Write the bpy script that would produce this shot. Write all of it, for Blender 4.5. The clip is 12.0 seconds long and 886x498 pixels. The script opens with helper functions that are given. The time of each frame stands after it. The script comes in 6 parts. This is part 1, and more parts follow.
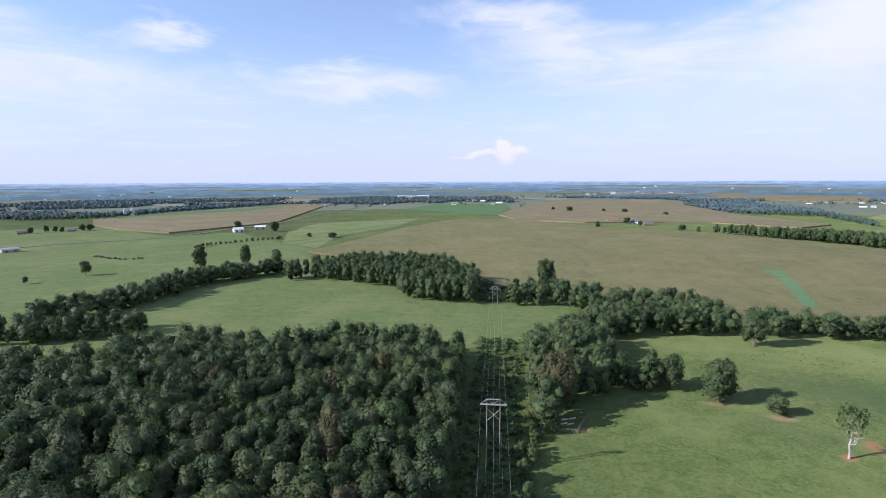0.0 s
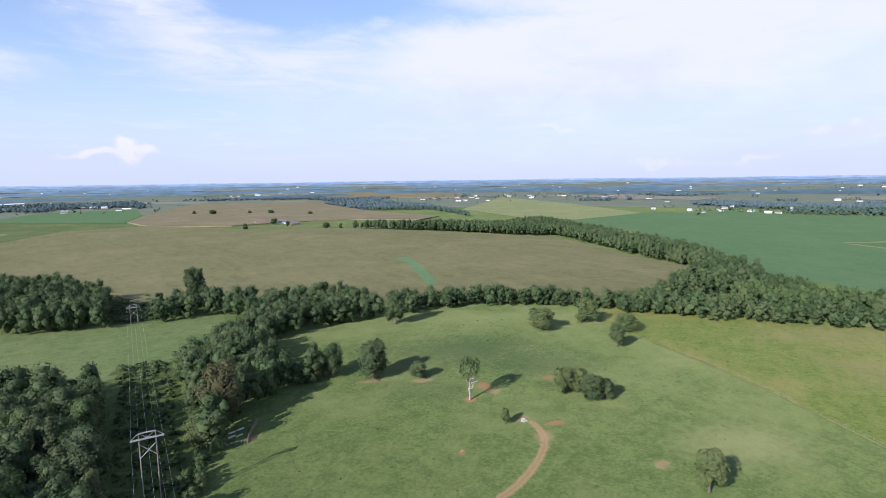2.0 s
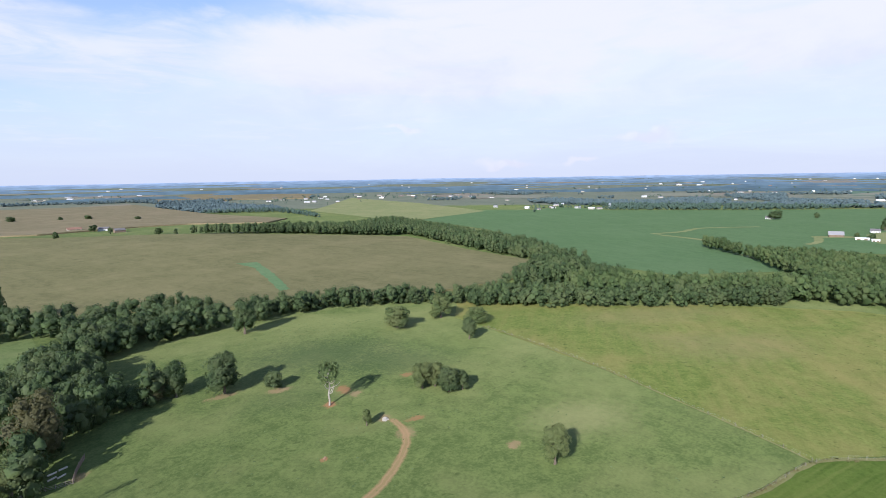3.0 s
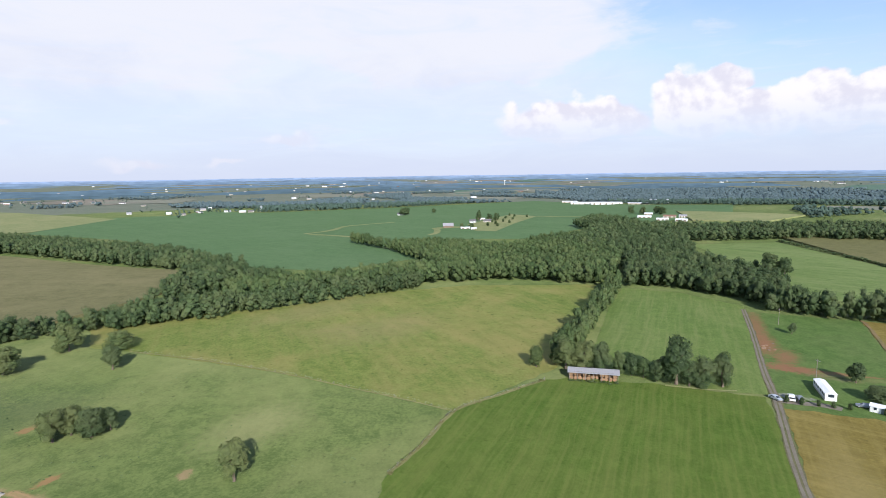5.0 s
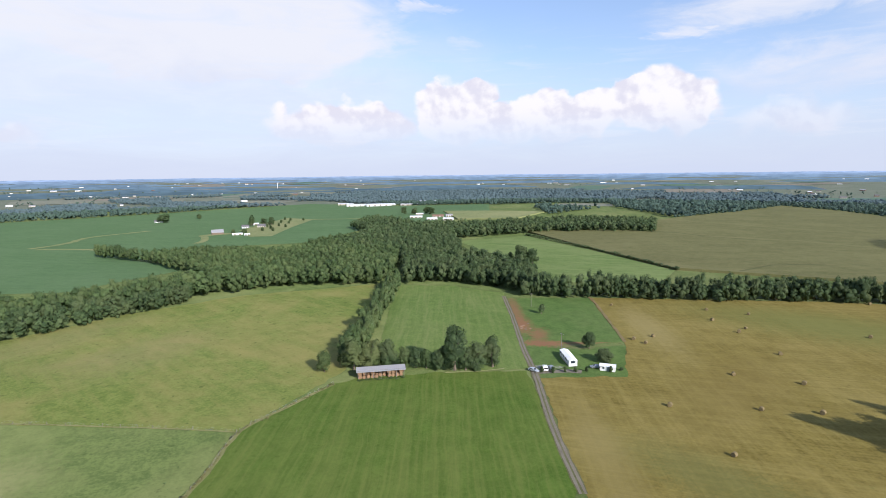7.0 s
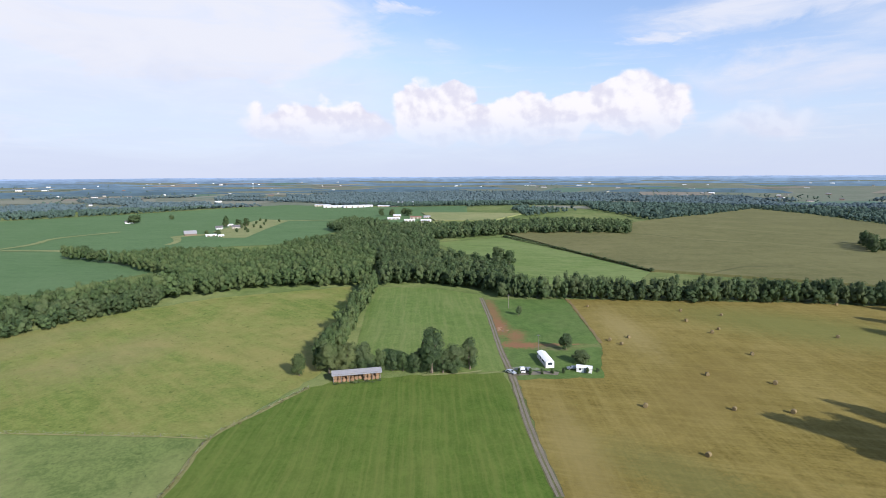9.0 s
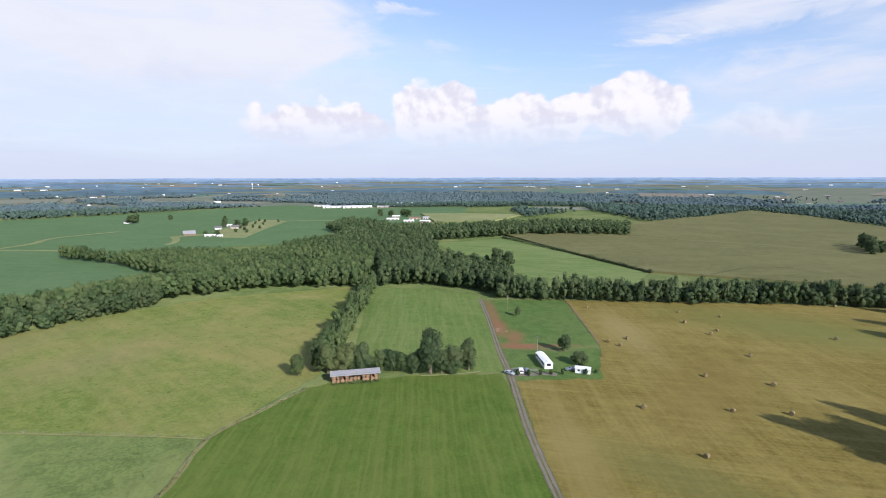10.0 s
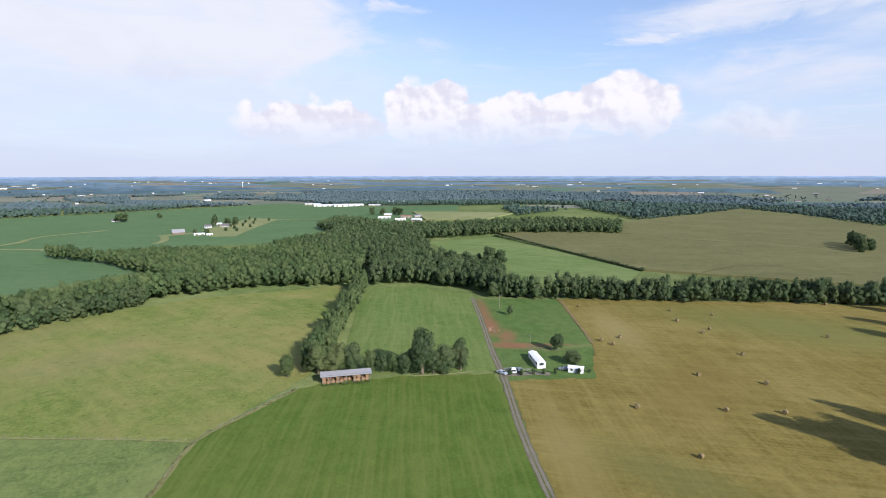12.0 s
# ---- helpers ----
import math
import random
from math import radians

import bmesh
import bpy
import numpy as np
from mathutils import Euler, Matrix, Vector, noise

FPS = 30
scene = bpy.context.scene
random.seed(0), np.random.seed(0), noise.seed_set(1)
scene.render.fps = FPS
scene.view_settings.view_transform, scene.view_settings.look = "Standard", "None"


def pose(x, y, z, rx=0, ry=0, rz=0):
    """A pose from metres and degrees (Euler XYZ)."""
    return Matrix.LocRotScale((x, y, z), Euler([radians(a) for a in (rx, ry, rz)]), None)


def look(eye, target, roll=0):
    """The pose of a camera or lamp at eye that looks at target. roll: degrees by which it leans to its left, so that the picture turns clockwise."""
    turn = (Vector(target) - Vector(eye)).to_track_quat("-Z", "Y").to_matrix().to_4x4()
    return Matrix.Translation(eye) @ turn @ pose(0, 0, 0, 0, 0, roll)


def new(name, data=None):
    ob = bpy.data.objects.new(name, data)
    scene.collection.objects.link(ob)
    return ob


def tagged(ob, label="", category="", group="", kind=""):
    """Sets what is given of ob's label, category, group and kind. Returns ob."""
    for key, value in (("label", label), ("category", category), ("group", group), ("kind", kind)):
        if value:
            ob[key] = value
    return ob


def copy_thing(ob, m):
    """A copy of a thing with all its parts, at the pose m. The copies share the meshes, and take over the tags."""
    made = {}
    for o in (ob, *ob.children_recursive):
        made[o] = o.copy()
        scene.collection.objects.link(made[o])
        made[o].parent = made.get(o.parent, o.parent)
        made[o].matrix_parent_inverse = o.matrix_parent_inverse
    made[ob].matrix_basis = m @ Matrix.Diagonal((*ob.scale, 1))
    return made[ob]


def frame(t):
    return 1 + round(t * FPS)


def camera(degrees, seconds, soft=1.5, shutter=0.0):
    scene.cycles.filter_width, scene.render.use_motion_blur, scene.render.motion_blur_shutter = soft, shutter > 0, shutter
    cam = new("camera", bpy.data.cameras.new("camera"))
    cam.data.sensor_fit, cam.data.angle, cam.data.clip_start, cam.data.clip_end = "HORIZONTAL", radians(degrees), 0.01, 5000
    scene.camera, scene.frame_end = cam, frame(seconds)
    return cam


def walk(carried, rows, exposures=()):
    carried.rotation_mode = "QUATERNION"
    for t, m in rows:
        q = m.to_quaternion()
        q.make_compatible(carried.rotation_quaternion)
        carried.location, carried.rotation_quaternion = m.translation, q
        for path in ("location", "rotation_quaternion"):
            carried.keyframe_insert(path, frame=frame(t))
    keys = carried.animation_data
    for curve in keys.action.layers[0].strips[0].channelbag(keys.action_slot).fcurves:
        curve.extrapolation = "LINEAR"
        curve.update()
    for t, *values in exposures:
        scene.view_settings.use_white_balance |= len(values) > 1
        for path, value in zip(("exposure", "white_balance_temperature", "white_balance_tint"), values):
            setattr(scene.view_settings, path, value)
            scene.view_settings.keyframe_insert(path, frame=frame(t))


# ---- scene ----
cam = camera(78.4, 12.0, soft=0.7)
# seconds, eye x, y, z, heading (clockwise from +y), pitch, roll
PATH_ROWS = [
    (0.0, 0.00, -0.00, 80.00, 0.00, -7.25, -0.24),
    (0.5, -0.23, 0.24, 79.75, 9.61, -7.28, -0.34),
    (1.0, -0.23, 0.42, 79.46, 18.93, -7.27, -0.57),
    (1.5, -0.57, 0.70, 79.41, 27.87, -7.34, -0.73),
    (2.0, -1.16, 0.86, 79.47, 36.06, -7.40, -0.76),
    (2.5, -1.44, 1.14, 79.46, 43.56, -7.46, -0.86),
    (3.0, -2.31, 1.08, 79.79, 51.71, -7.59, -0.89),
    (3.2, -2.85, 1.11, 80.03, 55.12, -7.65, -0.87),
    (4.0, -3.40, 1.90, 79.75, 68.90, -7.68, -1.00),
    (4.8, -3.75, 2.73, 79.45, 83.58, -7.67, -1.09),
    (5.0, -3.31, 3.08, 79.64, 87.35, -7.88, -0.84),
    (5.5, -3.02, 3.75, 79.89, 95.93, -7.96, -0.82),
    (6.0, -3.12, 4.39, 80.01, 102.56, -7.97, -0.79),
    (6.5, -3.04, 4.68, 80.04, 104.67, -7.96, -0.69),
    (7.0, -2.55, 4.60, 79.81, 110.67, -7.92, -0.67),
    (7.2, -2.22, 4.83, 79.77, 112.59, -7.94, -0.68),
    (8.0, -1.70, 4.30, 79.65, 115.20, -7.87, -0.50),
    (8.8, -1.11, 3.66, 79.53, 114.01, -7.79, -0.30),
    (9.0, -1.11, 3.72, 79.53, 113.03, -7.76, -0.29),
    (9.5, -1.13, 3.59, 79.44, 112.87, -7.68, -0.18),
    (10.0, -1.09, 3.68, 79.44, 113.13, -7.67, -0.11),
    (10.5, -0.96, 3.47, 79.42, 113.35, -7.76, -0.09),
    (11.0, -0.46, 3.46, 79.34, 113.60, -7.78, -0.10),
    (11.5, 0.24, 3.05, 79.37, 113.78, -7.84, -0.08),
    (12.0, 1.20, 2.62, 79.22, 113.99, -7.84, -0.08),
]


def stance(x, y, z, heading, pitch, roll):
    h, p = radians(heading), radians(pitch)
    eye = Vector((x, y, z))
    return look(eye, eye + 100 * Vector((math.sin(h) * math.cos(p), math.cos(h) * math.cos(p), math.sin(p))), roll)


walk(cam, [(t, stance(*row)) for t, *row in PATH_ROWS], [(0.0, 0.56, 5950, 15), (2.5, 0.54, 6050, 13), (5.5, 0.52, 6250, 11), (9.0, 0.48, 6200, 12), (12.0, 0.48, 6200, 12)])

# ---------------------------------------------------------------- light
SUN_HEADING, SUN_HEIGHT = 256.0, 27.0
sun = new("sun", bpy.data.lights.new("sun", "SUN"))
sun.data.energy, sun.data.angle, sun.data.color = 4.6, radians(0.5), (1.0, 0.95, 0.88)
toward = Vector((math.sin(radians(SUN_HEADING)) * math.cos(radians(SUN_HEIGHT)), math.cos(radians(SUN_HEADING)) * math.cos(radians(SUN_HEIGHT)), math.sin(radians(SUN_HEIGHT))))
sun.matrix_world = look(toward * 200, (0, 0, 0))


class Graph:
    """Short hand for building node trees."""

    def __init__(self, tree):
        self.tree = tree
        tree.nodes.clear()

    def node(self, kind, **values):
        n = self.tree.nodes.new(kind)
        for key, value in values.items():
            setattr(n, key, value)
        return n

    def link(self, a, b):
        self.tree.links.new(a, b)

    def put(self, socket, value):
        if isinstance(value, bpy.types.NodeSocket):
            self.link(value, socket)
        else:
            socket.default_value = value

    def math(self, op, a, b=0.0, c=0.0, clamp=False):
        n = self.node("ShaderNodeMath", operation=op, use_clamp=clamp)
        for s, v in zip(n.inputs, (a, b, c)):
            self.put(s, v)
        return n.outputs[0]

    def vec(self, op, a, b=(0, 0, 0)):
        n = self.node("ShaderNodeVectorMath", operation=op)
        self.put(n.inputs[0], a)
        self.put(n.inputs[1], b)
        return n.outputs["Value"] if op in ("DOT_PRODUCT", "LENGTH") else n.outputs["Vector"]

    def noise(self, vector, scale, detail=4.0, rough=0.55, distort=0.0):
        n = self.node("ShaderNodeTexNoise")
        self.put(n.inputs["Vector"], vector)
        n.inputs["Scale"].default_value, n.inputs["Detail"].default_value = scale, detail
        n.inputs["Roughness"].default_value, n.inputs["Distortion"].default_value = rough, distort
        return n.outputs["Fac"]

    def ramp(self, value, lo, hi, a=0.0, b=1.0):
        n = self.node("ShaderNodeMapRange", interpolation_type="SMOOTHSTEP")
        self.put(n.inputs["Value"], value)
        for key, v in (("From Min", lo), ("From Max", hi), ("To Min", a), ("To Max", b)):
            self.put(n.inputs[key], v)
        return n.outputs["Result"]

    def mix(self, fac, a, b, blend="MIX"):
        n = self.node("ShaderNodeMix", data_type="RGBA", blend_type=blend)
        n.clamp_factor = True
        self.put(n.inputs[0], fac)
        for s, v in ((n.inputs[6], a), (n.inputs[7], b)):
            self.put(s, (*v, 1.0) if isinstance(v, tuple) and len(v) == 3 else v)
        return n.outputs[2]


def build_sky():
    world = bpy.data.worlds.new("sky")
    scene.world = world
    world.use_nodes = True
    g = Graph(world.node_tree)
    sky = g.node("ShaderNodeTexSky", sky_type="NISHITA")
    sky.sun_disc, sky.sun_elevation, sky.sun_rotation = False, radians(SUN_HEIGHT), radians(SUN_HEADING)
    sky.air_density, sky.dust_density, sky.ozone_density, sky.altitude = 1.0, 0.3, 3.0, 200
    way = g.node("ShaderNodeTexCoord").outputs["Generated"]
    parts = g.node("ShaderNodeSeparateXYZ")
    g.link(way, parts.inputs[0])
    up = g.math("MAXIMUM", parts.outputs[2], 0.0)
    # heading and height over the horizon, in degrees
    east = g.math("MULTIPLY", g.math("ARCTAN2", parts.outputs[0], parts.outputs[1]), 180 / math.pi)
    high = g.math("MULTIPLY", g.math("ARCSINE", parts.outputs[2]), 180 / math.pi)

    def shifted(amount, field):
        return g.math("MULTIPLY", g.math("SUBTRACT", field, 0.5), amount)

    flat = g.vec("MULTIPLY", way, (1.0, 1.0, 2.6))
    slow, slower = g.noise(flat, 5.0, 6.0, 0.62, 0.6), g.noise(g.vec("ADD", flat, (7.0, 3.0, 1.0)), 5.0, 6.0, 0.62, 0.6)
    u = g.math("ADD", east, shifted(16.0, slow))
    v = g.math("ADD", high, shifted(6.0, slower))

    def blob(u0, v0, ru, rv, soft=0.35, lean=0.0, at=None):
        """A soft patch of cloud round a heading and a height; lean: degrees climbed for each degree of heading."""
        x, y = at or (u, v)
        du = g.math("SUBTRACT", x, u0)
        dv = g.math("SUBTRACT", g.math("SUBTRACT", y, v0), g.math("MULTIPLY", du, lean))
        p, q = g.math("DIVIDE", du, ru), g.math("DIVIDE", dv, rv)
        d = g.math("SQRT", g.math("ADD", g.math("MULTIPLY", p, p), g.math("MULTIPLY", q, q)))
        return g.ramp(d, 1 - soft, 1 + soft, 1.0, 0.0)

    def union(masks):
        out = masks[0]
        for m in masks[1:]:
            out = g.math("MAXIMUM", out, m)
        return out

    # the great white bank, its shelf, and thin sheets round the blue
    bank = union([blob(71, 22, 34, 11.5, 0.22), blob(50, 11.5, 22, 4.5, 0.3), blob(88, 13.5, 17.5, 5.5, 0.22), blob(116, 20.5, 12, 2.3, 0.4)])
    shelf = union([blob(20, 12.0, 14, 4.2, 0.5, -0.10), blob(9, 15.6, 9, 1.1, 0.6, -0.05)])
    sheets = union([blob(-44, 10.0, 22, 3.4, 0.6, -0.12), blob(-10, 9.3, 9, 1.5, 0.6), blob(-27.5, 13.2, 3.2, 1.3, 0.6), blob(28.5, 15.0, 3.0, 0.9, 0.6),
                    blob(146, 14.8, 13, 2.2, 0.35, 0.06), blob(146, 8.4, 8, 1.6, 0.7), blob(108, 15.6, 2.2, 0.6, 0.5), blob(111, 12.4, 2.0, 0.5, 0.8), blob(134.5, 12.6, 2.2, 0.5, 0.7), blob(165, 12, 14, 5, 0.5)])
    wisps = g.noise(g.vec("MULTIPLY", way, (1.0, 1.0, 6.0)), 4.5, 9.0, 0.62, 0.8)
    streaks = g.noise(g.vec("MULTIPLY", way, (1.0, 1.0, 9.0)), 9.0, 6.0, 0.6, 0.5)
    under = g.math("MULTIPLY", blob(66, 5.0, 44, 12, 0.4), 0.80)
    sheet_amount = g.math("MULTIPLY", union([g.math("MULTIPLY", shelf, 0.85), g.math("MULTIPLY", sheets, 0.85)]), g.ramp(wisps, 0.30, 0.62, 0.35, 1.0))
    veil_amount = union([under, g.math("MULTIPLY", bank, g.ramp(wisps, 0.22, 0.55, 0.80, 0.99)), sheet_amount, g.ramp(g.math("ADD", wisps, g.math("MULTIPLY", up, -0.6)), 0.50, 0.78, 0.0, 0.35)])
    veil_amount = g.math("MULTIPLY", veil_amount, g.math("SUBTRACT", 1.0, g.math("MULTIPLY", blob(22.0, 18.5, 11.0, 4.6, 0.3), 0.95)))
    # pale layer over the horizon
    pale = g.ramp(g.math("ADD", high, shifted(5.0, wisps)), -1.0, 17.0, 1.0, 0.0)
    haze = g.math("ADD", g.math("MULTIPLY", g.math("POWER", pale, 1.25), 0.74), 0.24)
    base = g.mix(haze, g.vec("MULTIPLY", sky.outputs[0], (1.30, 1.30, 1.36)), HORIZON)
    shade = g.noise(flat, 6.0, 6.0, 0.6, 0.4)
    glare = g.ramp(g.math("ADD", g.math("MULTIPLY", up, 1.9), g.math("MULTIPLY", shade, 0.5)), 0.36, 0.68)
    white = g.mix(glare, CLOUD_SHADE, CLOUD_LIGHT)
    clouded = g.mix(g.math("MULTIPLY", veil_amount, g.ramp(up, 0.02, 0.15, 0.30, 1.0)), base, white)
    bands = g.math("MULTIPLY", g.ramp(streaks, 0.52, 0.72), g.math("MULTIPLY", g.ramp(high, 1.0, 4.0), g.ramp(high, 16.0, 8.0)))
    clouded = g.mix(g.math("MULTIPLY", bands, 0.28), clouded, CLOUD_LIGHT)
    # heaped cloud: rounded towers with a fading foot
    bulge = g.vec("MULTIPLY", way, (1.0, 1.0, 1.15))
    lumps = g.noise(bulge, 15.0, 6.0, 0.48, 0.1)
    lit_side = g.noise(g.vec("ADD", bulge, (0.007, 0.005, -0.010)), 15.0, 6.0, 0.48, 0.1)
    knobs = g.node("ShaderNodeTexVoronoi", feature="SMOOTH_F1")
    g.link(g.vec("ADD", bulge, g.vec("MULTIPLY", way, (0.01, 0.0, 0.0))), knobs.inputs["Vector"])
    knobs.inputs["Scale"].default_value, knobs.inputs["Smoothness"].default_value = 26.0, 0.5
    swell = g.math("ADD", shifted(3.2, lumps), g.math("MULTIPLY", g.math("SUBTRACT", knobs.outputs["Distance"], 0.40), -1.5))
    tower_at = (g.math("ADD", east, shifted(3.0, lumps)), g.math("SUBTRACT", high, swell))
    towers = union([blob(a, b, c, d, 0.11, 0.0, tower_at) for a, b, c, d in (
        (100.5, 5.2, 7.5, 2.2), (112.0, 6.2, 4.2, 3.2), (110.4, 7.6, 2.6, 1.6), (114.2, 8.2, 2.0, 1.5), (121.0, 5.4, 8.5, 2.4), (126.0, 6.4, 4.0, 1.8),
        (131.2, 7.0, 3.8, 3.0), (130.2, 8.6, 2.4, 1.2), (134.6, 6.2, 2.8, 2.6))])
    low_heaps = union([blob(a, b, c, d, 0.5, 0.0, tower_at) for a, b, c, d in ((58.0, 1.4, 2.4, 0.5), (66.0, 1.3, 1.6, 0.4), (48.0, 4.9, 1.6, 0.4), (72.0, 3.6, 2.6, 0.7), (143.0, 4.6, 4.0, 1.3))])
    heap = g.math("ADD", g.math("MULTIPLY", towers, g.ramp(high, 1.6, 6.6, 0.0, 0.97)), g.math("ADD", g.math("MULTIPLY", low_heaps, 0.45), g.math("MULTIPLY", union([blob(7.2, 2.9, 1.5, 0.8, 0.3, 0.0, tower_at), blob(4.5, 2.6, 3.0, 0.4, 0.5, 0.0, tower_at)]), 0.85)), clamp=True)
    side = g.ramp(g.math("SUBTRACT", lumps, lit_side), -0.10, 0.05)
    heap_white = g.mix(g.math("MULTIPLY", side, g.ramp(high, 2.0, 7.5, 0.45, 1.0)), HEAP_SHADE, HEAP_LIGHT)
    final = g.mix(heap, clouded, heap_white)
    back = g.node("ShaderNodeBackground")
    g.link(final, back.inputs[0])
    back.inputs[1].default_value = SKY_STRENGTH
    g.link(back.outputs[0], g.node("ShaderNodeOutputWorld").inputs[0])


SKY_STRENGTH = 0.10
HORIZON = (4.7, 5.1, 6.2)
CLOUD_SHADE, CLOUD_LIGHT = (5.2, 5.45, 6.35), (6.2, 6.22, 6.6)
HEAP_SHADE, HEAP_LIGHT = (5.75, 5.55, 6.15), (7.25, 6.95, 6.95)
build_sky()


# ---------------------------------------------------------------- materials
def surface(name, rough=0.9, metal=0.0):
    m = bpy.data.materials.new(name)
    m.use_nodes = True
    g = Graph(m.node_tree)
    shader = g.node("ShaderNodeBsdfPrincipled")
    shader.inputs["Roughness"].default_value, shader.inputs["Metallic"].default_value = rough, metal
    shader.inputs["Specular IOR Level"].default_value = 0.25
    g.link(shader.outputs[0], g.node("ShaderNodeOutputMaterial").inputs[0])
    place = g.node("ShaderNodeNewGeometry").outputs["Position"]
    return m, g, shader, place


def relief(g, shader, height, metres, strength=1.0):
    n = g.node("ShaderNodeBump")
    n.inputs["Distance"].default_value, n.inputs["Strength"].default_value = metres, strength
    g.put(n.inputs["Height"], height)
    g.link(n.outputs[0], shader.inputs["Normal"])


def worn_spots(g, place, colour, spots):
    """Bare or rougher ground, and grass painted brighter as lit, round given places: (x, y), half length, half width,
    turn, colour, strength.
    """
    ragged = g.math("ADD", g.math("MULTIPLY", g.noise(place, 0.45, 5.0, 0.7), 0.75), g.math("MULTIPLY", g.noise(place, 2.2, 4.0, 0.7), 0.45))
    for (x, y), rx, ry, turn, tone, amount in spots:
        c, s = math.cos(radians(turn)), math.sin(radians(turn))
        away = g.vec("SUBTRACT", place, (x, y, 0.0))
        u = g.vec("DOT_PRODUCT", away, (c / rx, s / rx, 0.0))
        v = g.vec("DOT_PRODUCT", away, (-s / ry, c / ry, 0.0))
        far = g.math("SQRT", g.math("ADD", g.math("MULTIPLY", u, u), g.math("MULTIPLY", v, v)))
        colour = g.mix(g.ramp(g.math("ADD", far, g.math("MULTIPLY", ragged, 1.8)), 1.2 if rx > 12 else 1.45, 2.2 if rx > 12 else 1.9, amount, 0.0), colour, tone)
    return colour


def worn_line(g, place, colour, line, width, tone, amount):
    """Ground worn along a line, with two wheel ruts."""
    near = None
    for a, b in zip(line, line[1:]):
        d = (b[0] - a[0], b[1] - a[1], 0.0)
        n = d[0] ** 2 + d[1] ** 2
        flat = g.vec("MULTIPLY", g.vec("SUBTRACT", place, (a[0], a[1], 0.0)), (1.0, 1.0, 0.0))
        h = g.math("MULTIPLY", g.vec("DOT_PRODUCT", flat, d), 1.0 / n, clamp=True)
        step = g.node("ShaderNodeVectorMath", operation="SCALE")
        step.inputs[0].default_value = d
        g.link(h, step.inputs["Scale"])
        far = g.vec("LENGTH", g.vec("SUBTRACT", flat, step.outputs[0]))
        near = far if near is None else g.math("MINIMUM", near, far)
    near = g.math("ADD", near, g.math("MULTIPLY", g.math("SUBTRACT", g.noise(place, 0.8, 4.0, 0.65), 0.5), 1.3))
    rut = g.math("ABSOLUTE", g.math("SUBTRACT", near, width * 0.27))
    soft = g.ramp(near, width * 0.35, width * 0.75, amount * 0.75, 0.0)
    deep = g.ramp(rut, 0.1, width * 0.28, amount, 0.0)
    return g.mix(g.math("MAXIMUM", soft, deep), colour, tone)


def turf(name, low, high, dry, dry_amount=0.35, rows=None, tuft=0.5, bare=None, spots=(), lines=(), nap=0.0):
    """Grass or a crop seen from high above: fine clumps, broad patches, dry streaks and, with rows, drill or mowing lines."""
    m, g, shader, place = surface(name, 0.95)
    shader.inputs["Specular IOR Level"].default_value = 0.08
    shader.inputs["Diffuse Roughness"].default_value = nap
    fine = g.noise(place, 0.9, 6.0, 0.7)
    clump = g.noise(place, 0.16, 5.0, 0.65, 0.6)
    broad = g.noise(place, 0.012, 4.0, 0.6, 0.8)
    mid = g.noise(place, 0.045, 5.0, 0.62, 0.5)
    colour = g.mix(g.ramp(g.math("ADD", g.math("MULTIPLY", fine, 0.55), g.math("MULTIPLY", clump, 0.45)), 0.36, 0.64), low, high)
    patch = g.ramp(g.math("ADD", g.math("MULTIPLY", broad, 0.6), g.math("MULTIPLY", mid, 0.4)), 0.42, 0.66, 0.0, dry_amount)
    colour = g.mix(patch, colour, dry)
    dark = g.ramp(g.noise(place, 0.35, 3.0, 0.6), 0.60, 0.74, 0.0, tuft)
    colour = g.mix(dark, colour, tuple(0.55 * v for v in low))
    height = clump
    for heading, width, depth in rows or ():
        a = radians(heading)
        across = g.vec("DOT_PRODUCT", place, (math.cos(a), -math.sin(a), 0.0))
        bent = g.math("ADD", across, g.math("MULTIPLY", g.math("SUBTRACT", mid, 0.5), 3.0))
        run = g.vec("DOT_PRODUCT", place, (math.sin(a), math.cos(a), 0.0))
        lay = g.node("ShaderNodeCombineXYZ")
        g.put(lay.inputs[0], g.math("DIVIDE", bent, width))
        g.put(lay.inputs[1], g.math("MULTIPLY", run, 0.02))
        lines_seen = g.noise(lay.outputs[0], 1.0, 4.0, 0.65)
        swaths = g.noise(lay.outputs[0], 0.22, 3.0, 0.55)
        colour = g.mix(g.ramp(lines_seen, 0.46, 0.66, 0.0, depth * 1.7), colour, dry)
        colour = g.mix(g.ramp(lines_seen, 0.48, 0.30, 0.0, depth * 1.3), colour, tuple(0.72 * v for v in low))
        colour = g.mix(g.ramp(swaths, 0.50, 0.68, 0.0, depth * 1.2), colour, dry)
        colour = g.mix(g.ramp(swaths, 0.48, 0.32, 0.0, depth * 0.9), colour, low)
    if bare:
        spot = g.ramp(g.math("ADD", g.math("MULTIPLY", g.noise(place, 0.06, 4.0, 0.65), 0.6), g.math("MULTIPLY", fine, 0.4)), 0.60, 0.70)
        colour = g.mix(spot, colour, bare)
    colour = worn_spots(g, place, colour, spots) if spots else colour
    for line, width, tone, amount in lines:
        colour = worn_line(g, place, colour, line, width, tone, amount)
    g.link(colour, shader.inputs["Base Color"])
    relief(g, shader, g.math("ADD", g.math("MULTIPLY", fine, 0.5), height), 0.5, 0.55)
    return m


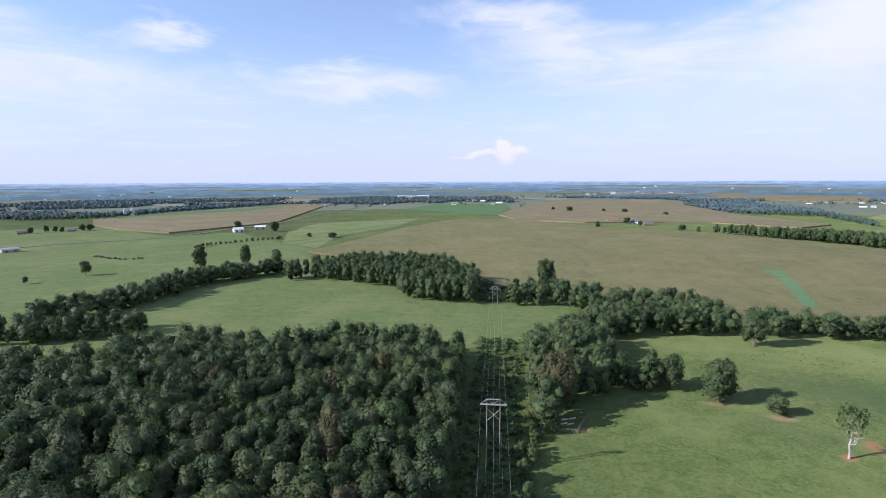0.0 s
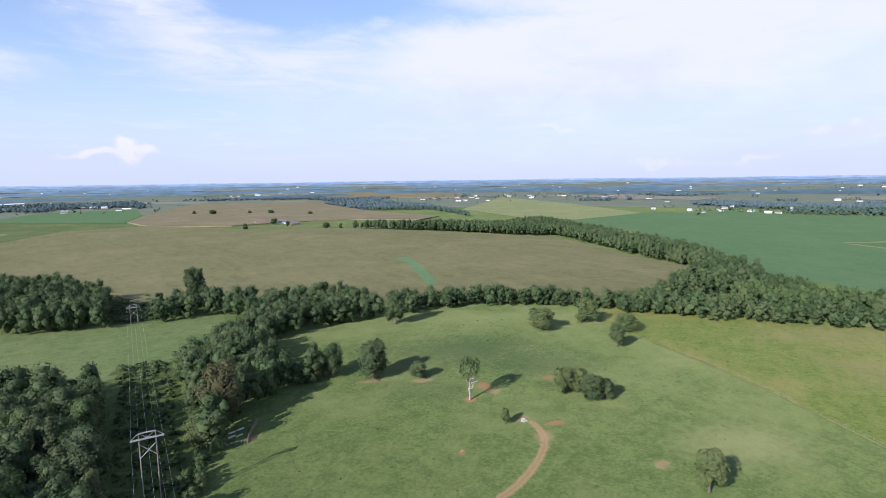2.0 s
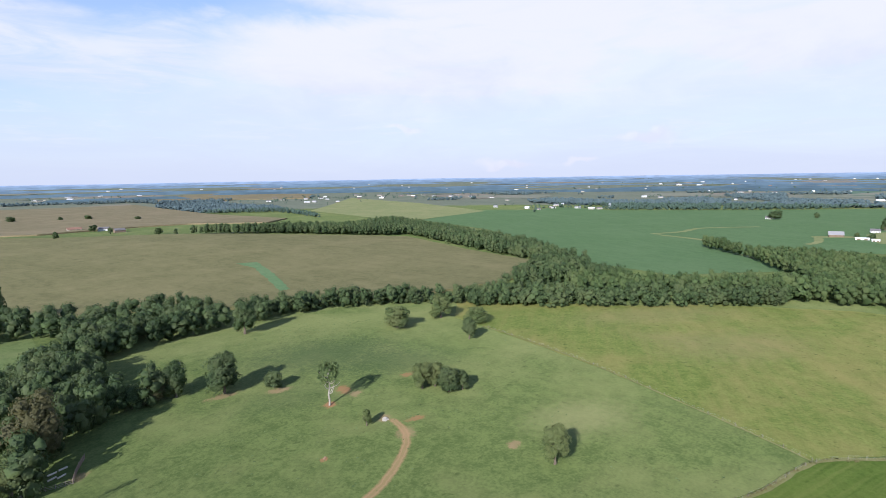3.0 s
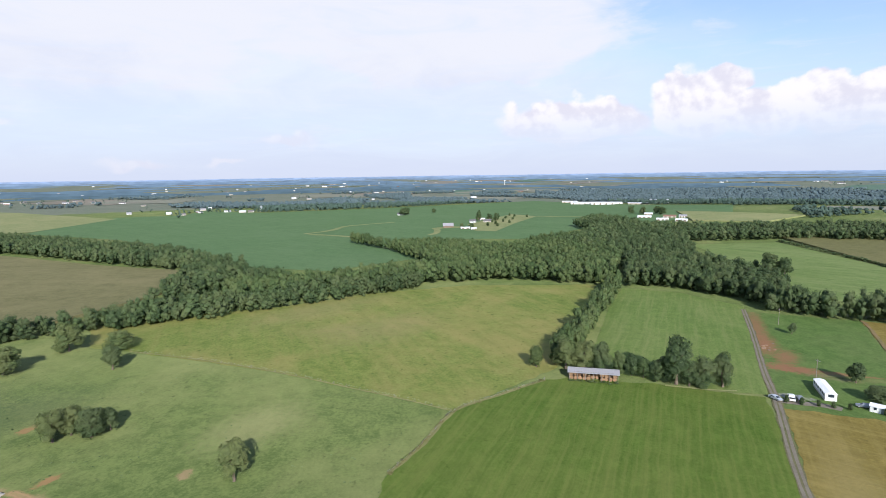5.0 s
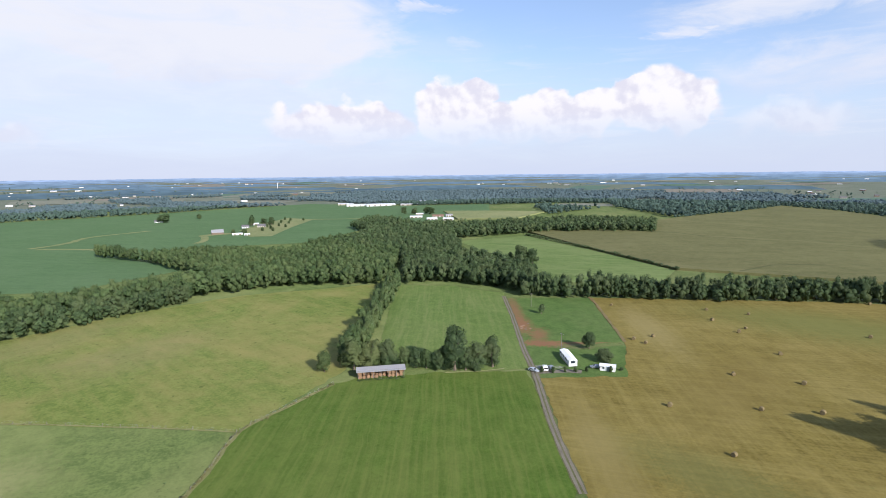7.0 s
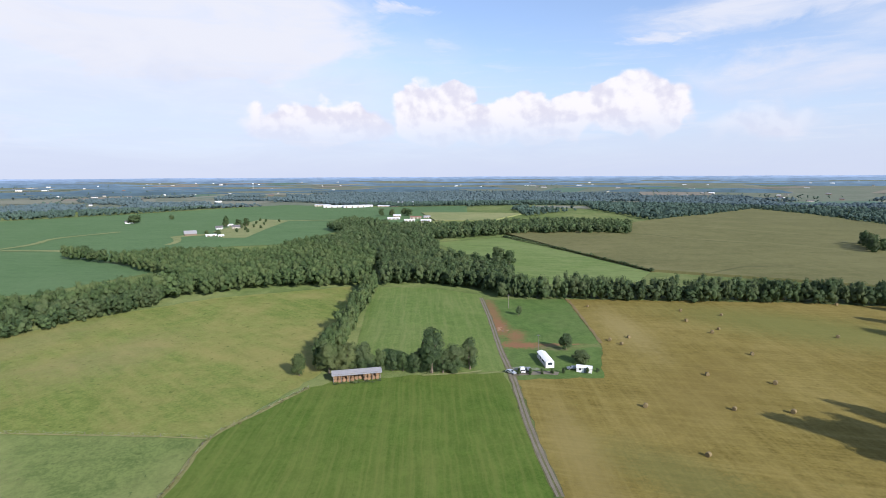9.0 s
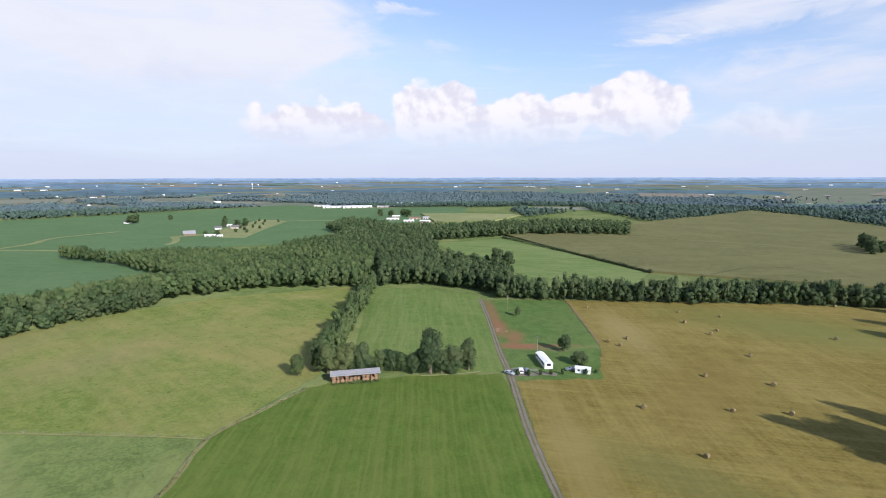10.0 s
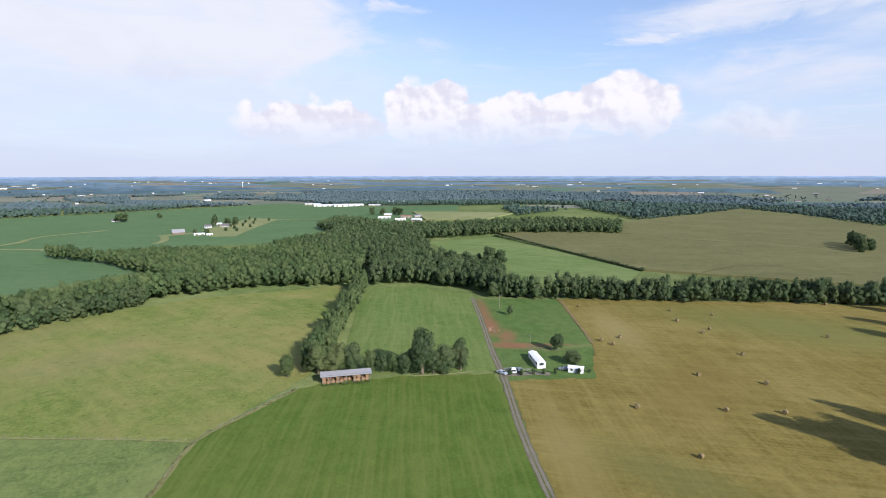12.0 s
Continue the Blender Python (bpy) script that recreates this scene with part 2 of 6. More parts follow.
def leaves(name, low, high, tint, single=False):
    """Foliage: hue changes from tree to tree and from clump to clump."""
    m = bpy.data.materials.new(name)
    m.use_nodes = True
    g = Graph(m.node_tree)
    place = g.node("ShaderNodeNewGeometry").outputs["Position"]
    each = g.node("ShaderNodeObjectInfo").outputs["Random"]
    tree = g.noise(place, 0.085, 2.0, 0.5)
    stand = g.noise(place, 0.015, 2.0, 0.5)
    clump = g.noise(place, 0.7, 4.0, 0.75)
    island = g.node("ShaderNodeNewGeometry").outputs["Random Per Island"]
    blend = g.math("ADD", g.math("MULTIPLY", clump, 0.65), g.math("MULTIPLY", island, 0.35))
    colour = g.mix(g.ramp(blend, 0.28, 0.72), low, high)
    mood = g.math("ADD", g.math("MULTIPLY", tree, 0.6), g.math("MULTIPLY", each, 0.4)) if single else tree
    colour = g.mix(g.ramp(mood, 0.42, 0.66, 0.0, 0.80), colour, tint)
    if single:
        colour = g.mix(g.ramp(g.math("FRACT", g.math("MULTIPLY", each, 7.3)), 0.45, 1.0, 0.0, 0.5), colour, tuple(1.05 * v for v in low))
    colour = g.mix(g.ramp(stand, 0.4, 0.7, 0.0, 0.35), colour, tuple(0.8 * v for v in low))
    skin = g.node("ShaderNodeBsdfPrincipled")
    skin.inputs["Roughness"].default_value = 0.62
    skin.inputs["Specular IOR Level"].default_value = 0.22
    g.link(colour, skin.inputs["Base Color"])
    relief(g, skin, g.math("ADD", g.noise(place, 1.5, 5.0, 0.7), g.math("MULTIPLY", g.noise(place, 0.5, 3.0, 0.6), 1.2)), 0.5, 0.35)
    skin.inputs["Diffuse Roughness"].default_value = 0.7
    thin = g.node("ShaderNodeBsdfTranslucent")
    g.link(g.mix(0.5, colour, (0.10, 0.14, 0.02)), thin.inputs[0])
    both = g.node("ShaderNodeMixShader")
    both.inputs[0].default_value = 0.34
    g.link(skin.outputs[0], both.inputs[1])
    g.link(thin.outputs[0], both.inputs[2])
    g.link(both.outputs[0], g.node("ShaderNodeOutputMaterial").inputs[0])
    return m


def plain(name, colour, rough=0.8, metal=0.0, worn=None, grain=2.0, amount=0.5, bump=0.01):
    """Painted, wooden, mineral or metal surface with stains at two scales."""
    m, g, shader, place = surface(name, rough, metal)
    fine, broad = g.noise(place, grain * 4, 5.0, 0.65), g.noise(place, grain * 0.35, 4.0, 0.6, 0.4)
    worn = worn or tuple(0.62 * v for v in colour)
    c = g.mix(g.ramp(g.math("ADD", g.math("MULTIPLY", fine, 0.45), g.math("MULTIPLY", broad, 0.55)), 0.40, 0.68, 0.0, amount), colour, worn)
    g.link(c, shader.inputs["Base Color"])
    relief(g, shader, fine, bump, 0.6)
    return m


# the fourth tone paints in grass brightened by sun from behind the view
CLAY, PALE_CLAY, DARK_GRASS, LIT_GRASS = (0.24, 0.125, 0.066), (0.22, 0.160, 0.090), (0.042, 0.066, 0.028), (0.168, 0.186, 0.070)
PASTURE_SPOTS = [
    ((147.0, 186.6), 52.0, 30.0, -27, DARK_GRASS, 0.62),
    ((161.4, 154.1), 36.0, 22.0, -27, DARK_GRASS, 0.50),
    ((110.4, 160.1), 30.0, 16.0, -27, DARK_GRASS, 0.30),
    ((192.6, 224.9), 60.0, 18.0, -27, LIT_GRASS, 0.45),
    ((226.8, 136.4), 55.0, 30.0, -40, LIT_GRASS, 0.45),
    ((199.8, 67.6), 50.0, 30.0, -40, LIT_GRASS, 0.2),
    ((159.7, 71.5), 26.0, 16.0, -30, (0.21, 0.205, 0.095), 0.55),
    ((210.0, 200.0), 60.0, 30.0, -40, LIT_GRASS, 0.4),
    ((114.7, 145.0), 4.2, 3.2, 30, CLAY, 0.95),
    ((126.3, 151.0), 6.0, 4.0, 60, CLAY, 0.75),
    ((126.7, 144.6), 4.5, 3.0, 20, PALE_CLAY, 0.8),
    ((111.0, 169.4), 7.0, 3.4, -20, PALE_CLAY, 0.85),
    ((95.7, 181.3), 8.5, 3.2, -15, PALE_CLAY, 0.7),
    ((152.1, 142.3), 4.5, 3.4, 10, CLAY, 0.65),
    ((125.3, 114.5), 5.5, 2.4, -20, CLAY, 0.7),
    ((130.1, 79.8), 4.5, 3.0, 15, PALE_CLAY, 0.75),
    ((116.4, 110.7), 6.5, 4.5, 40, PALE_CLAY, 0.65),
    ((119.1, 122.6), 4.5, 3.4, 40, PALE_CLAY, 0.7),
    ((90.6, 118.5), 2.0, 1.5, 40, CLAY, 0.7),
    ((90.0, 118.1), 2.0, 1.5, 40, CLAY, 0.7),
    ((129.2, 80.2), 3.0, 1.4, 20, PALE_CLAY, 0.5),
    ((44.1, 164.5), 4.0, 3.0, 20, PALE_CLAY, 0.7),
]
PASTURE_TRACK = [(119.8, 119.2), (118.2, 114.5), (115.6, 110.0), (111.4, 106.0), (105.8, 102.5), (98.8, 99.2), (91.5, 96.4), (83.3, 94.8)]
PASTURE = turf("pasture_grass", (0.062, 0.090, 0.027), (0.116, 0.148, 0.049), (0.164, 0.176, 0.070), 0.65, tuft=0.5, nap=0.6, spots=PASTURE_SPOTS, lines=[(PASTURE_TRACK, 2.4, (0.27, 0.175, 0.096), 0.85)])
LOT_SPOTS = [
    ((270.0, -142.5), 50.0, 5.5, -22.7, CLAY, 0.80),
    ((244.0, -132.5), 22.0, 7.0, -22.7, CLAY, 0.95),
    ((211.5, -126.5), 7.5, 17.0, -29, CLAY, 0.98),
    ((225.0, -131.5), 15.0, 6.0, -32, CLAY, 0.85),
    ((203.5, -146.0), 3.2, 24.0, -26, CLAY, 0.75),
    ((202.0, -137.0), 6.0, 14.0, -26, (0.20, 0.165, 0.09), 0.5),
    ((184.4, -110.2), 3.5, 10.0, -22, (0.30, 0.28, 0.25), 0.7),
]
LOT = turf("home_lot_grass", (0.066, 0.116, 0.028), (0.115, 0.178, 0.048), (0.165, 0.185, 0.075), 0.35, tuft=0.3, spots=LOT_SPOTS)
TAN = (0.26, 0.215, 0.105)
MEADOW_SPOTS = [((306.8, 91.0), 75.0, 26.0, -40, TAN, 0.30), ((268.3, 46.9), 50.0, 28.0, -40, TAN, 0.30), ((264.0, 78.0), 30.0, 16.0, -75, TAN, 0.2)]
MEADOW = turf("olive_meadow_grass", (0.114, 0.154, 0.032), (0.196, 0.232, 0.060), (0.280, 0.240, 0.086), 0.72, rows=[(66, 5.0, 0.14)], tuft=0.70, spots=MEADOW_SPOTS)
HAYFIELD = turf("green_hayfield_grass", (0.062, 0.108, 0.016), (0.102, 0.156, 0.028), (0.165, 0.180, 0.048), 0.30, rows=[(-69, 1.3, 0.22)], tuft=0.35)
HAY_NORTH = turf("back_hayfield_grass", (0.092, 0.144, 0.034), (0.146, 0.206, 0.054), (0.200, 0.225, 0.080), 0.35, rows=[(-69, 2.4, 0.24)], tuft=0.2)
HILL_GRASS = turf("hill_pasture_grass", (0.094, 0.130, 0.044), (0.152, 0.194, 0.070), (0.200, 0.212, 0.092), 0.6, tuft=0.5)
STRAW_SPOTS = [((178.0, -275.0), 95.0, 42.0, 30, (0.150, 0.160, 0.046), 0.7), ((95.0, -108.0), 40.0, 16.0, 20, (0.140, 0.140, 0.044), 0.6), ((140.0, -165.0), 60.0, 26.0, -60, (0.190, 0.142, 0.044), 0.45),
    ((120.0, -90.0), 50.0, 10.0, -22, (0.250, 0.200, 0.075), 0.6), ((215.0, -190.0), 60.0, 14.0, -24, (0.290, 0.235, 0.095), 0.6)]
STUBBLE = turf("straw_stubble", (0.130, 0.101, 0.023), (0.214, 0.167, 0.043), (0.292, 0.234, 0.080), 0.42, rows=[(-66, 1.6, 0.15), (38, 1.5, 0.17)], tuft=0.4, bare=(0.122, 0.128, 0.034), spots=STRAW_SPOTS)
CORN_LINES = [([(537, -462), (509, -491), (470, -497), (420, -530)], 3.0, (0.060, 0.066, 0.028), 0.6), ([(303, -356), (312, -400), (298, -443)], 2.6, (0.060, 0.066, 0.028), 0.6),
    ([(470, -500), (400, -560), (338, -577)], 9.0, (0.210, 0.196, 0.090), 0.35), ([(640, -560), (560, -620), (430, -680)], 10.0, (0.210, 0.196, 0.090), 0.3)]
CORN_GREEN = turf("olive_corn", (0.106, 0.106, 0.040), (0.160, 0.154, 0.064), (0.190, 0.176, 0.076), 0.50, rows=[(20, 9.0, 0.12)], tuft=0.3, lines=CORN_LINES)
BACK_HAY = turf("back_hay_grass", (0.105, 0.150, 0.048), (0.155, 0.200, 0.072), (0.235, 0.235, 0.115), 0.5, rows=[(40, 7.0, 0.4)], tuft=0.2)
CORN = turf("tasselled_corn", (0.122, 0.118, 0.052), (0.190, 0.176, 0.080), (0.236, 0.206, 0.100), 0.55, rows=[(0, 9.0, 0.12)], tuft=0.3)
RIPE = turf("ripening_corn", (0.148, 0.126, 0.068), (0.226, 0.190, 0.108), (0.270, 0.215, 0.132), 0.60, tuft=0.25)
SOY = turf("soybean_rows", (0.078, 0.140, 0.056), (0.110, 0.184, 0.074), (0.135, 0.200, 0.090), 0.30, rows=[(35, 7.0, 0.15)], tuft=0.15)
PALE = turf("pale_hay_ground", (0.165, 0.190, 0.075), (0.250, 0.265, 0.115), (0.31, 0.29, 0.14), 0.5, tuft=0.15)
WET_GRASS = turf("wet_ditch_grass", (0.100, 0.175, 0.075), (0.140, 0.220, 0.100), (0.170, 0.220, 0.110), 0.3, tuft=0.3)
SCRUB = turf("rough_scrub", (0.040, 0.062, 0.018), (0.090, 0.125, 0.036), (0.14, 0.14, 0.06), 0.4, tuft=0.7)
BRIGHT_HAY = turf("bright_green_hay", (0.108, 0.160, 0.046), (0.158, 0.216, 0.066), (0.205, 0.240, 0.092), 0.45, rows=[(40, 7.0, 0.25)], tuft=0.3)
GRAVEL = plain("gravel_lane", (0.205, 0.180, 0.135), 0.95, worn=(0.120, 0.102, 0.072), grain=0.8, amount=0.7, bump=0.05)
LEAF = leaves("broadleaf_foliage", (0.038, 0.066, 0.027), (0.110, 0.162, 0.064), (0.128, 0.162, 0.068))
LEAF_LIGHT = leaves("light_foliage", (0.046, 0.080, 0.028), (0.116, 0.170, 0.062), (0.132, 0.170, 0.064))
LONE_LEAF = leaves("sunlit_single_tree_foliage", (0.066, 0.100, 0.034), (0.156, 0.204, 0.074), (0.172, 0.196, 0.076))
TREE_LEAF = leaves("single_tree_foliage", (0.035, 0.060, 0.027), (0.120, 0.170, 0.074), (0.150, 0.174, 0.078), single=True)
LEAF_BROWN = leaves("browning_foliage", (0.076, 0.078, 0.036), (0.152, 0.136, 0.066), (0.130, 0.125, 0.056))
BARK = plain("grey_bark", (0.17, 0.135, 0.10), 0.95, grain=1.5, amount=0.7, bump=0.05)
SCUFF = turf("trodden_clay_ground", (0.165, 0.125, 0.062), (0.270, 0.175, 0.095), (0.15, 0.17, 0.06), 0.60, tuft=0.3)
VERGE = turf("lane_crown_grass", (0.092, 0.094, 0.040), (0.150, 0.145, 0.068), (0.19, 0.16, 0.10), 0.6, tuft=0.3)
# far grass and crops: haze painted in by greying and paling their colours
HAZED_GRASS = turf("hazed_farmland", (0.120, 0.146, 0.100), (0.166, 0.186, 0.130), (0.205, 0.200, 0.150), 0.7, tuft=0.2)
HAZED_TAN = turf("hazed_dry_corn", (0.190, 0.172, 0.132), (0.240, 0.212, 0.164), (0.270, 0.235, 0.180), 0.5, tuft=0.15)
HAZED_PALE = turf("hazed_stubble", (0.180, 0.188, 0.140), (0.220, 0.222, 0.166), (0.250, 0.240, 0.180), 0.5, tuft=0.15)
HAZED_SOY = turf("hazed_soybeans", (0.088, 0.148, 0.104), (0.118, 0.182, 0.126), (0.140, 0.196, 0.138), 0.4, tuft=0.15)


# ---------------------------------------------------------------- lie of the land
HILLS = [(330, 620, 7, 190), (900, -560, 16, 230), (150, 215, 3, 60), (420, 60, 3, 90)]


def ground_height(x, y):
    r = np.hypot(x, y)
    u = np.clip((r - 1400) / 3500, 0, 1)
    z = 48 * u * u * (3 - 2 * u)
    for a, b, h, s in HILLS:
        z = z + h * np.exp(-((x - a) ** 2 + (y - b) ** 2) / (2 * s * s))
    return z


def on_ground(x, y):
    return float(ground_height(np.float64(x), np.float64(y)))


def inside(polygon, x, y):
    hit = np.zeros(np.shape(x), bool)
    for (ax, ay), (bx, by) in zip(polygon, polygon[1:] + polygon[:1]):
        if ay != by:
            hit ^= ((ay > y) != (by > y)) & (x < (bx - ax) * (y - ay) / (by - ay) + ax)
    return hit


def mesh_from(name, verts, faces, material, smooth=False):
    me = bpy.data.meshes.new(name)
    verts, faces = np.asarray(verts, np.float32), np.asarray(faces, np.int32)
    n = faces.shape[1]
    me.vertices.add(len(verts))
    me.vertices.foreach_set("co", verts.ravel())
    me.loops.add(faces.size)
    me.loops.foreach_set("vertex_index", faces.ravel())
    me.polygons.add(len(faces))
    me.polygons.foreach_set("loop_start", np.arange(len(faces), dtype=np.int32) * n)
    me.polygons.foreach_set("use_smooth", np.full(len(faces), smooth))
    for mat in material if isinstance(material, (list, tuple)) else [material]:
        me.materials.append(mat)
    me.update(calc_edges=True)
    return me


def axis(core_lo, core_hi, step, reach):
    mid = list(np.arange(core_lo, core_hi + 1, step))
    out, d = [], step
    while mid[-1] + d < reach:
        d *= 1.25
        mid.append(min(mid[-1] + d, reach))
    d = step
    while mid[0] - d > -reach:
        d *= 1.25
        mid.insert(0, max(mid[0] - d, -reach))
    return np.array(mid)


def build_ground():
    xs, ys = axis(-1000, 1500, 25, 4880), axis(-1200, 1600, 25, 4880)
    gx, gy = np.meshgrid(xs, ys, indexing="ij")
    verts = np.stack([gx, gy, ground_height(gx, gy)], -1).reshape(-1, 3)
    i = np.arange(len(xs) * len(ys)).reshape(len(xs), len(ys))
    faces = np.stack([i[:-1, :-1], i[1:, :-1], i[1:, 1:], i[:-1, 1:]], -1).reshape(-1, 4)
    me = mesh_from("ground", verts, faces, [PASTURE, HAZED_GRASS], smooth=True)
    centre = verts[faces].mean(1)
    # beyond 1500 m the ground takes grass greyed for haze
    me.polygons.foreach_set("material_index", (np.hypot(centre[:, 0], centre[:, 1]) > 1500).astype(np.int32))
    return tagged(new("ground", me), "rolling green pasture land reaching to the horizon", "ground", kind="structure")


from mathutils.geometry import delaunay_2d_cdt


def field(name, polygon, material, label, category="field", lift=0.08, step=25.0, crop=0.0, ragged=0.0):
    """A field draped over the land; with crop, a stand of that height with a face down to the soil at its edge."""
    edge = []
    for (ax, ay), (bx, by) in zip(polygon, polygon[1:] + polygon[:1]):
        n = max(1, int(math.hypot(bx - ax, by - ay) / step))
        edge += [(ax + (bx - ax) * k / n, ay + (by - ay) * k / n) for k in range(n)]
    if ragged:
        edge = [(a + ragged * noise.noise((a * 0.22, b * 0.22, 1.0)), b + ragged * noise.noise((a * 0.22, b * 0.22, 9.0))) for a, b in edge]
    ex, ey = np.array(edge).T
    pitch = max(step, 12.0) if ragged else step
    gx, gy = np.meshgrid(np.arange(ex.min(), ex.max(), pitch), np.arange(ey.min(), ey.max(), pitch))
    gx, gy = gx.ravel(), gy.ravel()
    keep = inside(edge, gx, gy)
    near = keep.copy()
    for k in np.where(keep)[0]:
        near[k] = np.min((ex - gx[k]) ** 2 + (ey - gy[k]) ** 2) > (0.4 * step) ** 2
    pts = [Vector(p) for p in edge] + [Vector((a, b)) for a, b in zip(gx[keep & near], gy[keep & near])]
    n = len(edge)
    v, _, f, *_ = delaunay_2d_cdt(pts, [(k, (k + 1) % n) for k in range(n)], [], 1, 0.01)
    xy = np.array([tuple(p) for p in v])
    r = np.hypot(xy[:, 0], xy[:, 1])
    z = ground_height(xy[:, 0], xy[:, 1]) + lift + 0.0003 * np.maximum(r - 300, 0) + crop
    verts, faces = np.column_stack([xy, z]).tolist(), [tuple(t) for t in f]
    if crop:
        k0, low = len(verts), np.column_stack([ex, ey, ground_height(ex, ey)])
        top = low.copy()
        top[:, 2] += lift + crop + 0.0003 * np.maximum(np.hypot(ex, ey) - 300, 0)
        verts += low.tolist() + top.tolist()
        for k in range(n):
            a, b = k0 + k, k0 + (k + 1) % n
            faces += [(a, b, b + n), (a, b + n, a + n)]
    me = mesh_from(name, verts, faces, material, smooth=not crop)
    return tagged(new(name, me), label, category, kind="structure")


def ribbon(name, line, width, material, label, category="road", lift=0.14, step=6.0, wobble=0.0):
    """A strip along a line, draped over the land."""
    pts = resample(line, step)
    out = []
    for k, (x, y) in enumerate(pts):
        a, b = pts[max(k - 1, 0)], pts[min(k + 1, len(pts) - 1)]
        d = Vector((b[0] - a[0], b[1] - a[1])).normalized()
        for s in (-1, 1):
            w = width / 2 * (1 + wobble * (noise.noise((x * 0.15, y * 0.15, 3.0 * s))))
            px, py = x - s * d.y * w, y + s * d.x * w
            out.append((px, py, on_ground(px, py) + lift + 0.0004 * max(math.hypot(px, py) - 300, 0)))
    faces = [(2 * k, 2 * k + 2, 2 * k + 3, 2 * k + 1) for k in range(len(pts) - 1)]
    me = mesh_from(name, out, faces, material, smooth=True)
    return tagged(new(name, me), label, category, kind="structure")


def resample(line, step):
    """Even points along a rounded line."""
    fine = []
    for k in range(len(line) - 1):
        p0, p1, p2, p3 = (Vector(line[min(max(k + j, 0), len(line) - 1)]) for j in (-1, 0, 1, 2))
        n = max(2, int((p2 - p1).length / step) + 1)
        for i in range(n):
            t = i / n
            fine.append(0.5 * (2 * p1 + (p2 - p0) * t + (2 * p0 - 5 * p1 + 4 * p2 - p3) * t * t + (3 * p1 - p0 - 3 * p2 + p3) * t ** 3))
    fine.append(Vector(line[-1]))
    return [tuple(p) for p in fine]


# outlines of woods and fields in plan, metres
WOOD_NEAR = [(-177, 211), (-153, 215), (-134, 229), (-117, 246), (-77, 236), (-48, 245), (-13, 242), (9, 233), (7, 208), (3, 150), (0, 117), (-6, 96), (-100, 96), (-195, 190)]
HEDGE_LEFT = [(-257, 265), (-208, 269), (-185, 276), (-164, 285)]
HEDGE_LEFT_FAR = [(-233, 302), (-206, 331), (-194, 378), (-190, 413), (-166, 444), (-140, 468)]
GROVE = [(-121, 424), (-110, 469), (-76, 505), (8, 470), (26, 398), (21, 340), (-26, 358), (-33, 392), (-83, 426), (-134, 453)]
GROVE_RIGHT = [(46, 358), (73, 382), (85, 355), (109, 328), (143, 325), (152, 282), (152, 261), (162, 252), (192, 260), (195, 247), (193, 250), (144, 258), (103, 258), (90, 255), (82, 287), (85, 327), (43, 336)]
WOOD_CORRIDOR = [(44, 235), (71, 250), (70, 221), (70, 199), (92, 200), (92, 194), (66, 194), (51, 185), (38, 170), (33, 163), (31, 168), (32, 193), (37, 231)]
WOOD_LINE = [(367, 740), (465, 671), (534, 613), (686, 661), (607, 486), (576, 414), (524, 295), (427, 178), (452, 212), (399, 170), (369, 127), (358, 140), (376, 180), (413, 222), (434, 232), (450, 285), (483, 365), (535, 487), (493, 512), (437, 630), (363, 742)]
WOOD_LINE_FAR = [(756, 1713), (921, 1672), (887, 1279), (747, 948), (701, 862), (787, 1134), (631, 1267), (729, 1652)]
CREEK_WOOD = [(317, 145), (332, 123), (349, 97), (370, 32), (387, -22), (374, -92), (441, -122), (501, -137), (631, -121), (598, -76), (527, -38), (580, 34), (559, 92), (621, 138), (644, 144), (597, 104), (420, 26), (399, 64), (374, 102), (365, 139), (368, 161), (346, 169)]
CREEK_WOOD_MID = [(371, -106), (356, -140), (334, -156), (310, -172), (344, -201), (365, -209), (417, -195), (470, -186), (474, -137), (441, -124)]
CREEK_WOOD_FAR = [(612, -168), (589, -233), (590, -343), (530, -476), (595, -536), (647, -469), (677, -359), (681, -286), (721, -227), (810, -219), (859, -194), (766, -147)]
FAR_WOOD = [(746, -458), (814, -645), (600, -607), (694, -801), (831, -1086), (656, -1024), (484, -921), (440, -1025), (751, -1732), (1009, -1360), (1252, -1093), (847, -543), (892, -511)]
TREE_LINE = [(307, -169), (286, -204), (251, -266), (219, -326), (190, -369), (159, -411)]
HEDGEROW = [(217, -35), (247, -48), (285, -64), (363, -97)]
FAR_WOOD_LEFT = [(-867, 1104), (-742, 1161), (-707, 1250), (-703, 1398), (-544, 1725), (-520, 1977), (-625, 2287), (-987, 2485), (-1304, 2157), (-1480, 1895)]
FAR_WOOD_SOY = [(1226, 621), (1179, 434), (1201, 308), (1241, 205), (1433, 16), (1524, -201), (1480, -180), (1532, 106), (1460, 371), (1561, 785)]
FAR_WOOD_BACK = [(1721, -209), (1027, -482), (969, -702), (783, -996), (1258, -1593), (2016, -1196), (2260, -668), (2188, -268)]
FAR_TOWN_WOOD = [(-435, 2286), (30, 1760), (238, 1813), (260, 2065), (-57, 2315), (-467, 2456)]
CORN_FIELD = [(-150, 597), (-109, 726), (-60, 906), (18, 1068), (138, 1091), (252, 875), (359, 736), (421, 608), (481, 510), (510, 464), (459, 335), (429, 229), (379, 208), (322, 214), (248, 237), (203, 269), (165, 303), (141, 340), (101, 360), (40, 392), (27, 452), (-82, 541)]
HILL_PASTURE = [(-205, 225), (-121, 231), (18, 252), (50, 264), (74, 308), (89, 389), (53, 413), (-81, 533), (-147, 588), (-147, 626), (-208, 699), (-320, 842), (-397, 785), (-619, 959), (-776, 881)]
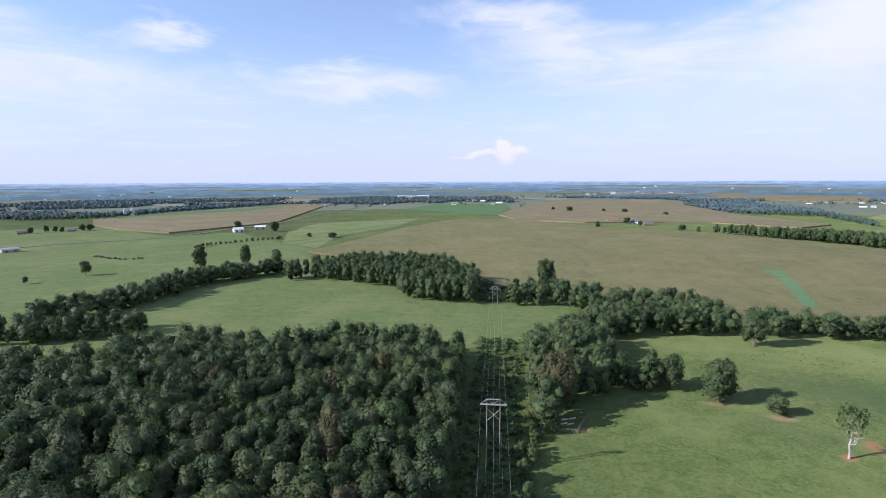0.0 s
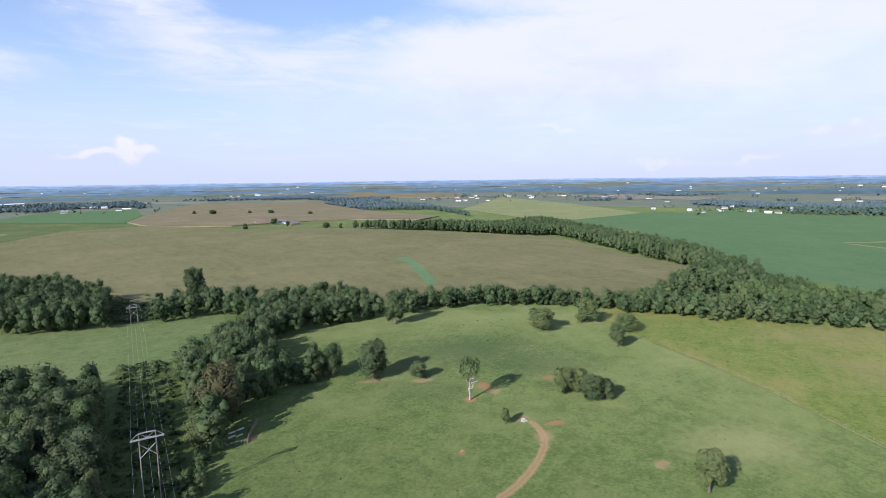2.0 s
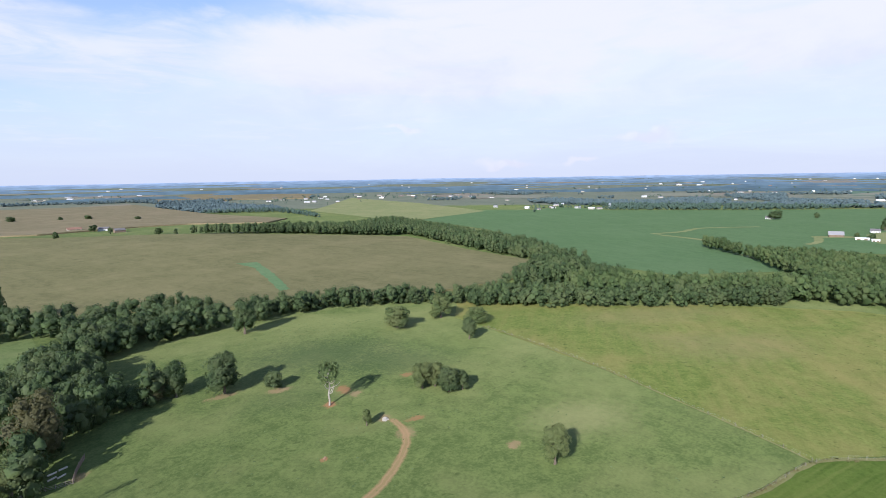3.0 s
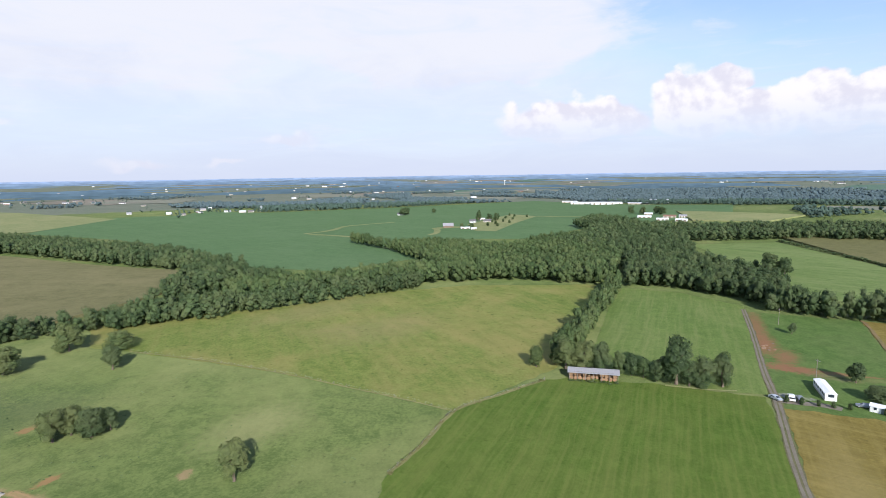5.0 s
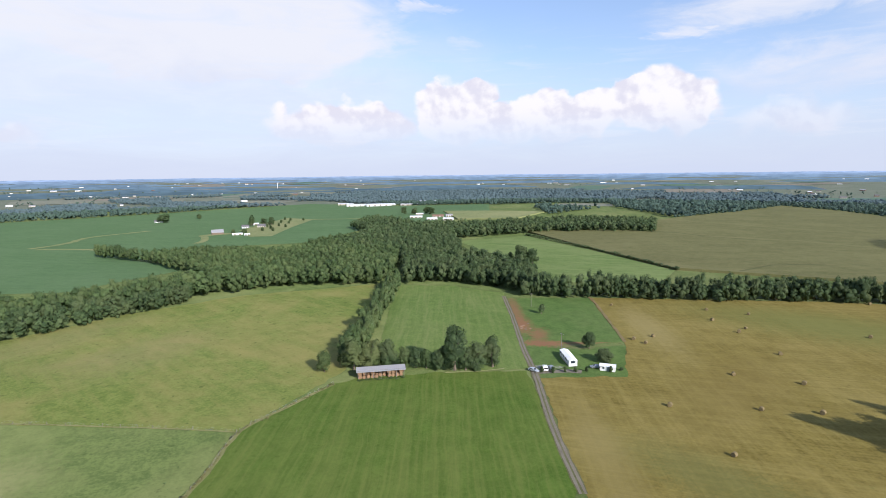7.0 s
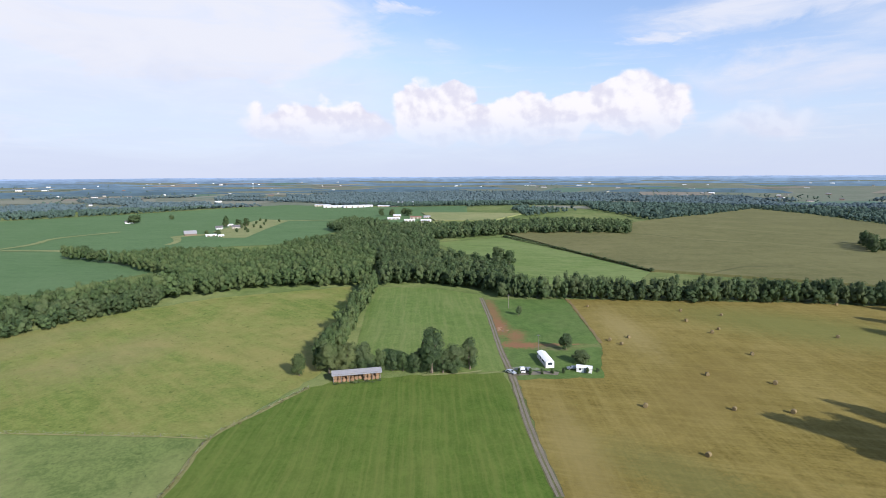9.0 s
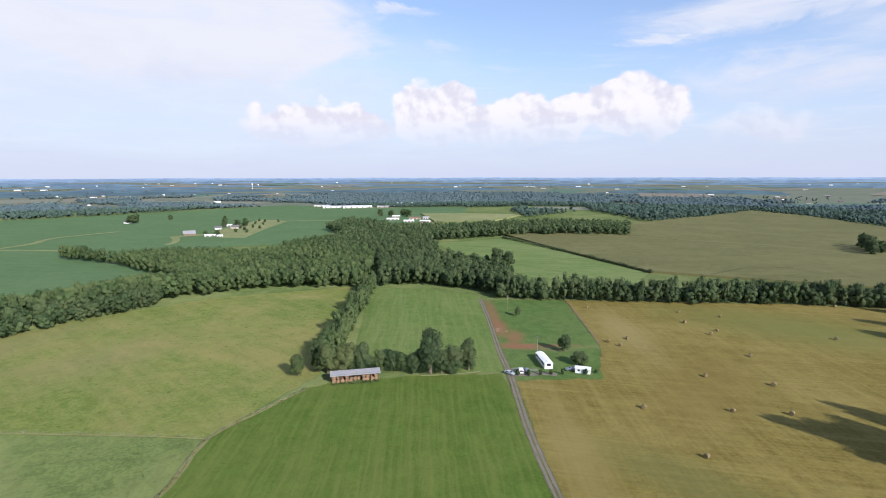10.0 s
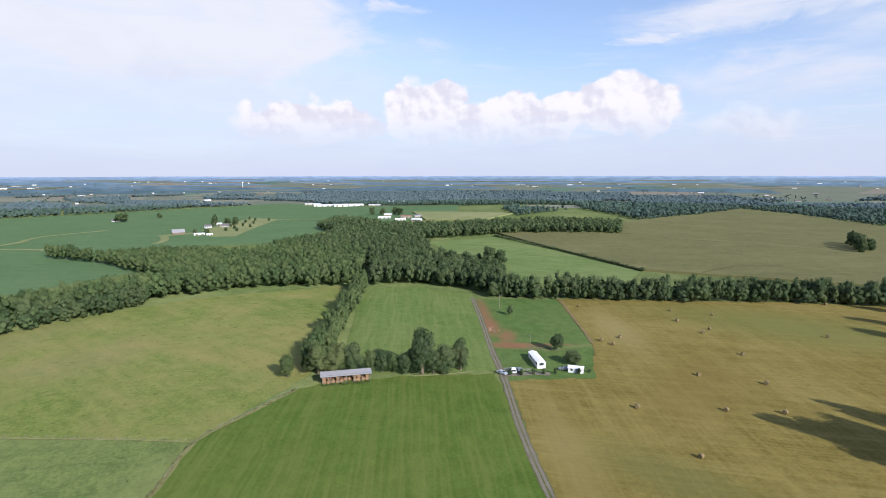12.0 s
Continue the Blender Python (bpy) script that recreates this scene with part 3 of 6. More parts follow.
TAN_FIELD_LEFT = [(-727, 1128), (-627, 1245), (-505, 1413), (-453, 1790), (-364, 1654), (-316, 1031), (-419, 828), (-533, 890), (-634, 983)]
GREEN_STRIP = [(-245, 857), (-234, 1027), (-51, 1120), (-81, 930), (-150, 781), (-150, 637), (-208, 699)]
TAN_FIELD_MID = [(126, 1236), (206, 1524), (392, 1928), (751, 1827), (652, 1185), (657, 917), (566, 854), (480, 966), (404, 986), (257, 979), (144, 1076)]
TAN_FIELD_BACK = [(953, 2318), (1313, 2381), (1547, 1963), (1294, 1659), (1130, 1821), (869, 1941)]
SOY_FIELD_LEFT = [(-752, 1197), (-692, 1376), (-552, 1545), (-471, 1791), (-505, 1413), (-627, 1245)]
SOY_FIELD_TEAL = [(-110, 1483), (-21, 1787), (209, 1786), (187, 1509), (119, 1221)]
LIGHT_FIELD = [(859, 1100), (1408, 1555), (1256, 1082), (1038, 695), (789, 667), (744, 727)]
SOY_FIELD = [(761, 656), (1072, 718), (1121, 603), (1261, 638), (1172, 452), (1280, 211), (1532, -186), (1251, -382), (1089, -518), (873, -415), (788, -276), (768, -173), (644, -75), (659, 38), (583, 102), (499, 40), (426, 116), (465, 222), (398, 152), (511, 256), (671, 449)]
FARM_LAWN = [(744, -8), (735, -35), (838, -69), (964, -119), (1030, -79), (895, -21), (837, 4)]
GREEN_FIELD_BACK = [(574, -231), (575, -321), (457, -327), (333, -321), (305, -283), (339, -183), (413, -224)]
CORN_FIELD_RIGHT = [(606, -338), (588, -421), (526, -469), (620, -561), (686, -771), (831, -1086), (656, -1024), (484, -921), (345, -807), (188, -448), (335, -323)]
TAN_FIELD_FARM = [(925, -347), (784, -475), (730, -388), (781, -316)]
OLIVE_MEADOW = [(234, 180), (225, 143), (206, 82), (182, 30), (171, 9), (213, -34), (286, -62), (376, -86), (369, 3), (342, 71), (311, 118), (296, 165), (271, 206)]
GREEN_FIELD = [(171, 8), (184, -7), (199, -26), (201, -35), (196, -66), (183, -101), (156, -91), (107, -73), (80, -45), (60, -20), (90, 30), (132, 25)]
NORTH_FIELD = [(366, -102), (351, -134), (315, -158), (245, -129), (186, -103), (188, -92), (205, -55), (236, -53), (308, -78)]
GREEN_LOT = [(302, -153), (282, -201), (199, -162), (203, -145), (202, -127), (207, -115), (243, -128)]
STRAW_FIELD = [(282, -202), (249, -263), (217, -323), (187, -364), (148, -413), (50, -153), (86, -69), (104, -73), (130, -83), (175, -103), (163, -133), (196, -161)]
HOME_LAWN = [(207, -114), (195, -159), (163, -134), (175, -103)]
LANE = [(307, -154), (259, -135), (209, -114), (180, -103), (143, -87), (120, -78), (103, -72)]
FENCE_ONE = [(229, 157), (219, 119), (206, 82), (182, 30), (171, 9)]
FENCE_TWO = [(132, 25), (148, 17), (171, 8), (184, -7), (199, -26)]
ROAD_FAR = [(-527, 641), (-485, 697), (-393, 777), (-352, 902), (-309, 1045), (-294, 1264), (-246, 1648)]
DITCH = [(257, 440), (273, 431), (250, 372), (222, 314), (214, 314), (235, 361), (255, 409)]
SOY_PATHS = [[(731, 227), (773, 202), (841, 189), (896, 126)], [(723, 218), (689, 153), (632, 109)], [(964, -119), (938, -155), (911, -195), (880, -230)], [(700, 53), (728, 45), (779, 48)]]

build_ground()
field("pasture", HILL_PASTURE, HILL_GRASS, "sunlit yellow-green pasture rising behind the wood", lift=0.05)
field("corn_field", CORN_FIELD, CORN, "broad olive-brown field of tasselled corn behind the tree belt", crop=1.9, lift=0.1)
field("corn_field", CORN_FIELD_RIGHT, CORN_GREEN, "domed olive-brown corn field beyond the tree line", crop=1.9, lift=0.1)
field("corn_field", TAN_FIELD_LEFT, RIPE, "tan ripening corn field beside the farm road", crop=1.8, lift=0.1)
field("corn_field", TAN_FIELD_MID, RIPE, "tan ripening corn field around a farmstead", crop=1.8, lift=0.1)
field("corn_field", TAN_FIELD_BACK, RIPE, "far tan corn field between woods", crop=1.8, lift=0.1)
field("corn_field", TAN_FIELD_FARM, PALE, "small pale straw field beside the white farm sheds", crop=1.6, lift=0.1)
field("hay_field", GREEN_STRIP, BACK_HAY, "bright green strip of hay beside the corn", lift=0.12)
field("soybean_field", SOY_FIELD_LEFT, SOY, "blue-green soybean field before far woods", lift=0.14)
field("soybean_field", SOY_FIELD_TEAL, SOY, "blue-green soybean field before the village", lift=0.14)
field("soybean_field", SOY_FIELD, SOY, "wide deep green soybean field beyond the creek wood", lift=0.10)
field("hay_field", LIGHT_FIELD, PALE, "pale yellow-green hay field beside soybeans", lift=0.16)
field("farm_lawn", FARM_LAWN, PALE, "mown pale green farmyard lawn", "lawn", lift=0.3)
field("hay_field", GREEN_FIELD_BACK, BRIGHT_HAY, "bright green field behind the creek wood", lift=0.1)
field("meadow", OLIVE_MEADOW, MEADOW, "olive and yellow-green rough meadow inside a fence", lift=0.08, step=4, ragged=1.6)
field("hay_field", GREEN_FIELD, HAYFIELD, "green hay field with faint mowing lines by the lane", lift=0.10, step=4, ragged=1.6)
field("hay_field", NORTH_FIELD, HAY_NORTH, "green hay field behind the hay shed", lift=0.10, step=4, ragged=0.8)
field("grass_lot", GREEN_LOT, LOT, "small dark green grass lot behind the mobile home", lift=0.095, step=4, ragged=0.5)
field("stubble_field", STRAW_FIELD, STUBBLE, "straw-coloured cut hay field dotted with round bales", lift=0.09, step=4, ragged=1.6)
field("lawn", HOME_LAWN, LOT, "mown green yard round the mobile home", "lawn", lift=0.11, step=3, ragged=2.5)
field("ditch", DITCH, WET_GRASS, "grassed drainage way through the corn", "ditch", lift=2.2, step=4, ragged=1.6)
ribbon("lane", LANE, 2.9, VERGE, "narrow farm lane with a grassy crown", lift=0.13, wobble=0.35, step=2.5)
for side in (-0.68, 0.68):
    run = resample(LANE, 3.0)
    heading = Vector((LANE[-1][0] - LANE[0][0], LANE[-1][1] - LANE[0][1])).normalized()
    ribbon("wheel_track", [(x - heading.y * side, y + heading.x * side) for x, y in run], 0.8, GRAVEL, "worn grey gravel wheel track of the lane", "road", lift=0.155, wobble=0.35, step=3.0)
ribbon("road", ROAD_FAR, 7.0, GRAVEL, "pale country road between fields", lift=0.4)
for path in SOY_PATHS:
    ribbon("field_path", path, 9.0, PALE, "pale worn path across the soybean field", "path", lift=0.35, wobble=0.6)
ribbon("field_path", [(194.0, -70.0), (191.4, -79.2), (189.8, -86.2), (189.3, -93.9)], 1.1, PALE, "pale worn dirt path before the farm grove", "path", lift=0.2, wobble=0.9, step=2.0)
ribbon("dirt_strip", [(282.7, -202.4), (269.9, -197.4), (229.6, -177.8), (198.8, -162.5)], 1.6, SCUFF, "bare brown strip between lot and stubble", "dirt", lift=0.2, wobble=0.8, step=2.0)


# ---------------------------------------------------------------- trees
ICO = {}


def ico(cuts):
    if cuts not in ICO:
        bm = bmesh.new()
        bmesh.ops.create_icosphere(bm, subdivisions=cuts, radius=1.0)
        ICO[cuts] = (np.array([v.co[:] for v in bm.verts]), np.array([[v.index for v in f.verts] for f in bm.faces]))
        bm.free()
    return ICO[cuts]


def crown_shape(seed, lobes, cards, size, low=0.12, wide=0.42, point=0.0, buds=0.0, core=0.90):
    """A crown for a tree one unit high: rounded boughs, smaller boughs budding on them, and leaf sprays that follow their swell.
    Returns corners, quads (hull triangles repeat a corner), how many are hull, and the way each corner faces."""
    r = np.random.RandomState(seed)
    centres, radii = [], []
    for k in range(lobes):
        h = low + 0.14 + (0.86 - low - 0.14) * ((k + 0.5) / lobes) ** 0.9 + r.uniform(-0.03, 0.03)
        f = (h - low) / (1 - low)
        spread = wide * (1 - point * f) * math.sqrt(max(0.05, 1 - (2 * f - 0.80) ** 2 * 0.80)) * 0.64
        a = 2.399 * k + r.uniform(-0.5, 0.5)
        d = spread * r.uniform(0.5, 1.05)
        centres.append((d * math.cos(a), d * math.sin(a), h))
        radii.append(wide * r.uniform(0.36, 0.54) * (1 - 0.45 * point * f) * (1.2 if lobes < 6 else (12 / max(lobes, 12)) ** 0.4))
    for k in r.randint(lobes, size=int(lobes * buds)):
        d = r.normal(size=3)
        d[2] = abs(d[2]) * 0.9
        d /= np.linalg.norm(d)
        centres.append(tuple(np.array(centres[k]) + d * radii[k] * 0.85))
        radii.append(radii[k] * r.uniform(0.32, 0.55))
    centres, radii = np.array(centres), np.array(radii)
    iv, jf = ico(1)

    def outward(q):
        away = (q - (0, 0, low + 0.42 * (1 - low))) / (wide, wide, 0.5)
        return away / np.maximum(np.linalg.norm(away, axis=1, keepdims=True), 0.01)

    verts, faces, facing = [], [], []
    n = 0
    for c, rad in zip(centres, radii):
        verts.append(c + iv * rad * (core + 0.20 * r.uniform(-1, 1, (len(iv), 1))) * np.array([1, 1, 0.95]))
        facing.append(iv * 0.45 + 0.5 * outward(c + iv * rad) + r.normal(scale=0.35, size=iv.shape))
        faces.append(np.column_stack([jf, jf[:, 2]]) + n)
        n += len(iv)
    hull = sum(len(f) for f in faces)
    # sprays on the outside of the boughs
    pick = r.choice(len(radii), cards * 3, p=radii ** 2 / (radii ** 2).sum())
    d = r.normal(size=(cards * 3, 3))
    d /= np.linalg.norm(d, axis=1, keepdims=True)
    d[:, 2] = np.abs(d[:, 2]) * np.where(r.rand(cards * 3) < 0.8, 1, -1)
    p = centres[pick] + d * radii[pick][:, None] * r.uniform(0.86, 1.22, (cards * 3, 1))
    buried = np.zeros(len(p), bool)
    for c, rad in zip(centres, radii):
        buried |= np.linalg.norm(p - c, axis=1) < rad * 0.80
    keep = np.where(~buried & (p[:, 2] > low * 0.6))[0][:cards]
    p, d = p[keep], d[keep]
    normal = d + r.normal(scale=0.45, size=d.shape) + (0, 0, 0.2)
    normal *= np.sign((normal * d).sum(1, keepdims=True))
    normal /= np.linalg.norm(normal, axis=1, keepdims=True)
    side = np.cross(normal, r.normal(size=d.shape))
    side /= np.linalg.norm(side, axis=1, keepdims=True)
    other = np.cross(normal, side)
    s = size * r.uniform(0.55, 1.25, (len(p), 1))
    quad = np.stack([p - side * s, p - other * s * 0.8 + normal * s * 0.25, p + side * s, p + other * s * 0.8 + normal * s * 0.25], 1)
    verts.append(quad.reshape(-1, 3))
    facing.append(np.repeat(d * 0.30 + normal * 0.60 + outward(p) * 0.30, 4, axis=0))
    faces.append(np.arange(len(p) * 4).reshape(-1, 4) + n)
    facing = np.concatenate(facing)
    return np.concatenate(verts), np.concatenate(faces), hull, facing / np.linalg.norm(facing, axis=1, keepdims=True)


def trunk_mesh(height, radius, seed, limbs=5, material=None, reach=0.55):
    """A tapered trunk with forking limbs."""
    r = random.Random(seed)
    bm = bmesh.new()

    def tube(a, b, ra, rb, sides=6):
        d = (b - a).normalized()
        u = d.orthogonal().normalized()
        w = d.cross(u)
        rings = []
        for q, rad in ((a, ra), (a.lerp(b, 0.5) + u * rad_jit(ra), (ra + rb) / 2), (b, rb)):
            rings.append([bm.verts.new(q + (u * math.cos(k * 2 * math.pi / sides) + w * math.sin(k * 2 * math.pi / sides)) * rad) for k in range(sides)])
        for lo, hi in zip(rings, rings[1:]):
            for k in range(sides):
                bm.faces.new((lo[k], lo[(k + 1) % sides], hi[(k + 1) % sides], hi[k]))
        bm.faces.new(rings[-1])

    def rad_jit(rad):
        return r.uniform(-0.6, 0.6) * rad

    fork = Vector((r.uniform(-0.03, 0.03), r.uniform(-0.03, 0.03), 0.5)) * height
    tube(Vector((0, 0, -0.3)), Vector((0, 0, 0.12 * height)), radius * 1.35, radius)
    tube(Vector((0, 0, 0.12 * height)), fork, radius, radius * 0.7)
    tube(fork, Vector((0, 0, 0.86)) * height + Vector((r.uniform(-1, 1), r.uniform(-1, 1), 0)), radius * 0.65, radius * 0.15)
    for k in range(limbs):
        a = 2.4 * k + r.uniform(-0.4, 0.4)
        start = Vector((0, 0, height * 0.2)).lerp(fork, r.uniform(0.3, 1.0))
        end = start + Vector((math.cos(a), math.sin(a), r.uniform(0.7, 1.4))) * height * reach * 0.4
        tube(start, end, radius * 0.4, radius * 0.1, 5)
    me = bpy.data.meshes.new("trunk")
    bm.to_mesh(me)
    bm.free()
    me.materials.append(material or BARK)
    return me


def part(name, me, parent, label=""):
    ob = new(name, me)
    ob.parent = parent
    return tagged(ob, label) if label else ob


def crown_full(name, shape, height, girth, leaf):
    """Hull and sprays in one mesh with two materials."""
    v, f, hull, facing = shape
    tri = f[:hull, :3]
    me = bpy.data.meshes.new(name)
    v = np.asarray(v * (girth, girth, height), np.float32)
    quads = f[hull:]
    me.vertices.add(len(v))
    me.vertices.foreach_set("co", v.ravel())
    me.loops.add(tri.size + quads.size)
    me.loops.foreach_set("vertex_index", np.concatenate([tri.ravel(), quads.ravel()]).astype(np.int32))
    me.polygons.add(len(tri) + len(quads))
    me.polygons.foreach_set("loop_start", np.concatenate([np.arange(len(tri)) * 3, tri.size + np.arange(len(quads)) * 4]).astype(np.int32))
    me.polygons.foreach_set("use_smooth", np.ones(len(tri) + len(quads), bool))
    me.materials.append(leaf)
    me.update(calc_edges=True)
    me.normals_split_custom_set_from_vertices(facing.tolist())
    return me


NEAR_SHAPES = [crown_shape(10 + k, 13, 1050, 0.021, low=0.06, wide=(0.31, 0.34, 0.27, 0.36, 0.30)[k], point=(0.45, 0.25, 0.7, 0.15, 0.55)[k], buds=0.9, core=0.82) for k in range(5)]
WOOD_SHAPES = [crown_shape(30 + k, 8, 240, 0.030, low=0.04, wide=(0.36, 0.40, 0.33, 0.42, 0.36)[k], point=(0.25, 0.1, 0.35, 0.0, 0.25)[k], core=0.80) for k in range(5)]
MID_SHAPES = [crown_shape(50 + k, 6, 135, 0.038, low=0.10, wide=(0.42, 0.46, 0.40)[k], point=(0.1, 0.0, 0.2)[k], core=0.80) for k in range(3)]
# haze painted into the leaf colour of far trees: paler and bluer
HAZED_LEAF = leaves("hazed_far_foliage", (0.070, 0.118, 0.094), (0.102, 0.160, 0.126), (0.106, 0.160, 0.120))

# stronger haze tone in the leaf colour, for woods past 1450 m
HAZIER_LEAF = leaves("hazed_blue_foliage", (0.096, 0.144, 0.158), (0.128, 0.182, 0.194), (0.130, 0.180, 0.184))


def scatter(polygon, spacing, seed):
    """Jittered places inside an outline."""
    r = np.random.RandomState(seed)
    p = np.array(polygon, float)
    xs, ys = np.arange(p[:, 0].min(), p[:, 0].max(), spacing), np.arange(p[:, 1].min(), p[:, 1].max(), spacing)
    gx, gy = np.meshgrid(xs, ys)
    gx[::2] += spacing / 2
    gx, gy = gx.ravel() + r.uniform(-0.38, 0.38, gx.size) * spacing, gy.ravel() + r.uniform(-0.38, 0.38, gx.size) * spacing
    keep = inside(polygon, gx, gy)
    return gx[keep], gy[keep]


def along(line, spacing, spread, seed, rows=1):
    r = np.random.RandomState(seed)
    pts = resample(line, spacing)
    out = []
    for q in range(rows):
        for k, (x, y) in enumerate(pts):
            a, b = pts[max(k - 1, 0)], pts[min(k + 1, len(pts) - 1)]
            d = Vector((b[0] - a[0], b[1] - a[1])).normalized()
            s = (q - (rows - 1) / 2) * spread
            out.append((x - d.y * s + r.uniform(-1, 1) * spread * 0.35, y + d.x * s + r.uniform(-1, 1) * spread * 0.35))
    return np.array(out).T


def stand(name, xs, ys, shapes, height, girth, leaf, label, seed, vary=0.20):
    """Many trees too alike to count, joined into one stand."""
    r = np.random.RandomState(seed)
    zs = ground_height(xs, ys)
    verts, tri, quad, ways, base = [], [], [], [], 0
    which = r.randint(len(shapes), size=len(xs))
    for s, (v, f, hull, facing) in enumerate(shapes):
        idx = np.where(which == s)[0]
        if not len(idx):
            continue
        h = height * (1 + vary * r.uniform(-1, 1, len(idx)))
        w = girth * (1 + vary * r.uniform(-1, 1, len(idx)))
        a = r.uniform(0, 2 * math.pi, len(idx))
        c, sn = np.cos(a)[:, None], np.sin(a)[:, None]
        x = (v[:, 0] * c - v[:, 1] * sn) * w[:, None] + xs[idx][:, None]
        y = (v[:, 0] * sn + v[:, 1] * c) * w[:, None] + ys[idx][:, None]
        z = v[:, 2] * h[:, None] + zs[idx][:, None] - 0.3
        pts = np.stack([x, y, z], -1)
        ways.append(np.stack([facing[:, 0] * c - facing[:, 1] * sn, facing[:, 0] * sn + facing[:, 1] * c, np.broadcast_to(facing[:, 2], x.shape)], -1).reshape(-1, 3))
        nv = v.shape[0]
        shift = (base + np.arange(len(idx)) * nv)[:, None, None]
        verts.append(pts.reshape(-1, 3))
        tri.append((f[None, :hull, :3] + shift).reshape(-1, 3))
        quad.append((f[None, hull:] + shift).reshape(-1, 4))
        base += nv * len(idx)
    allv, t, q = np.concatenate(verts).astype(np.float32), np.concatenate(tri), np.concatenate(quad)
    me = bpy.data.meshes.new(name)
    me.vertices.add(len(allv))
    me.vertices.foreach_set("co", allv.ravel())
    me.loops.add(t.size + q.size)
    me.loops.foreach_set("vertex_index", np.concatenate([t.ravel(), q.ravel()]).astype(np.int32))
    nt, nq = len(t), len(q)
    me.polygons.add(nt + nq)
    me.polygons.foreach_set("loop_start", np.concatenate([np.arange(nt) * 3, nt * 3 + np.arange(nq) * 4]).astype(np.int32))
    me.polygons.foreach_set("use_smooth", np.ones(nt + nq, bool))
    me.materials.append(leaf)
    me.update(calc_edges=True)
    me.normals_split_custom_set_from_vertices(np.concatenate(ways).tolist())
    return tagged(new(name, me), label, "wood", kind="stuff")


def make_tree(name, shape, height, girth, leaf, label, seed, trunk=0.028, group="", category="tree"):
    """One tree: trunk with limbs, and a crown of leaf sprays."""
    top = new(name)
    part("trunk", trunk_mesh(height, height * trunk, seed), top)
    part("crown", crown_full("crown", shape, height, girth, leaf), top)
    return tagged(top, label, category, group)


def place_thing(ob, x, y, turn=0.0, scale=1.0, sink=0.0):
    ob.matrix_basis = Matrix.Translation((x, y, on_ground(x, y) - sink)) @ Matrix.Rotation(radians(turn), 4, "Z") @ Matrix.Diagonal((scale, scale, scale, 1))
    return ob


def copy_at(ob, x, y, turn=0.0, scale=1.0, tall=1.0):
    c = copy_thing(ob, Matrix.Identity(4))
    c.matrix_basis = Matrix.Translation((x, y, on_ground(x, y))) @ Matrix.Rotation(radians(turn), 4, "Z") @ Matrix.Diagonal((scale, scale, scale * tall, 1))
    return c


def wood_things(polygon_places, masters, seed, height_vary=0.2):
    """Trees of the nearest wood, each a thing of its own."""
    r = random.Random(seed)
    for x, y in polygon_places:
        kind = masters[11] if r.random() < 0.03 else r.choice(masters[:11])
        copy_at(kind, x, y, r.uniform(0, 360), r.uniform(1 - height_vary, 1 + 0.6 * height_vary), r.uniform(0.92, 1.14))


masters = []
for k in range(12):
    leaf = LEAF_BROWN if k == 11 else LEAF_LIGHT if k in (1, 8) else TREE_LEAF
    what = ("tall green broadleaf tree in the dense wood", "light green broadleaf tree in the dense wood", "browning broadleaf tree in the dense wood")[2 if k == 11 else int(leaf == LEAF_LIGHT)]
    m = make_tree("broadleaf_tree", NEAR_SHAPES[k % 5], 16.0, 15.0 * (1 + 0.12 * math.sin(k * 2.1)), leaf, what, 100 + k, group="trees of the near wood")
    masters.append(m)
nx, ny = scatter(WOOD_NEAR, 6.3, 1)
dist = np.hypot(nx, ny) + np.where(nx < -110, 60, 0)
order = np.argsort(dist)
ahead = list(order[:295])
wood_places = [(float(nx[k]), float(ny[k])) for k in ahead]
wood_things(wood_places[12:], masters, 5)
for m, (x, y) in zip(masters, wood_places[:12]):
    place_thing(m, x, y)
rest = np.array([k for k in order if k not in set(ahead)])
stand("woodland", nx[rest], ny[rest], WOOD_SHAPES, 15.0, 15.0, LEAF, "dense green broadleaf wood on the hillside", 6)


def wood(name, polygon, spacing, shapes, height, girth, label, seed, leaf=None, vary=0.13):
    x, y = scatter(polygon, spacing, seed)
    return stand(name, x, y, shapes, height, girth, leaf or LEAF, label, seed, vary)


def hedge(name, line, spacing, spread, rows, shapes, height, girth, label, seed, leaf=None, vary=0.30):
    x, y = along(line, spacing, spread, seed, rows)
    return stand(name, x, y, shapes, height, girth, leaf or LEAF, label, seed, vary)


wood("woodland", WOOD_CORRIDOR, 6.2, WOOD_SHAPES, 14.5, 12.0, "broadleaf thicket beside the power line clearing", 11)
WOOD_LINK = [(39.6, 236.5), (60.8, 265.6), (78.7, 281.4), (95.2, 269.5), (83.1, 250.7), (71.2, 224.0), (54.3, 218.8)]
wood("woodland", WOOD_LINK, 6.5, WOOD_SHAPES, 14.0, 12.5, "tall trees joining the thicket to the pasture belt", 34)
wood("woodland", GROVE, 6.8, WOOD_SHAPES, 16.0, 12.4, "round-crowned grove between meadow and corn", 12)
wood("woodland", GROVE_RIGHT, 7.5, WOOD_SHAPES, 13.5, 13.0, "belt of broadleaf trees along the pasture", 13)
hedge("hedgerow", HEDGE_LEFT, 5.0, 7.0, 3, WOOD_SHAPES, 12.0, 12.0, "overgrown tree row between meadows", 14)
hedge("hedgerow", HEDGE_LEFT_FAR, 5.0, 6.5, 3, MID_SHAPES, 12.5, 12.5, "overgrown tree row climbing the hill", 15)
wood("woodland", WOOD_LINE, 6.6, MID_SHAPES, 13.5, 11.0, "dense tree line behind the corn field", 16)
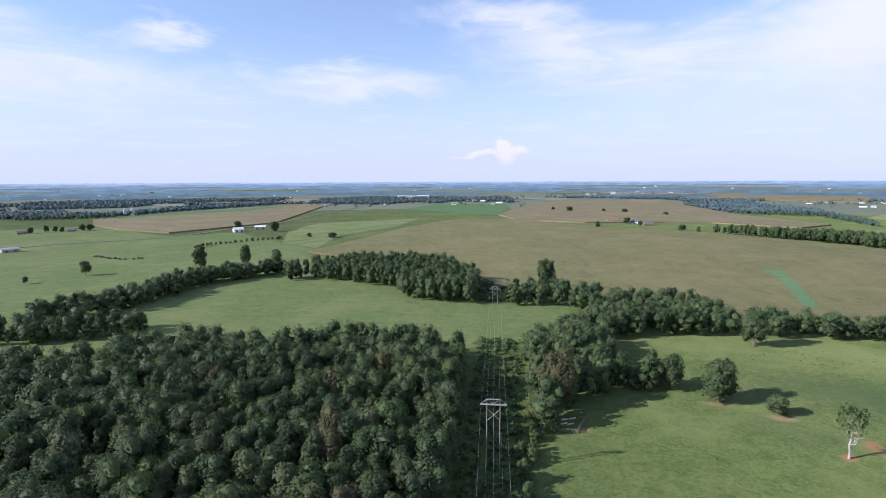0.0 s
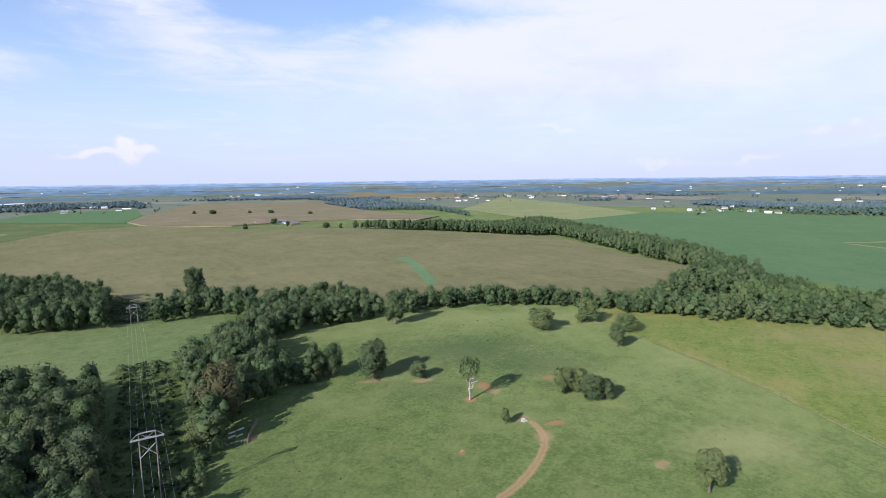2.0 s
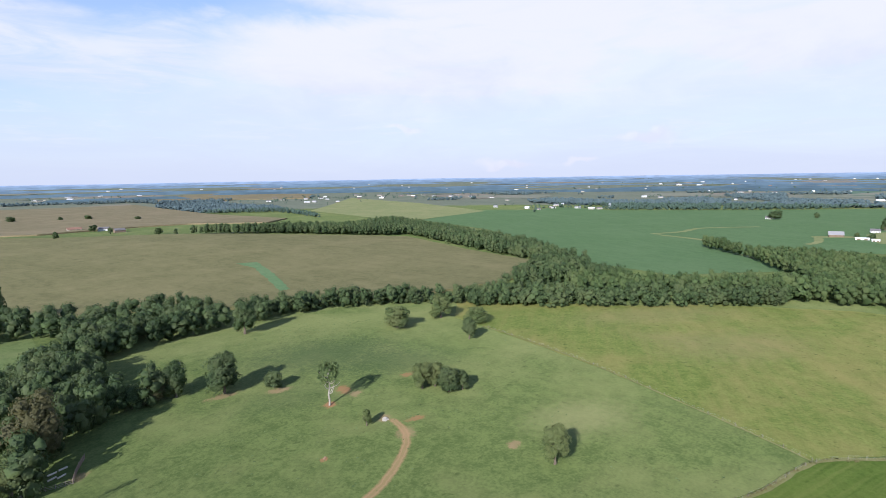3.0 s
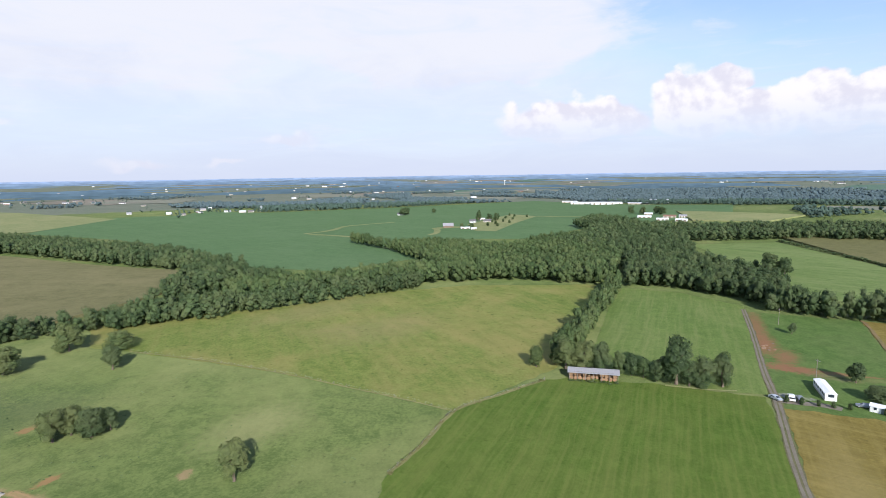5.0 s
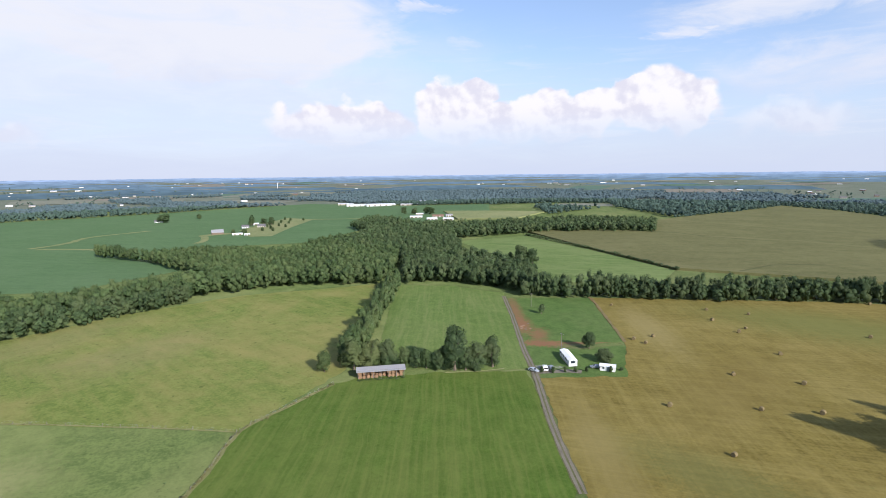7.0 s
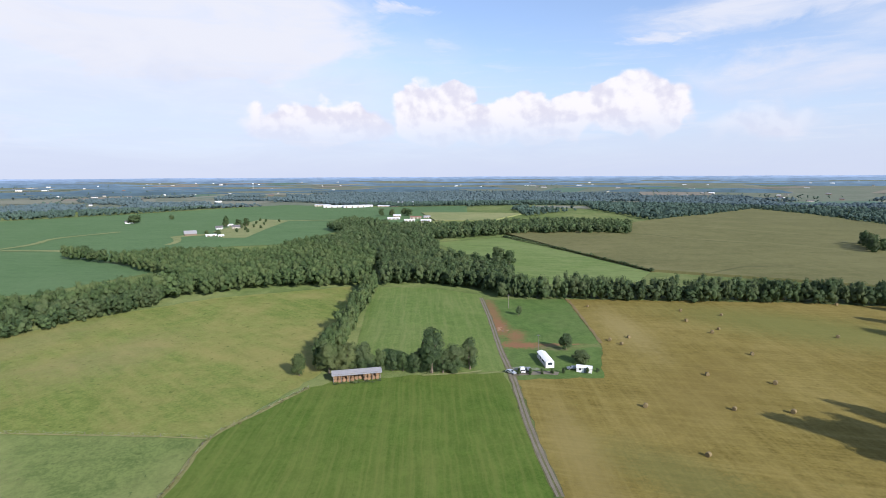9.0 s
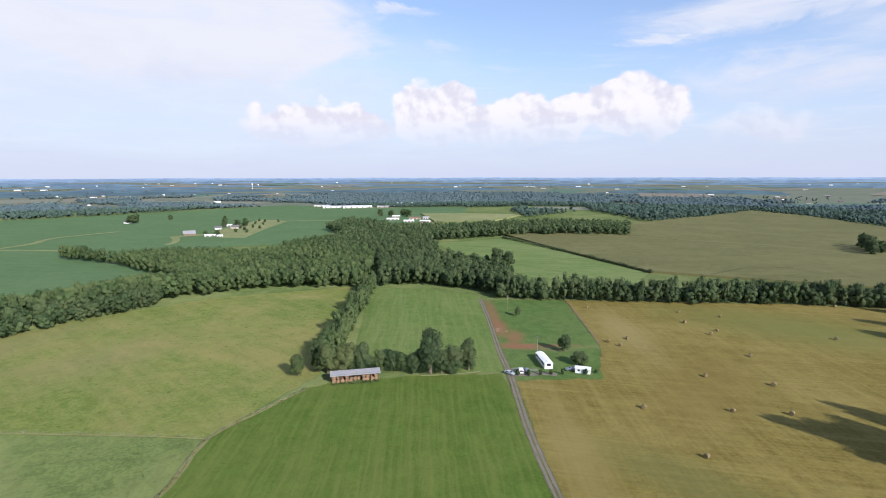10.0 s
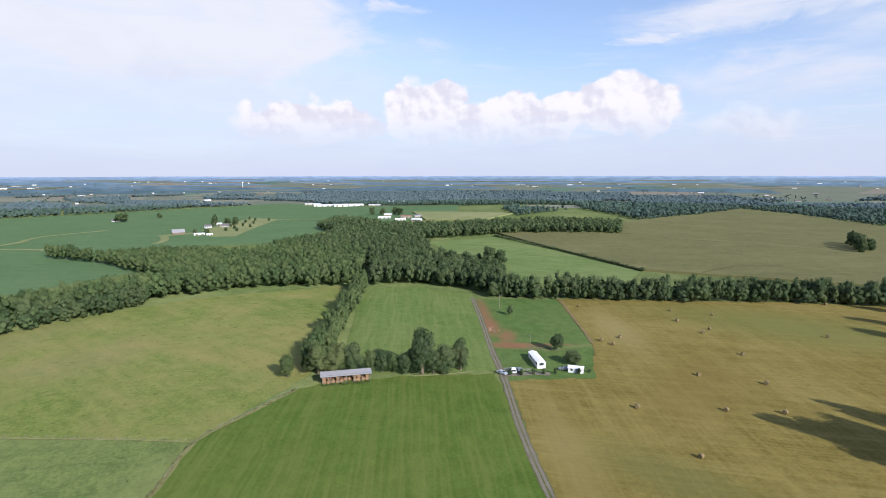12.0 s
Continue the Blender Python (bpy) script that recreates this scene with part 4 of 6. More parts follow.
wood("woodland", CREEK_WOOD, 6.0, MID_SHAPES, 12.5, 10.4, "wide green wood along the creek", 18, LEAF_LIGHT)
WOOD_JOIN = [(550.5, -90.1), (663.2, -145.4), (680.8, -202.4), (590.9, -230.8), (503.2, -205.2), (466.6, -175.6), (486.6, -132.0)]
wood("woodland", WOOD_JOIN, 6.6, MID_SHAPES, 14.0, 11.0, "tall wood where the creek strips meet", 35)
wood("woodland", CREEK_WOOD_MID, 6.0, WOOD_SHAPES, 14.5, 11.4, "tall wood behind the hay field", 19)
wood("woodland", CREEK_WOOD_FAR, 8.2, MID_SHAPES, 12.5, 12.0, "wood strip beside the far corn", 20)
hedge("tree_line", TREE_LINE, 4.4, 5.5, 3, WOOD_SHAPES, 12.8, 10.4, "row of broadleaf trees behind the stubble field", 26, vary=0.36)
hedge("hedgerow", HEDGEROW, 3.2, 3.6, 2, WOOD_SHAPES, 11.0, 7.4, "narrow row of young trees beside the hay shed", 27, LEAF_LIGHT)
WOOD_CORNER = [(307.7, 195.2), (365.1, 212.7), (418.6, 227.7), (432.0, 206.0), (364.5, 167.0)]
wood("woodland", WOOD_CORNER, 7.4, WOOD_SHAPES, 12.5, 12.0, "trees filling the corner of the corn field", 36)
BELT = [(160.5, 266.8), (199.7, 261.7), (215.5, 251.7), (243.0, 232.8), (268.7, 202.0), (297.7, 179.0), (338.4, 109.8), (364.8, 43.3), (269.1, 192.0)]
hedge("woodland", BELT, 4.8, 6.5, 3, WOOD_SHAPES, 10.0, 9.8, "continuous belt of trees along the pasture crest", 28)
hedge("hedgerow", [(579.0, -324.3), (459.9, -329.0), (332.1, -322.9)], 5.0, 2.0, 1, MID_SHAPES, 3.2, 6.0, "low hedge between hay and corn", 29)
hedge("hedgerow", [(-296.3, 643.9), (-277.2, 689.4), (-223.7, 740.0)], 7.0, 3.0, 1, MID_SHAPES, 5.0, 7.0, "low hedge across the hill pasture", 32)
hedge("hedgerow", [(-370.4, 574.3), (-333.3, 552.5), (-311.2, 559.9)], 6.0, 5.0, 1, MID_SHAPES, 2.5, 6.0, "low scrub ring in the hill pasture", 33)


# ---------------------------------------------------------------- distance
KNOWN_FIELDS = [CORN_FIELD, CORN_FIELD_RIGHT, TAN_FIELD_LEFT, TAN_FIELD_MID, TAN_FIELD_BACK, TAN_FIELD_FARM, GREEN_STRIP, SOY_FIELD_LEFT, SOY_FIELD_TEAL, SOY_FIELD, LIGHT_FIELD, FARM_LAWN, GREEN_FIELD_BACK]


FAR_SHAPES = [crown_shape(60 + k, 2, 9, 0.085, low=0.0, wide=(0.42, 0.48, 0.38)[k], point=(0.3, 0.1, 0.5)[k], core=0.98) for k in range(3)]
DISTANT_SHAPES = [crown_shape(70 + k, 2, 5, 0.10, low=-0.05, wide=0.5, point=0.2, core=0.98) for k in range(3)]


def far_woods():
    """Trees over the far country, thinner and broader with distance, with clearings where the fields lie."""
    r = np.random.RandomState(8)
    xs, ys, size = [], [], []
    d = 850.0
    while d < 2250:
        gap = 8.2 + (d - 850) * 0.0055
        a = np.arange(radians(-50), radians(162), gap / d)
        a = a + r.uniform(-0.4, 0.4, len(a)) * gap / d
        q = d + r.uniform(-0.45, 0.45, len(a)) * gap
        xs.append(np.sin(a) * q)
        ys.append(np.cos(a) * q)
        size.append(np.full(len(a), gap))
        d += gap
    x, y, gap = np.concatenate(xs), np.concatenate(ys), np.concatenate(size)
    d = np.hypot(x, y)
    cover = np.array([noise.noise((p * 0.0019, q * 0.0019, 1.7)) + 0.55 * noise.noise((p * 0.006, q * 0.006, 4.1)) + 0.2 * noise.noise((p * 0.02, q * 0.02, 2.2)) for p, q in zip(x.tolist(), y.tolist())])
    wooded = (cover > 0.22 - 0.34 * np.clip((d - 1500) / 1700, 0, 1)) & (d > 1480)
    for p in (FAR_WOOD_LEFT, FAR_WOOD_BACK, FAR_TOWN_WOOD, FAR_WOOD, FAR_WOOD_SOY, WOOD_LINE_FAR):
        wooded |= inside(p, x, y)
    for p in KNOWN_FIELDS + CLEARINGS:
        wooded &= ~inside(p, x, y)
    # leaf colours here carry the haze, bluer in the outer belt
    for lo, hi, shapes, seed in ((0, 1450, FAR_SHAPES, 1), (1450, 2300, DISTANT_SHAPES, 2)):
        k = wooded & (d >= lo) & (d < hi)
        stand("woodland", x[k], y[k], shapes, 10.5, 1.15 * float(gap[k].mean()), HAZED_LEAF if hi < 1500 else HAZIER_LEAF, "far woods across the plain, blue haze put in their leaf colour", 90 + seed)


VILLAGES = [((-105.1, 2084.1), 9, 70), ((106.7, 1825.5), 6, 80), ((-327.3, 1716.7), 4, 60), ((742.0, 2495.0), 8, 160), ((1219.6, 1613.0), 5, 90), ((1429.8, 1516.2), 6, 110),
    ((1664.3, 1556.3), 7, 120), ((1252.3, 643.5), 6, 70), ((1821.2, 468.7), 5, 80), ((1655.9, 1204.6), 5, 70), ((1230.6, 561.6), 5, 60), ((2589.4, 617.4), 7, 200), ((2738.5, 771.2), 7, 220),
    ((2877.9, 719.5), 6, 220), ((2335.1, 90.2), 5, 160), ((2410.6, -1585.2), 8, 180), ((1397.3, -1622.6), 7, 130), ((1074.6, -1645.0), 6, 120), ((1678.9, -1608.1), 5, 200), ((-1261.8, 2520.4), 6, 200), ((1140.4, 1674.1), 5, 120)]
CLEARINGS = []
for (vx, vy), count, spread in VILLAGES:
    away = Vector((vx, vy)).normalized()
    for k in range(2):
        q = Vector((vx, vy)) + Vector((away.y, -away.x)) * spread * (k - 0.5) * 1.1
        CLEARINGS.append([tuple(q + away * math.sin(a) * spread * 1.3 + Vector((away.y, -away.x)) * math.cos(a) * spread * 0.9) for a in (0.3, 1.2, 2.0, 2.9, 3.8, 4.6, 5.6)])


def far_fields():
    """Patches of crop and hay across the far country, their colours greyed for haze."""
    r = random.Random(21)
    made = 0
    while made < 90:
        a, d = radians(r.uniform(-46, 158)), r.uniform(1650, 4300)
        w, h, turn = r.uniform(90, 260), r.uniform(120, 420), r.uniform(0, 3.14)
        cx, cy = math.sin(a) * d, math.cos(a) * d
        quad = []
        for u, v in ((-1, -1), (1, -0.9), (0.9, 1), (-1, 1.1)):
            p, q = u * w / 2, v * h / 2
            quad.append((cx + p * math.cos(turn) - q * math.sin(turn), cy + p * math.sin(turn) + q * math.cos(turn)))
        px, py = np.array(quad).T
        if any(inside(f, px, py).any() for f in KNOWN_FIELDS):
            continue
        mat, what, crop = r.choice(((HAZED_TAN, "far tan corn field", 0.0), (HAZED_GRASS, "far pale green hay field", 0.0), (HAZED_PALE, "far pale stubble field", 0.0), (HAZED_GRASS, "far grey-green hay field", 0.0), (HAZED_SOY, "far green soybean field", 0.0)))
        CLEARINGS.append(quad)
        field("far_field", quad, mat, what + " among tree belts, haze put in its colour", lift=0.35, step=90.0)
        made += 1


# far strips, also in crop colours greyed for haze
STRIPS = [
    ([(2686.7, 280.9), (2692.0, 48.3), (3022.0, 58.1), (3145.5, 326.6)], HAZED_TAN, "far tan corn field"),
    ([(1855.4, 197.9), (1807.7, -13.2), (1994.3, -6.4), (2073.2, 219.7)], HAZED_PALE, "far pale stubble field"),
    ([(2285.4, -578.6), (2196.7, -804.7), (2527.9, -912.0), (2612.5, -676.7)], HAZED_TAN, "far tan corn field"),
    ([(886.3, -562.0), (841.6, -659.6), (958.9, -741.4), (962.4, -617.1)], HAZED_PALE, "far pale stubble field"),
    ([(1137.7, -950.4), (1104.1, -1029.7), (1213.3, -1127.4), (1247.1, -1045.7)], HAZED_PALE, "far pale stubble field"),
    ([(1518.1, -1394.8), (1358.9, -1578.8), (1663.9, -1900.3), (1809.8, -1685.9)], HAZED_TAN, "far tan corn field"),
    ([(-1470.9, 2139.4), (-1225.5, 2259.4), (-1372.3, 2508.0), (-1633.7, 2414.5)], HAZED_TAN, "far tan corn field"),
    ([(387.4, 1725.3), (693.7, 1686.1), (773.2, 1929.8), (455.5, 1940.2)], HAZED_TAN, "far tan corn field"),
    ([(730.6, 2394.2), (1013.2, 2168.2), (1139.8, 2496.5), (868.2, 2757.6)], HAZED_TAN, "far tan corn field"),
    ([(1866.6, 615.9), (1900.3, 355.0), (2136.9, 415.1), (2093.3, 672.6)], HAZED_PALE, "far pale stubble field"),
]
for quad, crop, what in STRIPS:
    field("far_field", quad, crop, what + " among tree belts, haze put in its colour", lift=0.35, step=60.0)
    (a, b), (c, d) = quad[0], quad[1]
    CLEARINGS.append([(a * 0.93, b * 0.93), (c * 0.93, d * 0.93)] + quad[2:])
far_fields()
far_woods()


def ridge(radius, low, high, colour, seed, label, gaps=0.0):
    """A far line of wooded ground, too distant to shift; its haze is painted as a glow."""
    m = bpy.data.materials.new("hazed_glowing_ridge")
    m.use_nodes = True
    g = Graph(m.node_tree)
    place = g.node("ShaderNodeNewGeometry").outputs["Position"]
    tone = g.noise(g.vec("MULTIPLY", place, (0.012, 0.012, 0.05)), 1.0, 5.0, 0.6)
    # emission stands in for haze over the wooded line
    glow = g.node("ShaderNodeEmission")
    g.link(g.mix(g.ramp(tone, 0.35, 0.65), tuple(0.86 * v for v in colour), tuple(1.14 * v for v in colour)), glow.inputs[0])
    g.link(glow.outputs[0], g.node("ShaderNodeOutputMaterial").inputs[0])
    verts, faces = [], []
    n = 2200
    for k in range(n + 1):
        a = radians(-70 + 250 * k / n)
        x, y = math.sin(a) * radius, math.cos(a) * radius
        h = low + (high - low) * (0.5 + 0.5 * noise.fractal((x * 0.0014, y * 0.0014, seed), 1.0, 2.0, 3)) + 1.3 * noise.noise((x * 0.04, y * 0.04, seed))
        h -= gaps * max(0.0, 0.25 + 2.2 * noise.noise((x * 0.0017, y * 0.0017, seed + 2.0)))
        verts += [(x, y, -20), (x, y, h)]
    for k in range(n):
        faces.append((2 * k, 2 * k + 2, 2 * k + 3, 2 * k + 1))
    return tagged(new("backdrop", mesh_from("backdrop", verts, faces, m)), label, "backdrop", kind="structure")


# radius, tree height over the land there, share of gaps, haze glow: each farther line is paler and bluer
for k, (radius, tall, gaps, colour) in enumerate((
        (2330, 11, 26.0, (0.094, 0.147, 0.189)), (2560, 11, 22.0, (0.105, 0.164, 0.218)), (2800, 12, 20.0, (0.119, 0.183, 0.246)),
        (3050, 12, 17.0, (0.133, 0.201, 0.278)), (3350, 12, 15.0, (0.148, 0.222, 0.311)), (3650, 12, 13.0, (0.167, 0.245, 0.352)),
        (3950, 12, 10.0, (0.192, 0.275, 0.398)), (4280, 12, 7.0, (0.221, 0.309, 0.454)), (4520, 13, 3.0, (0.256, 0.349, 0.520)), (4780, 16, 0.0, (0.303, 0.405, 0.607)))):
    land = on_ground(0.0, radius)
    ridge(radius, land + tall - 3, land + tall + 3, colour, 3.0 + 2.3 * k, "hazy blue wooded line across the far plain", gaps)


# ---------------------------------------------------------------- paint and metal
WHITE = plain("white_painted_siding", (0.70, 0.70, 0.68), 0.6, worn=(0.62, 0.61, 0.57), grain=1.0, amount=0.5)
CREAM = plain("cream_siding", (0.46, 0.42, 0.35), 0.7, grain=1.0)
BRICK = plain("red_brick_wall", (0.26, 0.15, 0.11), 0.9, grain=2.0)
BROWN = plain("weathered_brown_board", (0.20, 0.15, 0.11), 0.9, grain=1.5)
TIN = plain("galvanised_sheet_roof", (0.36, 0.35, 0.36), 0.50, 0.30, worn=(0.40, 0.38, 0.36), grain=0.6, amount=0.6)
TIN_WHITE = plain("white_sheet_roof", (0.74, 0.75, 0.77), 0.45, 0.05, worn=(0.58, 0.57, 0.55), grain=0.5, amount=0.5)
SHINGLE = plain("grey_shingle_roof", (0.16, 0.15, 0.15), 0.9, grain=2.0)
RUSTY = plain("rusty_sheet", (0.30, 0.13, 0.06), 0.85, 0.2, worn=(0.42, 0.27, 0.18), grain=1.5, amount=0.7)
PANE = plain("dark_window_glass", (0.03, 0.04, 0.05), 0.12, grain=1.0, amount=0.2, bump=0.001)
STEEL = plain("galvanised_steel", (0.48, 0.50, 0.51), 0.40, 0.55, grain=2.0, amount=0.4)
POLE = plain("weathered_pole_wood", (0.22, 0.19, 0.16), 0.85, worn=(0.13, 0.11, 0.09), grain=3.0, amount=0.6)
ARM = plain("weathered_cross_arm", (0.34, 0.33, 0.31), 0.8, worn=(0.22, 0.21, 0.19), grain=3.0, amount=0.5)
CLAY_STONE = plain("clay_stained_stone", (0.30, 0.19, 0.12), 0.95, grain=2.0, amount=0.6, bump=0.04)
WIRE = plain("aluminium_cable", (0.60, 0.61, 0.63), 0.35, 0.7, amount=0.2)
HAY = plain("dry_hay", (0.21, 0.160, 0.078), 0.95, worn=(0.16, 0.12, 0.06), grain=2.5, amount=0.8, bump=0.06)
STACK = plain("stacked_orange_hay", (0.30, 0.185, 0.105), 0.95, worn=(0.15, 0.095, 0.055), grain=1.6, amount=0.8, bump=0.1)
CONCRETE = plain("pale_concrete", (0.58, 0.54, 0.46), 0.9, grain=1.0)
DEAD = plain("bleached_dead_wood", (0.38, 0.34, 0.29), 0.9, worn=(0.26, 0.22, 0.17), grain=0.8, amount=0.8)
RUBBER = plain("black_rubber", (0.02, 0.02, 0.02), 0.85)
CAR_WHITE = plain("white_car_paint", (0.75, 0.76, 0.77), 0.25, amount=0.2)
CAR_GREY = plain("grey_car_paint", (0.22, 0.24, 0.27), 0.28, 0.3, amount=0.2)
CAR_SILVER = plain("silver_car_paint", (0.55, 0.57, 0.60), 0.28, 0.4, amount=0.2)
ROCK = plain("pale_limestone", (0.40, 0.36, 0.30), 0.95, grain=2.0, amount=0.7, bump=0.05)
DRY = turf("dry_fence_grass", (0.190, 0.185, 0.075), (0.280, 0.255, 0.115), (0.13, 0.15, 0.05), 0.5, tuft=0.4)


def done(bm, name, material):
    me = bpy.data.meshes.new(name)
    bmesh.ops.recalc_face_normals(bm, faces=bm.faces)
    bm.to_mesh(me)
    bm.free()
    me.materials.append(material)
    return me


def box(bm, x0, x1, y0, y1, z0, z1, bevel=0.0):
    v = [bm.verts.new(p) for p in ((x0, y0, z0), (x1, y0, z0), (x1, y1, z0), (x0, y1, z0), (x0, y0, z1), (x1, y0, z1), (x1, y1, z1), (x0, y1, z1))]
    f = [bm.faces.new([v[i] for i in q]) for q in ((3, 2, 1, 0), (4, 5, 6, 7), (0, 1, 5, 4), (1, 2, 6, 5), (2, 3, 7, 6), (3, 0, 4, 7))]
    if bevel:
        edges = {e for q in f for e in q.edges}
        bmesh.ops.bevel(bm, geom=list(edges), offset=bevel, segments=1, affect="EDGES")


def box_mesh(name, material, *dims, bevel=0.0):
    bm = bmesh.new()
    box(bm, *dims, bevel=bevel)
    return done(bm, name, material)


def rod(bm, a, b, ra, rb=None, sides=8):
    a, b = Vector(a), Vector(b)
    rb = ra if rb is None else rb
    d = (b - a).normalized()
    u = d.orthogonal().normalized()
    w = d.cross(u)
    ring = [[bm.verts.new(q + (u * math.cos(k * 2 * math.pi / sides) + w * math.sin(k * 2 * math.pi / sides)) * rad) for k in range(sides)] for q, rad in ((a, ra), (b, rb))]
    for k in range(sides):
        bm.faces.new((ring[0][k], ring[0][(k + 1) % sides], ring[1][(k + 1) % sides], ring[1][k]))
    bm.faces.new(ring[0][::-1])
    bm.faces.new(ring[1])


def rod_mesh(name, material, *ends, sides=8):
    bm = bmesh.new()
    for e in ends:
        rod(bm, *e, sides=sides)
    return done(bm, name, material)


def gable_walls(length, width, eave, rise, material, thick=0.15):
    """Four walls with pointed ends, as thick boards."""
    bm = bmesh.new()
    for s in (-1, 1):
        y0, y1 = sorted((s * width / 2, s * (width / 2 - thick)))
        box(bm, -length / 2, length / 2, y0, y1, -0.4, eave)
        x0, x1 = sorted((s * length / 2, s * (length / 2 - thick)))
        y = width / 2 - thick
        pts = [(-y, -0.4), (y, -0.4), (y, eave), (0, eave + rise * (1 - 2 * thick / width)), (-y, eave)]
        lo, hi = [bm.verts.new((x0, a, b)) for a, b in pts], [bm.verts.new((x1, a, b)) for a, b in pts]
        bm.faces.new(lo[::-1])
        bm.faces.new(hi)
        for k in range(5):
            bm.faces.new((lo[k], lo[(k + 1) % 5], hi[(k + 1) % 5], hi[k]))
    return done(bm, "wall", material)


def gable_roof(length, width, eave, rise, material, over=0.4, thick=0.14, ribs=0):
    bm = bmesh.new()
    slope = rise / (width / 2)
    half, low = width / 2 + over, eave - over * slope
    l = length / 2 + over
    for s in (-1, 1):
        pts = [(s * half, low), (0, eave + rise), (0, eave + rise + thick), (s * half, low + thick)]
        a, b = [bm.verts.new((-l, y, z)) for y, z in pts], [bm.verts.new((l, y, z)) for y, z in pts]
        bm.faces.new(a)
        bm.faces.new(b[::-1])
        for k in range(4):
            bm.faces.new((a[k], a[(k + 1) % 4], b[(k + 1) % 4], b[k]))
        for k in range(ribs):
            x = -l + (k + 0.5) * 2 * l / ribs
            q = [(s * half, low + thick), (0, eave + rise + thick)]
            c = [bm.verts.new((x + dx, y, z + dz)) for dx, dz in ((-0.05, 0.0), (0.0, 0.06), (0.05, 0.0)) for y, z in q]
            bm.faces.new((c[0], c[1], c[3], c[2]))
            bm.faces.new((c[2], c[3], c[5], c[4]))
    return done(bm, "roof", material)


def opening(name, parent, x, y, z0, z1, wide, out, material, frame_material=None):
    """A window or door set proud of a long wall (out: -1 or 1) with a frame round it."""
    f = 0.07
    ob = part(name, box_mesh(name, material, x - wide / 2, x + wide / 2, min(y, y + out * 0.03), max(y, y + out * 0.03), z0, z1), parent)
    if frame_material:
        bm = bmesh.new()
        y0, y1 = sorted((y, y + out * 0.06))
        box(bm, x - wide / 2 - f, x + wide / 2 + f, y0, y1, z1 + 0.003, z1 + f)
        box(bm, x - wide / 2 - f, x + wide / 2 + f, y0, y1, z0 - f, z0 - 0.003)
        box(bm, x - wide / 2 - f, x - wide / 2 - 0.003, y0, y1, z0, z1)
        box(bm, x + wide / 2 + 0.003, x + wide / 2 + f, y0, y1, z0, z1)
        part("frame", done(bm, "frame", frame_material), ob)
    return ob


def house(name, length, width, eave, rise, wall, roof, label, windows=4, category="house", doors=1, chimney=False, ribs=0):
    top = new(name)
    part("wall", gable_walls(length, width, eave, rise, wall), top)
    r = part("roof", gable_roof(length, width, eave, rise, roof, ribs=ribs), top)
    if chimney:
        part("chimney", box_mesh("chimney", BRICK, length * 0.2, length * 0.2 + 0.7, 0.3, 1.0, eave, eave + rise + 0.9), r)
    for s in (-1, 1):
        for k in range(windows):
            x = (k + 0.5) / windows * length - length / 2
            if doors and k == windows // 2:
                opening("door", top, x, s * width / 2, 0.1, min(eave - 0.2, 2.1), 0.95, s, BROWN, WHITE)
            else:
                opening("window", top, x, s * width / 2, 0.95, min(eave - 0.25, 2.0), 1.1, s, PANE, WHITE)
    return tagged(top, label, category)


def barn(name, length, width, eave, rise, wall, roof, label, doors=2):
    top = new(name)
    part("wall", gable_walls(length, width, eave, rise, wall), top)
    part("roof", gable_roof(length, width, eave, rise, roof, ribs=int(length / 1.2)), top)
    for s in (-1, 1):
        for k in range(doors):
            x = (k + 0.5) / doors * length - length / 2
            opening("barn_door", top, x, s * width / 2, 0.0, eave * 0.8, min(3.2, length / doors * 0.6), s, BROWN)
    return tagged(top, label, "barn")


# ---------------------------------------------------------------- hay shed
def hay_shed():
    """Open-fronted pole shed: sheet roof, posts, boarded back, bales stacked inside."""
    top = new("hay_shed")
    L, W, E, R = 18.4, 5.4, 3.2, 0.8
    roof = part("roof", gable_roof(L, W, E, R, TIN, over=0.5, ribs=22), top, "grey ribbed sheet-metal roof")
    bm = bmesh.new()
    box(bm, -L / 2 - 0.5, L / 2 + 0.5, -0.16, 0.16, E + R + 0.12, E + R + 0.20)
    part("ridge_cap", done(bm, "ridge_cap", TIN), roof)
    for k in range(7):
        x = -L / 2 + 0.2 + k * (L - 0.4) / 6
        part("post", rod_mesh("post", POLE, ((x, -W / 2 + 0.2, -0.4), (x, -W / 2 + 0.2, E), 0.11), sides=6), top)
    for k in range(24):
        w = L / 24
        x = -L / 2 + k * w
        part("board", box_mesh("board", BROWN, x + 0.01, x + w - 0.01, W / 2 - 0.09, W / 2 - 0.04, -0.2, E - 0.1 + random.Random(k).uniform(-0.05, 0.03)), top)
    for s in (-1, 1):
        bm = bmesh.new()
        y = W / 2 - 0.15
        pts = [(-0.3, 0.6), (y, 0.6), (y, E), (0.0, E + R - 0.12), (-0.3, E + R - 0.25)]
        x0, x1 = sorted((s * (L / 2 - 0.1), s * (L / 2 - 0.02)))
        lo, hi = [bm.verts.new((x0, a, b)) for a, b in pts], [bm.verts.new((x1, a, b)) for a, b in pts]
        bm.faces.new(lo[::-1])
        bm.faces.new(hi)
        for k in range(5):
            bm.faces.new((lo[k], lo[(k + 1) % 5], hi[(k + 1) % 5], hi[k]))
        part("end_wall", done(bm, "end_wall", RUSTY), top, "rusty end sheeting")
    part("beam", box_mesh("beam", POLE, -L / 2, L / 2, -W / 2 + 0.12, -W / 2 + 0.28, E - 0.02, E + 0.22), top)
    return tagged(top, "open-fronted hay shed with a grey sheet roof", "barn")


shed_base = (200.8, -45.0)
shed = hay_shed()


